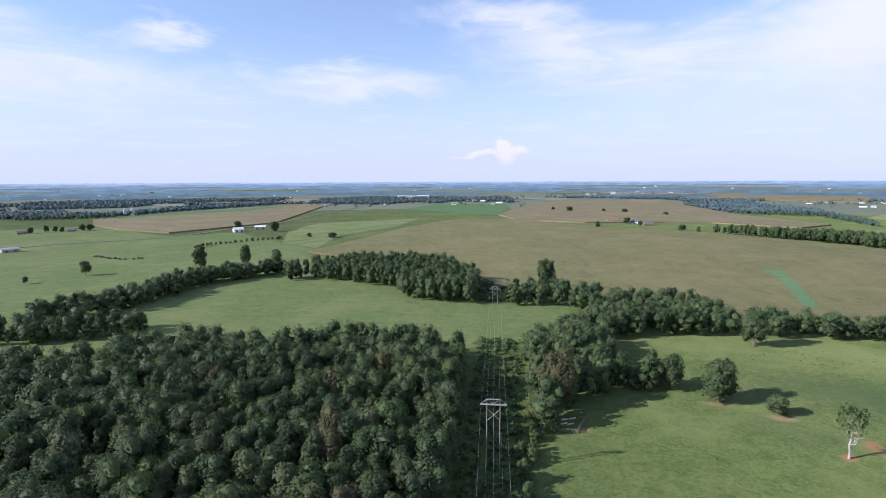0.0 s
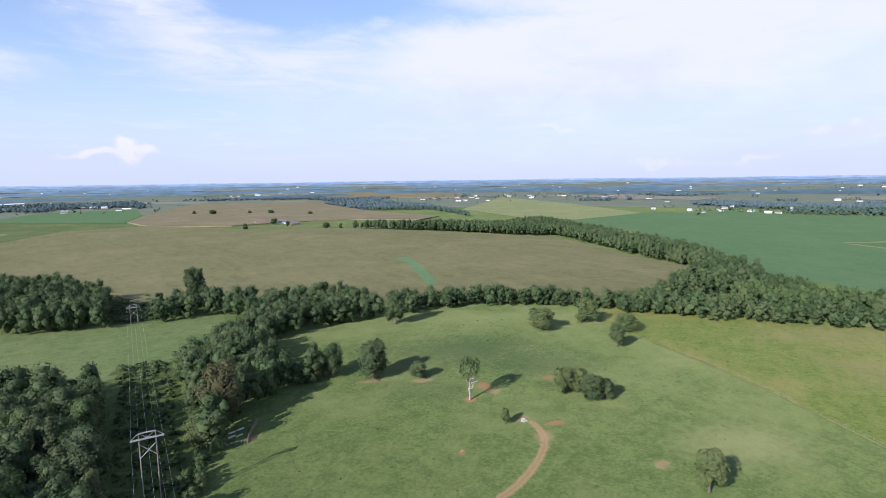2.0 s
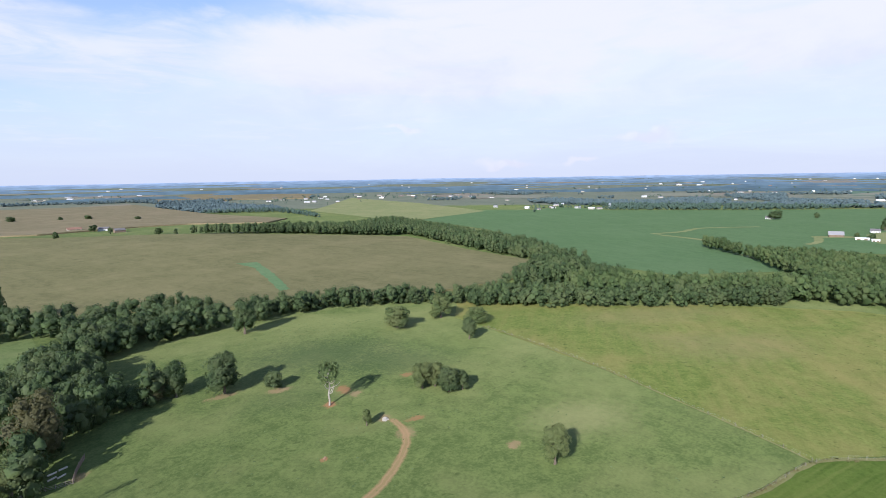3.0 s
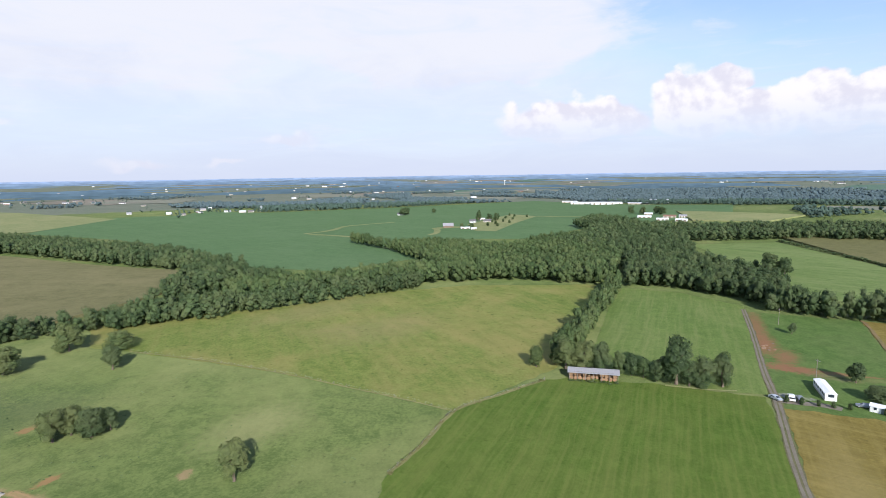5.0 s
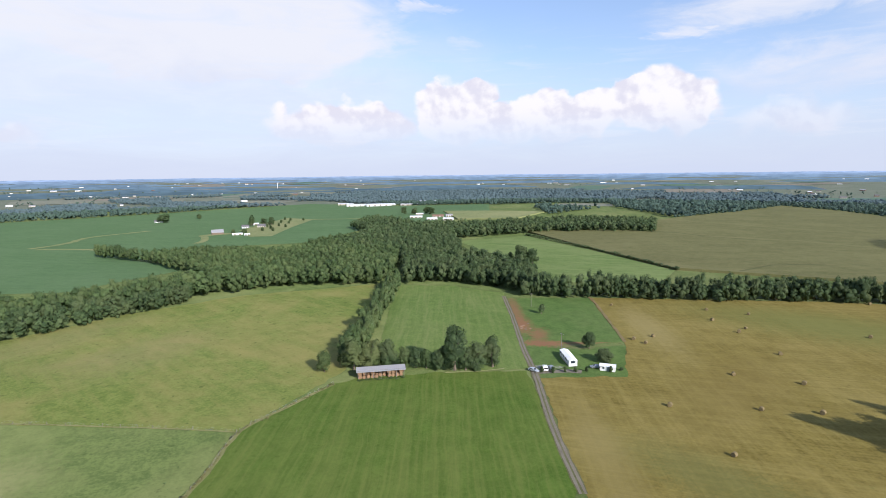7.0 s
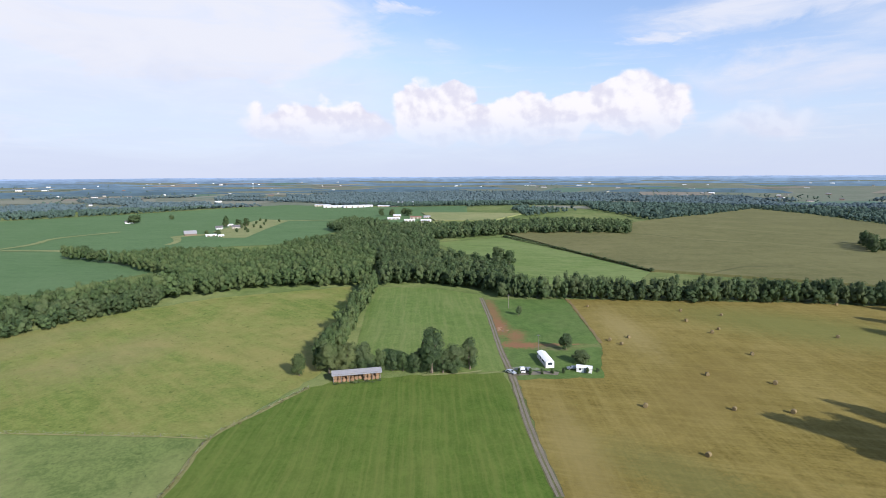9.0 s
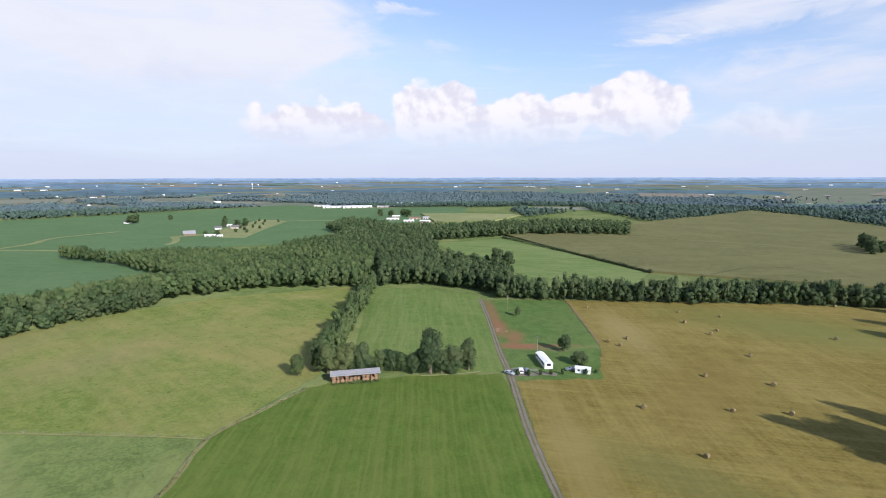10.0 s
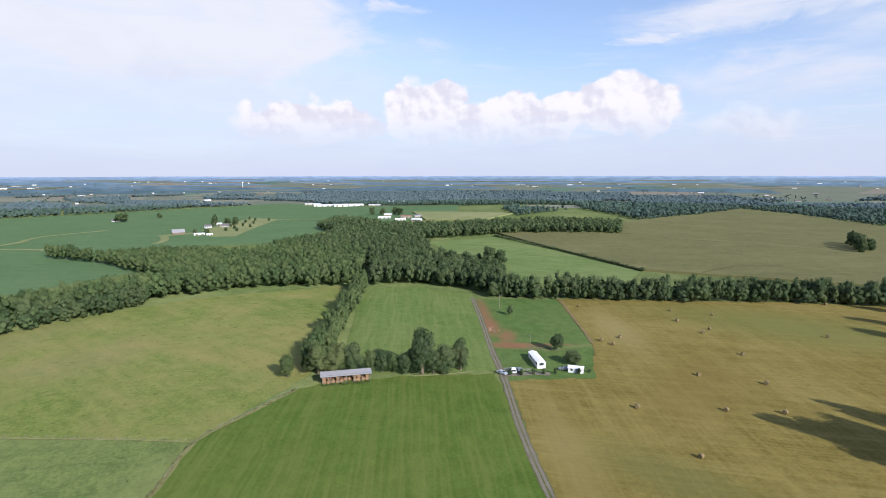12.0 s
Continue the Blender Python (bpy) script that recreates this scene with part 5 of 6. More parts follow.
def thing_at(ob, x, y, turn=0.0, lift=0.0):
    ob.matrix_basis = Matrix.Translation((x, y, on_ground(x, y) + lift)) @ Matrix.Rotation(radians(turn), 4, "Z")
    return ob


# front faces the camera: local -y points back along the view
shed_face = math.degrees(math.atan2(-shed_base[0], shed_base[1])) + 2.0
thing_at(shed, *shed_base, shed_face)


def local(base, turn, x, y):
    c, s = math.cos(radians(turn)), math.sin(radians(turn))
    return base[0] + x * c - y * s, base[1] + x * s + y * c


def hay_bale(radius=0.78, width=1.35, material=None, label="round bale of dry straw-coloured hay", group=""):
    """A round bale lying on its side, with a slack rim and rolled layers on its ends."""
    bm = bmesh.new()
    r = random.Random(3)
    n = 20
    rings = []
    for x, rad in ((-0.5, 0.55), (-0.5, 0.86), (-0.46, 0.97), (-0.2, 1.0), (0.2, 1.0), (0.46, 0.97), (0.5, 0.86), (0.5, 0.55)):
        ring = []
        for k in range(n):
            a = 2 * math.pi * k / n
            q = rad * radius * (1 + r.uniform(-0.025, 0.025))
            z = radius * 0.95 + q * math.sin(a)
            ring.append(bm.verts.new((x * width + r.uniform(-0.02, 0.02), q * math.cos(a), max(z, 0.0))))
        rings.append(ring)
    for lo, hi in zip(rings, rings[1:]):
        for k in range(n):
            bm.faces.new((lo[k], lo[(k + 1) % n], hi[(k + 1) % n], hi[k]))
    bm.faces.new(rings[0][::-1])
    bm.faces.new(rings[-1])
    return tagged(new("hay_bale", done(bm, "hay_bale", material or HAY)), label, "hay bale", group)


stacked = hay_bale(0.75, 1.3, STACK, "orange-brown bale stacked in the hay shed", "bales in the hay shed")
spots = [(x, y, z) for z in range(2) for y in (-1.5, 0.2, 1.8) for x in range(11)]
keeper = random.Random(12)
first = True
for x, y, z in spots:
    if (z == 1 and (x in (4, 5, 9) or keeper.random() < 0.15)) or (y < 0 and x in (5, 6)):
        continue
    b = stacked if first else copy_thing(stacked, Matrix.Identity(4))
    first = False
    px, py = local(shed_base, shed_face, -8.2 + x * 1.62 + keeper.uniform(-0.1, 0.1), y + keeper.uniform(-0.2, 0.2))
    b.matrix_basis = Matrix.Translation((px, py, on_ground(*shed_base) + z * 1.42)) @ Matrix.Rotation(radians(shed_face + 90 + keeper.uniform(-8, 8)), 4, "Z")


# ---------------------------------------------------------------- mobile home and yard
def mobile_home():
    L, W, E, R = 14.2, 3.5, 2.5, 0.5
    top = new("mobile_home")
    part("wall", gable_walls(L, W, E, R, WHITE), top)
    part("roof", gable_roof(L, W, E, R, TIN_WHITE, over=0.15, thick=0.1, ribs=18), top, "white ribbed metal roof")
    bm = bmesh.new()
    for s in (-1, 1):
        y0, y1 = sorted((s * (W / 2 + 0.02), s * (W / 2 + 0.06)))
        box(bm, -L / 2, L / 2, y0, y1, -0.3, 0.6)
    part("skirting", done(bm, "skirting", CREAM), top, "cream vinyl skirting")
    for s in (-1, 1):
        for x in (-5.9, -3.9, -2.0, 1.2, 3.4, 5.6):
            if s < 0 and x == -2.0:
                d = opening("door", top, x, s * W / 2, 0.62, 2.55, 0.9, s, CREAM, WHITE)
                part("handle", box_mesh("handle", STEEL, x + 0.3, x + 0.36, s * W / 2 - 0.12, s * W / 2 - 0.04, 1.5, 1.56), d)
            else:
                opening("window", top, x, s * W / 2, 1.35, 2.35, 1.1, s, PANE, WHITE)
    # the end towards the lane
    w = part("window", box_mesh("window", PANE, -L / 2 - 0.05, -L / 2, -0.9, 0.9, 1.35, 2.35), top)
    part("vent", box_mesh("vent", STEEL, -L / 2 - 0.05, -L / 2 - 0.003, -0.25, 0.25, 2.45, 2.7), top)
    step = part("steps", box_mesh("steps", POLE, -2.8, -1.2, -W / 2 - 1.3, -W / 2 - 0.08, 0.35, 0.5), top)
    part("tread", box_mesh("tread", POLE, -2.5, -1.5, -W / 2 - 1.7, -W / 2 - 1.31, 0.1, 0.22), step)
    return tagged(top, "long white single-wide mobile home with a metal roof", "mobile home")


home_near, home_far = (180.5, -121.3), (193.9, -125.6)
home_turn = math.degrees(math.atan2(home_far[1] - home_near[1], home_far[0] - home_near[0]))
home_mid = ((home_near[0] + home_far[0]) / 2, (home_near[1] + home_far[1]) / 2)
thing_at(mobile_home(), *home_mid, home_turn, 0.1)


def garden_shed():
    top = new("garden_shed")
    L, W, E, R = 6.0, 3.0, 2.1, 0.6
    part("wall", gable_walls(L, W, E, R, WHITE), top)
    part("roof", gable_roof(L, W, E, R, TIN_WHITE, over=0.25, ribs=8), top)
    opening("door", top, 0.6, -W / 2, 0.05, 2.0, 1.3, -1, CAR_GREY, WHITE)
    opening("window", top, -1.6, -W / 2, 1.0, 1.8, 0.8, -1, PANE, WHITE)
    return tagged(top, "small white garden shed with a pale metal roof", "shed")


shed_spot = (171.6, -131.8)
thing_at(garden_shed(), *shed_spot, math.degrees(math.atan2(-shed_spot[0], shed_spot[1])) - 4)


def car(paint, label, pickup=False):
    """A parked car or pickup: body with cabin, glass, four wheels, lamps."""
    L, W = (5.4, 1.9) if pickup else (4.6, 1.8)
    top = new("pickup_truck" if pickup else "car")
    bm = bmesh.new()
    if pickup:
        side = [(-L / 2, 0.45), (L / 2, 0.45), (L / 2, 0.95), (1.1, 1.08), (0.6, 1.78), (-0.8, 1.80), (-0.95, 1.10), (-L / 2, 1.08)]
    else:
        side = [(-L / 2, 0.40), (L / 2, 0.40), (L / 2, 0.80), (1.0, 0.95), (0.35, 1.42), (-1.2, 1.44), (-1.95, 1.0), (-L / 2, 0.95)]
    lo, hi = [bm.verts.new((x, -W / 2 + (0.18 if z > 1.2 else 0), z)) for x, z in side], [bm.verts.new((x, W / 2 - (0.18 if z > 1.2 else 0), z)) for x, z in side]
    bm.faces.new(lo[::-1])
    bm.faces.new(hi)
    for k in range(len(side)):
        bm.faces.new((lo[k], lo[(k + 1) % len(side)], hi[(k + 1) % len(side)], hi[k]))
    body = part("body", done(bm, "body", paint), top)
    if pickup:
        part("bed", box_mesh("bed", RUBBER, -L / 2 + 0.12, -1.08, -W / 2 + 0.14, W / 2 - 0.14, 1.082, 1.10), top)
    z0, z1 = (1.12, 1.70) if pickup else (1.0, 1.36)
    a, b = (-0.78, 0.86) if pickup else (-1.5, 0.78)
    bm = bmesh.new()
    for s in (-1, 1):
        v = [bm.verts.new((x, s * (W / 2 - (0.16 if z == z1 else 0.035)), z)) for x, z in ((a, z0), (b, z0), (b - 0.45, z1), (a + 0.3, z1))]
        bm.faces.new(v)
    part("side_window", done(bm, "side_window", PANE), body)
    f0, f1 = ((1.08, 1.10), (0.62, 1.74)) if pickup else ((0.98, 0.98), (0.39, 1.39))
    bm = bmesh.new()
    bm.faces.new([bm.verts.new(p) for p in ((f0[0] + 0.02, -0.7, f0[1] + 0.03), (f0[0] + 0.02, 0.7, f0[1] + 0.03), (f1[0] + 0.02, 0.62, f1[1] + 0.01), (f1[0] + 0.02, -0.62, f1[1] + 0.01))])
    part("windscreen", done(bm, "windscreen", PANE), body)
    for s in (-1, 1):
        part("headlight", box_mesh("headlight", STEEL, L / 2 - 0.02, L / 2 + 0.02, s * 0.65 - 0.14, s * 0.65 + 0.14, 0.62, 0.76), top)
        part("tail_light", box_mesh("tail_light", RUSTY, -L / 2 - 0.02, -L / 2 + 0.02, s * 0.7 - 0.1, s * 0.7 + 0.1, 0.66, 0.86), top)
        for x in (-L * 0.31, L * 0.31):
            t = part("tyre", rod_mesh("tyre", RUBBER, ((x, s * (W / 2 - 0.2), 0.34), (x, s * (W / 2 + 0.03), 0.34), 0.34), sides=14), top)
            part("rim", rod_mesh("rim", STEEL, ((x, s * (W / 2 + 0.03), 0.34), (x, s * (W / 2 + 0.045), 0.34), 0.19), sides=10), t)
    return tagged(top, label, "pickup" if pickup else "car", "cars parked by the mobile home")


thing_at(car(CAR_SILVER, "silver car parked on the gravel lane"), *(181.7, -103.5), 200, 0.15)
thing_at(car(CAR_WHITE, "white pickup parked on the drive", True), *(181.5, -108.7), -25, 0.3)
thing_at(car(CAR_GREY, "dark grey car parked beside the pickup"), *(181.1, -111.3), -20, 0.3)
thing_at(car(CAR_GREY, "dark car parked beside the garden shed"), *(175.1, -128.6), 60, 0.3)
ribbon("drive", [(181.5, -102.4), (179.0, -108.2), (176.9, -116.2), (173.6, -120.7)], 3.6, GRAVEL, "short gravel drive before the mobile home", "drive", lift=0.2, wobble=0.3)


# ---------------------------------------------------------------- power line
def pylon(height, arm_z, arm, label):
    """Wooden H-frame: two poles, cross arm, roof braces and crossed struts."""
    top = new("power_pylon")
    s = arm / 4
    for k in (-1, 1):
        part("pole", rod_mesh("pole", POLE, ((k * s, 0, -0.6), (k * s, 0, height), 0.17, 0.13), sides=8), top)
    part("cross_arm", box_mesh("cross_arm", ARM, -arm / 2, arm / 2, -0.30, -0.16, arm_z - 0.12, arm_z + 0.12), top, "pale cross arm")
    part("cross_arm", box_mesh("cross_arm", ARM, -arm / 2, arm / 2, 0.16, 0.30, arm_z - 0.12, arm_z + 0.12), top, "pale cross arm")
    part("ridge_brace", box_mesh("ridge_brace", ARM, -s, s, -0.12, 0.12, height - 0.22, height - 0.02), top)
    for k in (-1, 1):
        part("brace", rod_mesh("brace", ARM, ((k * arm / 2, 0.16, arm_z), (k * s, 0.16, height - 0.15), 0.07), sides=6), top)
        part("brace", rod_mesh("brace", ARM, ((k * s, 0.2, height - 0.15), (0, 0.2, arm_z + 0.1), 0.08), sides=6), top)
        part("cross_strut", rod_mesh("cross_strut", ARM, ((-k * s, 0.22 * k, arm_z - 1.3), (k * s, 0.22 * k, arm_z - 4.6), 0.085), sides=6), top)
    for k in (-1, 0, 1):
        part("insulator", rod_mesh("insulator", PANE, ((k * arm / 2.04, 0, arm_z - 0.1), (k * arm / 2.04, 0, arm_z - 1.1), 0.13, 0.09), sides=8), top)
    return tagged(top, label, "power pylon", "pylons of the power line")


# each: place, pole height, cross arm height, cross arm length
PYLONS = [((-8.0, -96.0), 20.6, 19.0, 7.2), ((13.6, 141.6), 20.6, 19.0, 7.2), ((33.2, 341.0), 11.6, 9.9, 6.8)]
for k, ((x, y), tall, arm_z, arm) in enumerate(PYLONS):
    a, b = PYLONS[max(k - 1, 0)][0], PYLONS[min(k + 1, 2)][0]
    turn = math.degrees(math.atan2(b[1] - a[1], b[0] - a[0])) - 90
    thing_at(pylon(tall, arm_z, arm, "weathered wooden H-frame power pylon with pale cross arm"), x, y, turn)
for (p, hp, zp, wp), (q, hq, zq, wq) in zip(PYLONS, PYLONS[1:]):
    d = Vector((q[0] - p[0], q[1] - p[1])).normalized()
    for off, shield in ((-1, 0), (0, 0), (1, 0), (-0.5, 1), (0.5, 1)):
        pa, pb = [], []
        for (c, h, z, w), store in (((p, hp, zp, wp), pa), ((q, hq, zq, wq), pb)):
            store += [c[0] + d.y * off * w / 2.04, c[1] - d.x * off * w / 2.04, on_ground(*c) + (h if shield else z - 1.1)]
        curve = bpy.data.curves.new("cable", "CURVE")
        curve.dimensions, curve.bevel_depth, curve.bevel_resolution = "3D", 0.008 if shield else 0.014, 1
        line = curve.splines.new("POLY")
        line.points.add(24)
        for k in range(25):
            t = k / 24
            at = Vector(pa).lerp(Vector(pb), t)
            line.points[k].co = (at.x, at.y, at.z - (2.6 if shield else 4.2) * 4 * t * (1 - t), 1)
        curve.materials.append(WIRE)
        tagged(new("power_cable", curve), "slack aluminium power cable between pylons", "cable", "cables of the power line")


# ---------------------------------------------------------------- bales on the stubble
BALES = [(102.5, -121.7), (135.1, -129.4), (121.1, -155.0), (131.2, -189.3), (111.5, -170.8), (148.2, -173.4), (158.1, -211.8), (189.3, -223.7), (192.3, -231.6), (199.9, -180.1), (192.9, -169.5), (200.0, -168.5), (211.8, -256.7), (228.4, -243.8), (210.8, -229.4), (258.8, -201.2), (230.6, -302.1), (223.8, -325.3), (201.0, -340.6), (158.9, -272.3), (278.9, -223.1)]
mould = hay_bale(group="bales on the stubble field")
turner = random.Random(31)
for k, (x, y) in enumerate(BALES):
    b = mould if k == 0 else copy_thing(mould, Matrix.Identity(4))
    b.matrix_basis = Matrix.Translation((x, y, on_ground(x, y) + 0.08)) @ Matrix.Rotation(radians(turner.uniform(100, 170)), 4, "Z") @ Matrix.Scale(turner.uniform(0.92, 1.08), 4)


# ---------------------------------------------------------------- single trees and bushes
def lone(spec, label, leaf=None, seed=0, shrub=False, name="tree", category="tree", trunk=0.030, low=0.14, point=0.1, group="", cards=1300, size=0.030):
    x, y, h, w = spec
    shape = crown_shape(300 + seed, 16 if cards > 600 else 9, int(cards * 1.5), size * 0.72, low=low, wide=0.42, point=point, buds=1.2, core=0.80)
    flat = np.percentile(np.hypot(shape[0][:, 0], shape[0][:, 1]), 99.7)
    girth = w / 2 / flat
    t = make_tree(name, shape, h, girth, leaf or LEAF_LIGHT, label, 300 + seed, trunk, group, category)
    return place_thing(t, x, y, (seed * 67) % 360)


def bush(spec, label, leaf=None, seed=0, group=""):
    return lone(spec, label, leaf, seed, name="bush", category="bush", trunk=0.02, low=0.0, point=0.05, group=group, cards=800, size=0.042)


lone((97.3, 182.9, 15.7, 16.1), "broad green tree standing over a trodden clay patch", LEAF, 1, low=0.03)
lone((85.3, 194.8, 13.7, 11.4), "rounded hedge tree at the pasture edge", LEAF, 2, low=0.02)
bush((78.1, 196.6, 7.5, 9.5), "dense brown-green bush in the hedge", LEAF_BROWN, 3)
bush((71.5, 198.1, 8.8, 9.9), "dense green bush in the hedge", LEAF, 4)
bush((111.1, 171.9, 6.8, 7.9), "low cedar bush on a bare clay patch", LEAF, 5)
lone((145.3, 128.6, 10.3, 9.5), "clustered pasture tree with a rounded crown", LONE_LEAF, 6, low=0.02, group="tree clump in the pasture")
lone((150.0, 126.1, 9.8, 9.1), "clustered pasture tree with a rounded crown", LONE_LEAF, 7, low=0.02, group="tree clump in the pasture")
lone((149.1, 119.0, 9.3, 9.1), "darker low tree of the pasture clump", LEAF, 8, low=0.02, group="tree clump in the pasture")
lone((154.2, 116.3, 7.7, 7.2), "darker low tree of the pasture clump", LEAF, 9, low=0.02, group="tree clump in the pasture")
lone((112.0, 123.6, 5.7, 3.7), "small conical cedar beside a pale stone", LONE_LEAF, 10, low=0.06, point=0.5)
lone((127.5, 65.2, 11.3, 9.0), "lone leafy tree with pale limbs in open pasture", LONE_LEAF, 11, low=0.10)
lone((197.4, 189.9, 11.4, 16.7), "wide low-crowned tree before the tree belt", LONE_LEAF, 12, low=0.04)
lone((228.4, 185.5, 13.3, 13.6), "upright green tree before the tree belt", LONE_LEAF, 13, low=0.04)
lone((232.1, 164.1, 8.9, 15.2), "low spreading tree on the pasture crest", LONE_LEAF, 14, low=0.03)
lone((205.9, 149.9, 10.4, 8.9), "thin grey-green tree on the pasture crest", LEAF, 15, low=0.10)
lone((143.3, 243.1, 17.8, 13.8), "tall tree at the edge of the belt", LEAF, 16, low=0.03)
lone((39.6, 181.8, 21.3, 17.4), "large browning tree beside the power line clearing", LEAF_BROWN, 17, low=0.05)
lone((30.4, 169.0, 11.9, 9.6), "conical green tree at the wood's corner", LONE_LEAF, 18, low=0.02, point=0.4)
lone((-305.9, 458.8, 12.2, 10.6), "lone round tree in the far pasture", LEAF, 19, cards=500, size=0.06)
lone((-328.6, 421.1, 6.3, 4.9), "small lone tree in the far pasture", LEAF, 20, cards=300, size=0.08)
lone((-178.1, 484.1, 23.1, 12.2), "tall tree in the hill hedgerow", LEAF, 21, cards=500, size=0.06)
lone((-216.8, 479.4, 22.4, 15.2), "tall tree at the foot of the hill hedgerow", LEAF, 22, cards=500, size=0.06)
lone((-144.2, 464.9, 19.8, 14.7), "tree at the end of the hill hedgerow", LEAF, 23, cards=500, size=0.06)
lone((71.0, 370.9, 24.2, 14.2), "tall tree rising above the belt", LEAF, 24, cards=700, size=0.05)
lone((213.6, -24.6, 8.8, 6.9), "small round tree casting a shadow on the meadow", LONE_LEAF, 30, low=0.06)
lone((211.4, -36.4, 12.7, 12.3), "rounded light green tree behind the hay shed", LONE_LEAF, 31, low=0.02)
lone((209.6, -43.3, 12.7, 10.4), "rounded light green tree behind the hay shed", LONE_LEAF, 32, low=0.02)
lone((208.0, -49.5, 12.4, 10.4), "dark round tree behind the hay shed", LEAF, 33, low=0.02)
lone((195.4, -74.6, 19.0, 14.6), "tall dark tree by the hay field", LEAF, 34, low=0.0, point=0.3)
lone((193.1, -83.4, 11.6, 10.5), "bushy tree in the farm grove", LEAF, 35, low=-0.06)
lone((192.7, -90.3, 13.5, 8.3), "slender tree at the end of the farm grove", LEAF, 36, low=-0.04)
lone((193.7, -78.7, 10.2, 9.1), "bushy tree in the farm grove", LEAF, 37, low=-0.06)
for k, (px, py, pt_, pw) in enumerate(((206.2, -56.5, 8.8, 7.1), (203.7, -60.7, 8.5, 7.0), (201.4, -64.5, 8.2, 7.0), (198.4, -68.4, 8.4, 6.9))):
    bush((px, py, pt_, pw), "overgrown bush in the farm grove", LEAF if k % 2 else LEAF_LIGHT, 40 + k, "bushes in the farm grove")
lone((197.1, -141.1, 8.0, 7.2), "round dark tree behind the mobile home", LEAF, 50, low=0.10)
bush((180.2, -137.0, 5.7, 9.1), "wide dark bush beside the garden shed", LEAF, 51)
lone((259.3, -153.6, 5.3, 4.5), "small thin tree in the grass lot", LEAF, 52, cards=300, size=0.07)
for k, (px, py, pt_, pw) in enumerate(((179.3, -105.8, 2.8, 2.0), (177.6, -109.9, 2.8, 2.0), (176.2, -114.6, 2.6, 1.8), (174.6, -118.4, 2.6, 1.8), (173.3, -122.9, 2.6, 1.6), (169.0, -131.3, 2.8, 1.6), (168.9, -136.4, 1.7, 2.1))):
    lone((px, py, pt_, pw), "small clipped conical shrub along the drive", LEAF, 60 + k, name="shrub", category="shrub", low=0.02, point=0.5, group="shrubs along the drive", cards=260, size=0.09)
lone((413.3, -225.4, 15.6, 14.4), "tree of a clump in the back field", LEAF, 70, low=0.02, cards=500, size=0.06)
lone((407.8, -233.4, 13.5, 12.4), "tree of a clump in the back field", LEAF, 71, low=0.02, cards=500, size=0.06)

# tall trees along the far side of the stubble field
for k, ((sx, sy), h) in enumerate((((112.2, -163.8), 24.0), ((105.8, -171.4), 21.0), ((108.5, -193.4), 23.0), ((94.7, -170.1), 22.0), ((99.0, -193.5), 20.0), ((87.6, -165.9), 20.0), ((102.5, -180.0), 23.0), ((92.0, -181.0), 21.0), ((178.0, -322.2), 20.0), ((163.7, -300.0), 22.0), ((189.4, -353.4), 20.0))):
    reach = (h * 0.93) / math.tan(radians(SUN_HEIGHT))
    lone((sx + reach * math.sin(radians(SUN_HEADING)), sy + reach * math.cos(radians(SUN_HEADING)), h, 13.0), "tall field-edge tree shading the stubble", LEAF, 80 + k, low=0.05)


def dead_tree(spec):
    """A bleached crooked trunk, bare curving limbs, and a thin crown left at the top."""
    x, y, h, w = spec
    top = new("dead_tree")
    r = random.Random(9)

    def bent(bm, points, radii):
        for (p, q), (u, v) in zip(zip(points, points[1:]), zip(radii, radii[1:])):
            rod(bm, p, q, u, v, sides=7)

    bm = bmesh.new()
    spine = [(0, 0, -0.3), (0.12, 0.05, 0.12), (-0.10, 0.15, 0.26), (0.28, 0.0, 0.40), (0.10, -0.15, 0.52), (-0.25, 0.1, 0.66), (-0.1, 0.2, 0.84)]
    spine = [Vector((a * 1.2, b * 1.2, max(c * h, -0.3))) for a, b, c in spine]
    bent(bm, spine, (0.40, 0.33, 0.30, 0.26, 0.22, 0.15, 0.06))
    trunk = part("trunk", done(bm, "trunk", DEAD), top, "bleached crooked trunk")
    for k, (start, turn, reach, rise) in enumerate(((2, 20, 0.20, 0.10), (3, 200, 0.22, 0.16), (3, 330, 0.26, 0.12), (4, 110, 0.20, 0.16), (4, 260, 0.24, 0.14), (5, 40, 0.20, 0.12), (5, 170, 0.18, 0.14), (2, 290, 0.16, 0.20))):
        bm = bmesh.new()
        a = spine[start]
        d = Vector((math.cos(radians(turn)), math.sin(radians(turn)), 0)) * reach * h
        mid = a + d * 0.6 + Vector((0, 0, rise * h * 0.25))
        end = a + d + Vector((r.uniform(-0.4, 0.4), r.uniform(-0.4, 0.4), rise * h))
        bent(bm, [a, mid, end], (0.15, 0.11, 0.05))
        for q in range(3):
            tip = mid.lerp(end, 0.3 * q) + Vector((r.uniform(-1, 1), r.uniform(-1, 1), r.uniform(0.4, 1.3))) * 0.09 * h
            bent(bm, [mid.lerp(end, 0.3 * q), tip], (0.06, 0.025))
        part("limb", done(bm, "limb", DEAD), top, "bare bleached limb")
    shape = crown_shape(77, 11, 520, 0.040, low=0.52, wide=0.42, point=0.15)
    girth = w / 2 / np.abs(shape[0][:, :2]).max()
    v, f, hull, _ = shape
    part("crown", mesh_from("crown", v * (girth, girth, h), f[hull:], LEAF_LIGHT), top, "thin green remaining crown")
    return place_thing(tagged(top, "half-dead tree with bleached trunk on bare clay", "tree"), x, y)


dead_tree((114.4, 144.6, 15.5, 8.7))


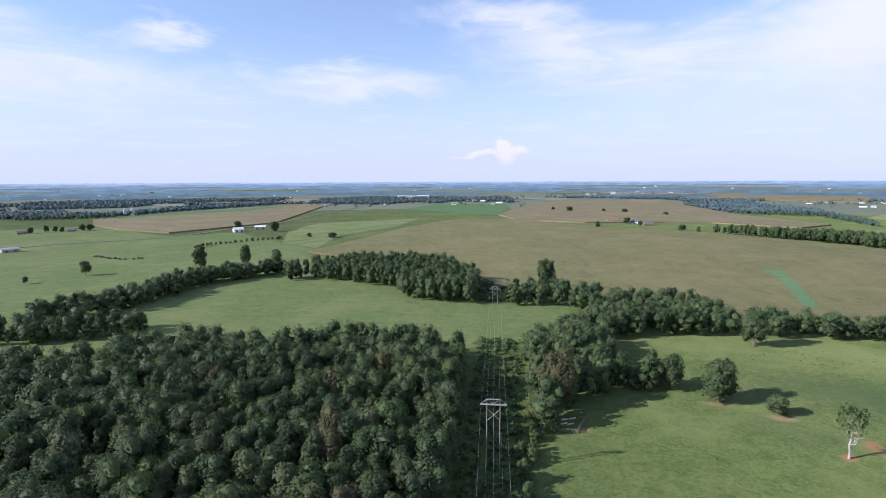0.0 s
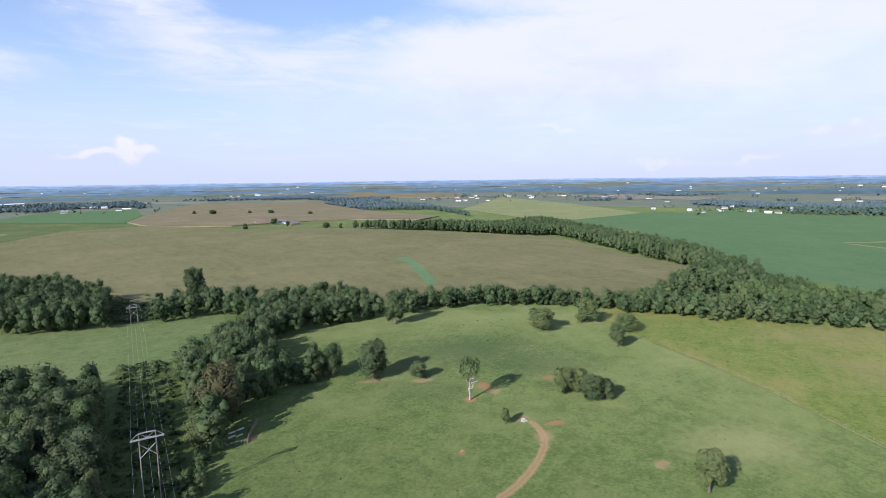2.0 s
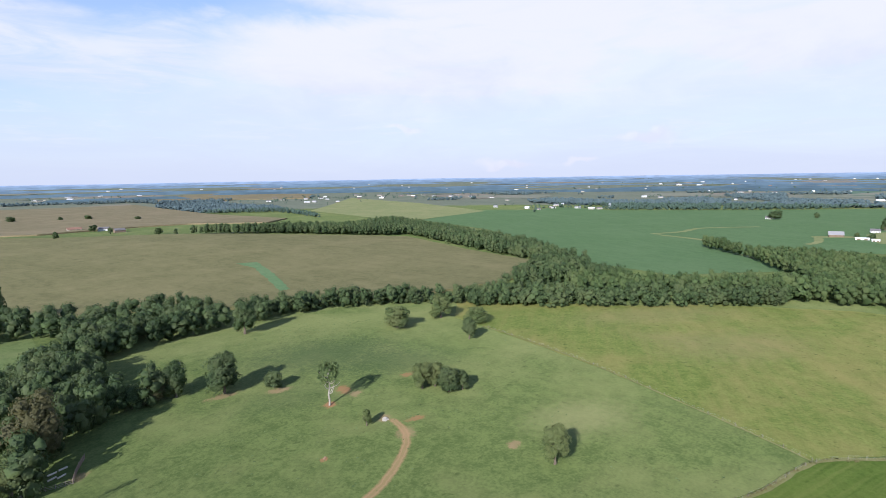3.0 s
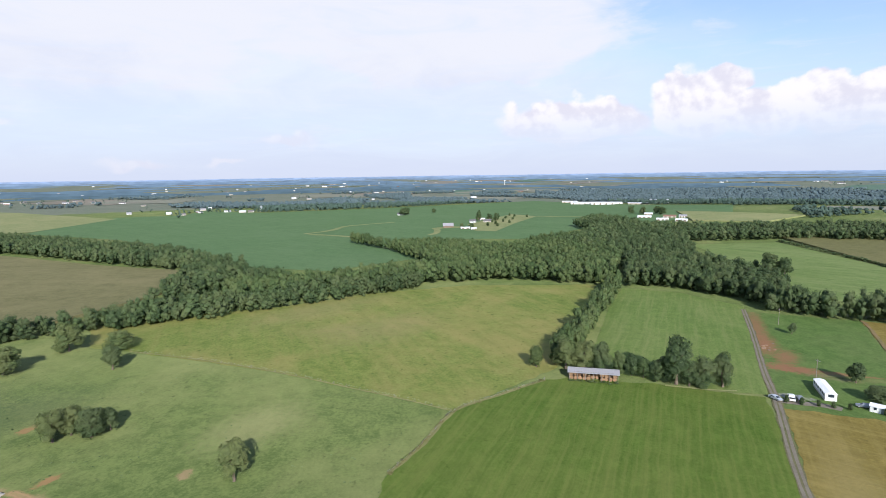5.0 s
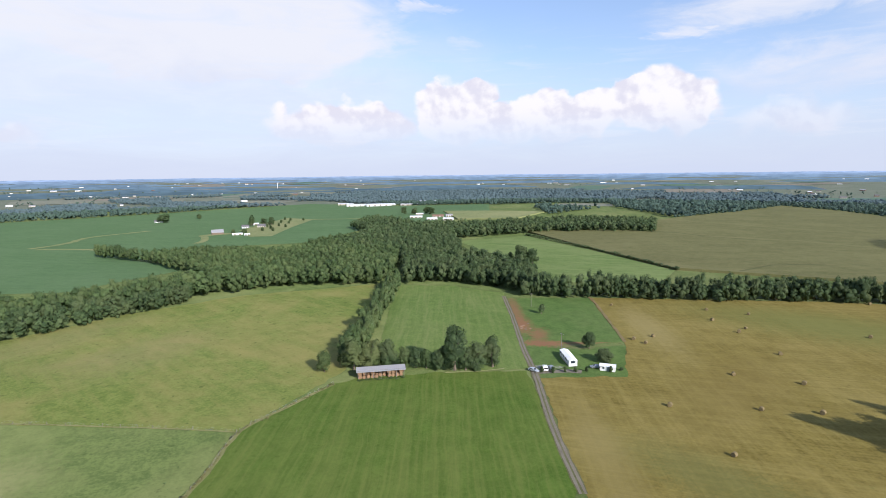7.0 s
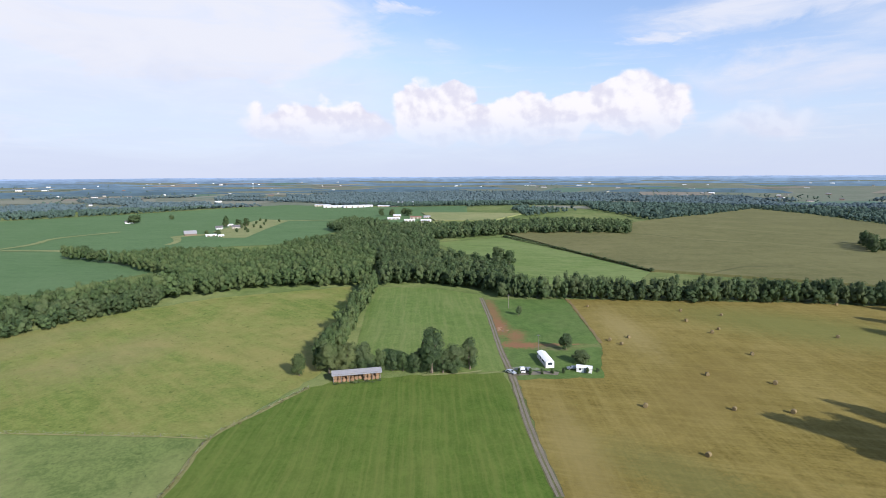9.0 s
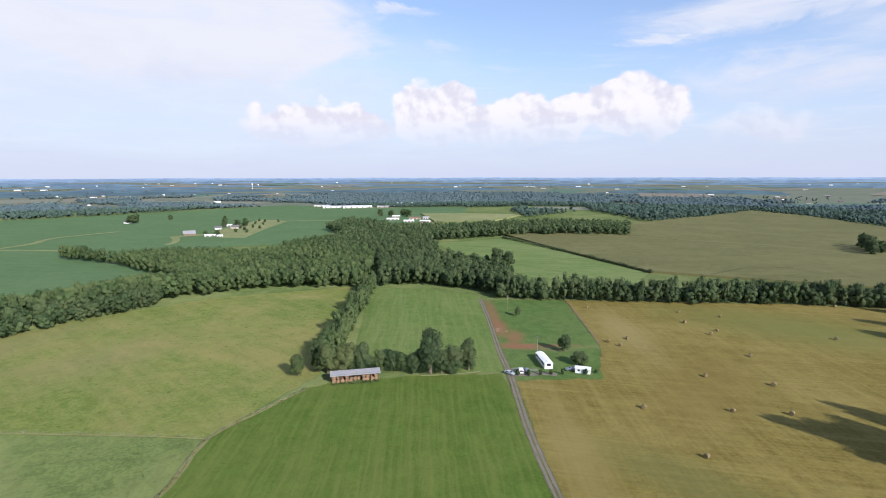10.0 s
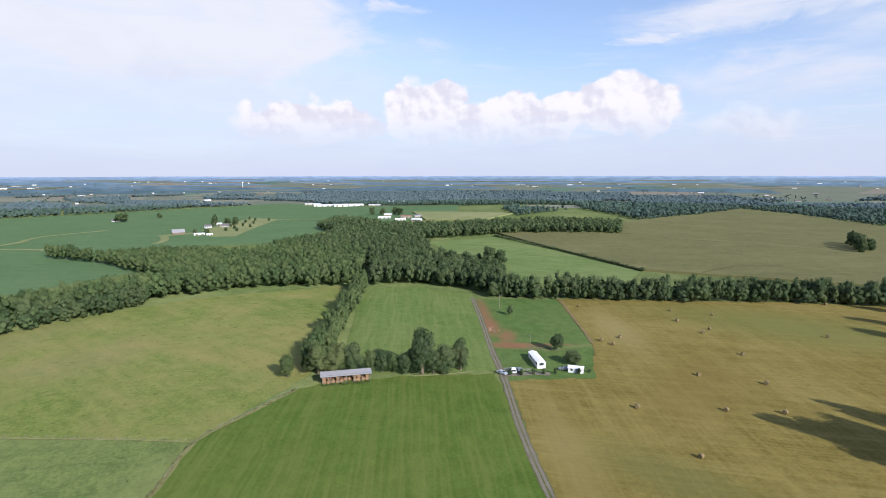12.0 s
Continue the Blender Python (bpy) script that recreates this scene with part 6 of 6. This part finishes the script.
# ---------------------------------------------------------------- stones, pen
def stone(spot, size, label, seed, material=None):
    bm = bmesh.new()
    bmesh.ops.create_icosphere(bm, subdivisions=2, radius=size)
    for v in bm.verts:
        v.co *= 1 + 0.45 * noise.noise(v.co * (1.3 / size) + Vector((seed, 0, 0)))
        v.co.z = max(v.co.z * 0.6, -0.2)
    ob = tagged(new("boulder", done(bm, "boulder", material or ROCK)), label, "boulder")
    return thing_at(ob, *spot, seed * 40)


stone((118.8, 121.9), 1.1, "pale limestone boulder by the dirt track", 1)
stone((118.0, 121.5), 0.8, "pale limestone boulder beside the cedar", 2)
stone((91.0, 119.0), 0.45, "low brown stone in the pasture", 3, CLAY_STONE)
stone((90.4, 118.6), 0.4, "low brown stone in the pasture", 4, CLAY_STONE)


def trough(spot, turn):
    """A long pale drain pipe lying in the pen."""
    bm = bmesh.new()
    n, L, ro, ri = 16, 2.3, 0.26, 0.20
    rings = [[bm.verts.new((x, math.cos(2 * math.pi * k / n) * q, ro + math.sin(2 * math.pi * k / n) * q)) for k in range(n)] for x, q in ((-L / 2, ri), (-L / 2, ro), (L / 2, ro), (L / 2, ri))]
    rings.append(rings[0])
    for lo, hi in zip(rings, rings[1:]):
        for k in range(n):
            bm.faces.new((lo[k], lo[(k + 1) % n], hi[(k + 1) % n], hi[k]))
    return thing_at(tagged(new("concrete_pipe", done(bm, "concrete_pipe", CONCRETE)), "pale concrete pipe lying in the cattle pen", "pipe", "pipes in the cattle pen"), *spot, turn)


for k, spot in enumerate(((40.2, 172.0), (43.0, 172.7), (39.3, 169.1), (41.4, 168.6))):
    trough(spot, 10 + 4 * k)


def rail_fence(line, label, posts_every=4.0, tall=1.25, rails=3, post=POLE, rail=POLE, thick=0.05):
    """Posts and rails along a line, one thing."""
    top = new("fence")
    pts = resample(line, posts_every)
    for a, b in zip(pts, pts[1:]):
        for q in range(rails):
            z = tall * (q + 0.7) / rails
            part("rail", rod_mesh("rail", rail, ((*a, on_ground(*a) + z), (*b, on_ground(*b) + z), thick), sides=5), top)
    for p in pts:
        part("post", rod_mesh("post", post, ((*p, on_ground(*p) - 0.3), (*p, on_ground(*p) + tall + 0.1), 0.10, 0.08), sides=6), top)
    return tagged(top, label, "fence")


rail_fence([(29.2, 163.9), (34.2, 164.9), (38.4, 163.2), (42.1, 162.3)], "grey post-and-rail fence of the cattle pen")
rail_fence([(42.1, 162.3), (45.1, 168.4), (48.8, 174.1)], "weathered brown cattle chute of posts and boards", 2.0, 1.6, 5, POLE, BROWN, 0.09)


def wire_fence(line, label, seed):
    """Wooden posts with thin wires; weeds grow along it."""
    top = new("fence")
    pts = resample(line, 6.0)
    for p in pts:
        part("post", rod_mesh("post", POLE, ((*p, on_ground(*p) - 0.3), (*p, on_ground(*p) + 1.25, ), 0.065, 0.055), sides=6), top)
    for z in (0.5, 0.85, 1.2):
        bm = bmesh.new()
        for a, b in zip(pts, pts[1:]):
            rod(bm, (*a, on_ground(*a) + z), (*b, on_ground(*b) + z), 0.004, sides=3)
        part("wire", done(bm, "wire", WIRE), top)
    return tagged(top, label, "fence")


wire_fence(FENCE_ONE, "old wire fence on wooden posts across the pasture", 1)
wire_fence(FENCE_TWO, "old wire fence on wooden posts along the hay field", 2)
ribbon("fence_strip", FENCE_TWO, 1.5, DRY, "strip of dry uncut grass along the fence", "grass", lift=0.18, wobble=0.8, step=3)
ribbon("fence_strip", FENCE_ONE, 0.8, DRY, "strip of dry uncut grass along the fence", "grass", lift=0.18, wobble=0.9, step=3)


TUFT_SHAPES = [crown_shape(160 + k, 2, 18, 0.20, low=-0.1, wide=0.6, core=0.7) for k in range(2)]


WEED_SHAPES = [crown_shape(170 + k, 1, 6, 0.34, low=-0.1, wide=0.6, core=0.7) for k in range(2)]


def tufts(name, xs, ys, height, girth, leaf, label, seed):
    return stand(name, np.asarray(xs), np.asarray(ys), TUFT_SHAPES, height, girth, leaf, label, seed, vary=0.5)


def fringe(line, spread, spacing, height, leaf, label, seed):
    x, y = along(line, spacing, spread, seed, 1)
    return tufts("weeds", x, y, height, height * 1.4, leaf, label, seed)


LEAF_DRY = leaves("dry_weed_leaves", (0.12, 0.12, 0.045), (0.20, 0.19, 0.08), (0.17, 0.14, 0.06))
fringe(FENCE_TWO, 1.2, 1.3, 0.8, LEAF_DRY, "dry weeds along the fence", 41)
fringe([local(shed_base, shed_face, q, -3.9) for q in (-9, -4, 0, 4, 9)], 0.8, 0.8, 1.0, LEAF_LIGHT, "tall weeds before the hay shed", 40)
fringe(FENCE_ONE, 1.0, 2.6, 0.5, LEAF_DRY, "dry weeds along the fence", 42)
fringe([(x + 0.8, y - 2.4) for x, y in LANE], 1.0, 1.6, 0.35, LEAF_DRY, "uncut grass along the lane", 43)


def pasture_weeds():
    """Scattered thistle clumps over the pasture."""
    r = np.random.RandomState(77)
    x, y = r.uniform(20, 235, 9000), r.uniform(-10, 235, 9000)
    keep = ~inside(OLIVE_MEADOW, x, y) & ~inside(GREEN_FIELD, x, y) & ~inside(WOOD_CORRIDOR, x, y) & (np.hypot(x, y) > 95)
    dense = np.array([noise.noise((float(a) * 0.02, float(b) * 0.02, 7.0)) + 0.6 * noise.noise((float(a) * 0.09, float(b) * 0.09, 2.0)) for a, b in zip(x, y)])
    keep &= dense > r.uniform(-0.25, 0.35, len(x))
    keep &= (x - 60) * 0.5 + 170 > y * 0.7
    stand("weeds", x[keep], y[keep], WEED_SHAPES, 0.34, 0.8, LEAF, "scattered dark thistle clumps in the pasture", 44, vary=0.6)


pasture_weeds()


def corridor_scrub():
    """Low scrub under the power line."""
    line = [(6, 92), (9, 115), (13, 144), (18, 185), (23, 225), (27, 262)]
    x, y = along(line, 3.4, 3.6, 45, 5)
    stand("scrub", x, y, TUFT_SHAPES, 1.8, 3.0, LEAF_LIGHT, "dark brambles and saplings under the power line", 46, vary=0.55)
    x, y = along([(15, 100), (20, 130), (25, 152), (29, 160)], 2.8, 2.6, 49, 2)
    stand("scrub", x, y, WOOD_SHAPES, 3.6, 4.6, LEAF_LIGHT, "leafy bushes along the edge of the clearing", 50, vary=0.5)
    x, y = along([(34, 350), (40, 375), (46, 415)], 3.4, 5.0, 47, 7)
    stand("scrub", x, y, TUFT_SHAPES, 2.2, 4.0, LEAF, "low scrub in the power line clearing", 48, vary=0.5)


corridor_scrub()
field("scrub_strip", [(-6, 60), (18, 60), (28, 160), (38, 262), (18, 266), (4, 200)], SCRUB, "rough scrub ground under the power line", "scrub", lift=0.07, step=3, ragged=4.0)
field("scrub_strip", [(18, 346), (50, 346), (62, 410), (26, 410)], SCRUB, "rough scrub ground under the power line", "scrub", lift=0.07, step=3, ragged=4.0)


# ---------------------------------------------------------------- farmsteads and far buildings
def at_view(ob, spot, turn):
    """Stand a building with its long side turned by that many degrees from square to the path."""
    return thing_at(ob, *spot, math.degrees(math.atan2(-spot[0], spot[1])) + turn)


def silo(spot, radius, tall, label):
    top = new("grain_silo")
    part("body", rod_mesh("body", STEEL, ((0, 0, -0.3), (0, 0, tall), radius), sides=20), top)
    part("roof", rod_mesh("roof", STEEL, ((0, 0, tall), (0, 0, tall + radius * 0.6), radius * 1.03, 0.25), sides=20), top)
    for k in range(int(tall / 2.5)):
        part("hoop", rod_mesh("hoop", STEEL, ((0, 0, 1.2 + 2.5 * k), (0, 0, 1.35 + 2.5 * k), radius * 1.015), sides=20), top)
    return thing_at(tagged(top, label, "silo"), *spot)


silo((-743.2, 1271.9), 4.2, 15, "tall pale metal grain silo beside a field")
silo((-725.5, 1271.0), 4.2, 15, "tall pale metal grain silo beside a field")
silo((1224.7, 476.4), 3.0, 12, "pale farm silo beyond the soybean field")
# farm on the hill
at_view(barn("barn", 15, 10, 4.5, 3.0, WHITE, TIN_WHITE, "white gabled barn beside the farm road"), (-321.5, 850.8), 15)
at_view(barn("barn", 18, 9, 4.0, 2.2, CREAM, TIN_WHITE, "long pale barn beside the farm road"), (-303.0, 899.3), -8)
at_view(house("house", 12, 8, 3.0, 2.2, BRICK, SHINGLE, "red brick farmhouse in the far pasture"), (-645.9, 829.0), 10)
at_view(house("house", 11, 8, 3.0, 2.2, CREAM, SHINGLE, "cream farmhouse among trees"), (-597.6, 872.8), -12)
at_view(barn("barn", 17, 9, 3.6, 1.8, TIN, TIN, "grey metal barn in the far pasture"), (-494.0, 614.8), 12)
for k, (px, py, h, w) in enumerate(((-637.5, 837.4, 9.7, 12.2), (-626.7, 855.1, 11.6, 10.7), (-618.8, 864.1, 9.0, 9.0), (-607.6, 863.6, 8.1, 9.0), (-588.3, 882.1, 11.1, 12.9), (-580.6, 891.8, 10.3, 13.0), (-348.4, 922.9, 12.5, 14.4), (-266.8, 857.7, 16.1, 19.7), (-190.2, 767.9, 6.5, 8.0), (-155.3, 758.1, 7.2, 15.9))):
    lone((px, py, h, w), "farmyard tree on the far hill", LEAF, 110 + k, cards=220, size=0.10, group="farmyard trees", low=0.05)
# farmstead in the corn
at_view(barn("barn", 20, 11, 3.4, 3.0, CREAM, BRICK, "cream barn with a brown roof in the corn"), (318.7, 1019.6), 8)
at_view(house("house", 16, 10, 3.4, 3.0, WHITE, SHINGLE, "white farmhouse of the farmstead in the corn"), (346.1, 974.2), -10)
at_view(barn("barn", 15, 10, 3.6, 2.8, BROWN, SHINGLE, "brown barn of the farmstead in the corn"), (345.3, 912.6), 15)
for k, (px, py, h, w) in enumerate(((247.1, 864.8, 11.0, 9.2), (329.0, 969.6, 10.5, 14.7), (325.0, 892.3, 9.8, 7.8), (349.0, 789.6, 9.0, 14.4), (359.6, 761.7, 7.9, 7.0), (288.7, 1427.0, 8.7, 11.6), (319.2, 1372.6, 11.3, 19.8), (396.0, 1338.6, 8.5, 11.4), (436.5, 1304.9, 9.9, 16.9), (492.5, 1201.3, 8.1, 13.4))):
    lone((px, py, h, w), "farm tree among the corn fields", LEAF, 130 + k, cards=200, size=0.11, group="trees among the corn", low=0.03)
# farmstead on the soybean plain
at_view(barn("barn", 15, 10, 3.2, 3.6, BROWN, TIN, "large tan barn with a steep grey roof"), (799.0, 32.0), 5)
at_view(house("house", 12, 8, 2.8, 2.6, CREAM, SHINGLE, "cream farmhouse on a mown lawn", chimney=True), (872.0, -29.0), -10)
at_view(barn("barn", 13, 5, 2.0, 1.0, WHITE, TIN_WHITE, "low white shed on a farm lawn"), (776.0, 6.5), 3)
at_view(barn("barn", 7, 5, 2.0, 1.0, WHITE, TIN_WHITE, "small white shed on a farm lawn"), (764.0, -5.5), 6)
at_view(house("house", 10, 8, 2.8, 2.4, WHITE, SHINGLE, "white farmhouse among dark yard trees"), (872.0, -5.0), 8)
at_view(barn("shed", 8, 6, 2.4, 1.4, WHITE, TIN_WHITE, "small white shed behind the yard trees", doors=1), (915.0, -22.0), -6)
for k, (px, py, h, w) in enumerate(((903.2, -15.1, 17.0, 12.0), (884.0, -33.0, 13.0, 13.0), (900.0, -45.0, 13.0, 13.0), (782.0, -2.0, 8.0, 9.0), (802.0, 12.0, 6.0, 6.0), (1053.5, 126.3, 14.7, 27.2), (1115.9, 72.3, 9.0, 11.2))):
    lone((px, py, h, w), "farmyard tree on the soybean plain", LEAF, 150 + k, cards=220, size=0.10, group="trees of the plain farm", low=0.03)
for k, (px, py) in enumerate(((810, -27), (801, -41), (931, -62), (906, -72), (990, -73), (870, -54), (835, -40), (964, -80), (867, -36), (949, -100), (850, -62))):
    lone((px, py, 5.5, 5.5), "small orchard tree on the farm lawn", LEAF, 210 + k, cards=120, size=0.12, group="orchard on the farm lawn", low=0.02)
field("farmyard", [(779, 54), (792, 56), (812, 30), (806, 8), (790, 12)], PALE, "bare pale farmyard before the barn", "yard", lift=0.35, step=6, ragged=2.0)
at_view(house("house", 14, 8, 3.0, 2.4, WHITE, SHINGLE, "white house beside a tree clump on the plain"), (1056.6, 133.6), 4)
# white sheds beside the creek wood
for k, (spot, l, w, e) in enumerate((((855.6, -272.4), 22, 9, 3.4), ((807.5, -282.8), 18, 9, 3.6), ((840.9, -305.4), 20, 10, 4.2), ((786.5, -302.6), 17, 9, 3.8), ((833.0, -322.3), 12, 8, 4.6), ((895.7, -291.4), 14, 8, 4.0))):
    at_view(barn("barn", l * 0.9, w * 0.9, e * 0.62, 1.6, (WHITE, WHITE, CREAM, WHITE, WHITE, CREAM)[k], (TIN_WHITE, TIN_WHITE, BRICK, TIN_WHITE, TIN, TIN_WHITE)[k], ("long white farm shed with a pale roof beside the creek wood", "white farm shed with a pale roof beside the creek wood", "cream farm shed with a red roof beside the creek wood", "white farm shed with a pale roof beside the creek wood", "small white farm shed with a tin roof", "cream farm shed behind the white ones")[k], doors=3), spot, (-6, 8, 4, -12, 10, 3)[k])
# long warehouse
at_view(barn("warehouse", 120, 40, 3.6, 1.6, WHITE, TIN_WHITE, "long low white warehouse on the plain", doors=9), (1340.0, -310.0), 2)
at_view(barn("warehouse", 54, 30, 5.2, 1.2, WHITE, TIN_WHITE, "tall middle block of the white warehouse", doors=4), (1306.0, -318.0), 4)
at_view(barn("warehouse", 40, 26, 4.0, 1.0, CREAM, TIN_WHITE, "low cream end block of the warehouse", doors=3), (1418.0, -262.0), -3)
for spot in ((1300.0, -428.0), (1259.0, -452.0), (1290.0, -436.0)):
    silo(spot, 3.0, 10, "pale metal silo beside the warehouse")
at_view(barn("warehouse", 48, 30, 3.0, 1.2, CREAM, TIN_WHITE, "white warehouse wing on the plain", doors=4), (1283.0, -395.1), 2)


def village(centre_t, count, spread, seed):
    """White and cream houses far away."""
    r = random.Random(seed)
    for k in range(count):
        x, y = centre_t[0] + r.gauss(0, spread), centre_t[1] + r.gauss(0, spread)
        wall = r.choice((WHITE, WHITE, CREAM, CREAM, CREAM, BRICK))
        grow = 1 + max(0.0, math.hypot(x, y) - 1500) / 1500
        h = house("house", grow * r.uniform(8, 14), r.uniform(7, 9), r.uniform(2.4, 3.4), r.uniform(1.8, 2.8), wall, r.choice((TIN_WHITE, SHINGLE, SHINGLE, TIN)), "far pale house among trees", windows=3)
        at_view(h, (x, y), r.uniform(-30, 30))
    q = np.random.RandomState(seed)
    d = np.array([centre_t[0] + q.normal(0, spread * 1.1, count * 5), centre_t[1] + q.normal(0, spread * 1.1, count * 5)])
    # village trees share the haze-tinted leaf colour
    stand("village_trees", d[0], d[1], FAR_SHAPES, 8.5, 10.0, HAZED_LEAF, "shade trees among the far houses, haze put in their leaf colour", seed, vary=0.4)


for k, (spot, count, spread) in enumerate(VILLAGES):
    village(spot, count, spread, 500 + k)


def water_tower(spot, tall):
    top = new("water_tower")
    part("shaft", rod_mesh("shaft", WHITE, ((0, 0, -1), (0, 0, tall), 1.3, 1.0), sides=12), top)
    bm = bmesh.new()
    bmesh.ops.create_uvsphere(bm, u_segments=16, v_segments=10, radius=4.2)
    for v in bm.verts:
        v.co.z = v.co.z * 0.7 + tall + 3
    part("tank", done(bm, "tank", WHITE), top)
    return thing_at(tagged(top, "pale water tower over the far plain", "water tower"), *spot)


water_tower((2716.2, -181.5), 24)
for k, (px, py, h, w) in enumerate(((938.5, -276.0, 13.0, 13.0), (920.4, -290.3, 12.0, 13.0), (908.4, -309.8, 13.0, 15.0), (892.3, -313.4, 12.0, 13.0))):
    lone((px, py, h, w), "dark tree behind the white farm sheds", LEAF, 170 + k, cards=220, size=0.10, group="trees by the white sheds", low=0.03)


# ---------------------------------------------------------------- rubble by the lane, trees in the back field
heap = random.Random(61)
for k in range(14):
    px, py = (238.6, -130.1)
    stone((px + heap.gauss(0, 2.6), py + heap.gauss(0, 2.2)), heap.uniform(0.35, 0.8), "broken clay-stained rubble stone beside the lane", 20 + k, (CLAY_STONE, BROWN)[k % 3 == 0])
for k, spec in enumerate(((417.5, -225.1, 12.1, 11.0), (411.1, -232.3, 11.0, 9.9), (431.1, -224.3, 7.8, 6.7))):
    lone(spec, "tree of the clump in the back hay field", LEAF, 180 + k, cards=500, size=0.06, group="tree clump in the back field", low=0.03)
for k, spec in enumerate(((318.0, -590.0, 15.0, 13.0), (327.0, -603.0, 17.0, 14.0), (336.0, -617.0, 16.0, 13.0), (346.0, -628.0, 18.0, 15.0), (357.0, -642.0, 15.0, 13.0), (322.0, -612.0, 14.0, 13.0))):
    lone(spec, "tree of the dark clump inside the corn", LEAF, 190 + k, cards=320, size=0.07, group="tree clump in the corn", low=0.02)


def far_buildings():
    """Pale sheds and houses strung along the far tree lines, some with a row of their own."""
    r = random.Random(71)
    for radius, count in ((1750, 10), (2310, 14), (2540, 18), (2780, 20), (3030, 24), (3330, 22), (3630, 18)):
        for k in range(count):
            a = radians(r.uniform(-44, 156))
            spot = (math.sin(a) * radius, math.cos(a) * radius)
            if any(inside(f, np.array([spot[0]]), np.array([spot[1]]))[0] for f in KNOWN_FIELDS):
                continue
            l = r.choice((7, 8, 9, 12, 12, 18))
            b = barn("barn", l, r.uniform(7, 9), r.uniform(2.4, 3.4), r.uniform(1.2, 2.2), r.choice((WHITE, CREAM, CREAM)), r.choice((TIN_WHITE, TIN_WHITE, TIN, SHINGLE)), "pale farm building on the far plain", doors=0)
            at_view(b, spot, r.uniform(-25, 25))


far_buildings()


def utility_pole(spot, tall):
    top = new("utility_pole")
    part("pole", rod_mesh("pole", POLE, ((0, 0, -0.5), (0, 0, tall), 0.15, 0.10), sides=8), top)
    part("cross_arm", box_mesh("cross_arm", ARM, -1.1, 1.1, -0.16, -0.10, tall - 0.7, tall - 0.55), top)
    for x in (-0.95, 0.0, 0.95):
        part("insulator", rod_mesh("insulator", PANE, ((x, -0.13, tall - 0.55), (x, -0.13, tall - 0.35), 0.05), sides=6), top)
    return thing_at(tagged(top, "wooden utility pole beside the mobile home lot", "utility pole"), *spot, 20)


utility_pole((200.8, -128.9), 8.0)
utility_pole((275.8, -156.3), 8.5)
for k, (spot, l) in enumerate((((-161.4, 2220.0), 46), ((-129.1, 2206.0), 34), ((-82.4, 2229.2), 52), ((-174.2, 1882.9), 22), ((113.7, 1927.6), 20), ((140.8, 1914.2), 16))):
    at_view(barn("barn", l, 16, 8.0 if k < 3 else 4.0, 2.5, WHITE, TIN_WHITE, "large white building at the edge of town", doors=3), spot, (3, -8, 5, 0, 6, -4)[k])
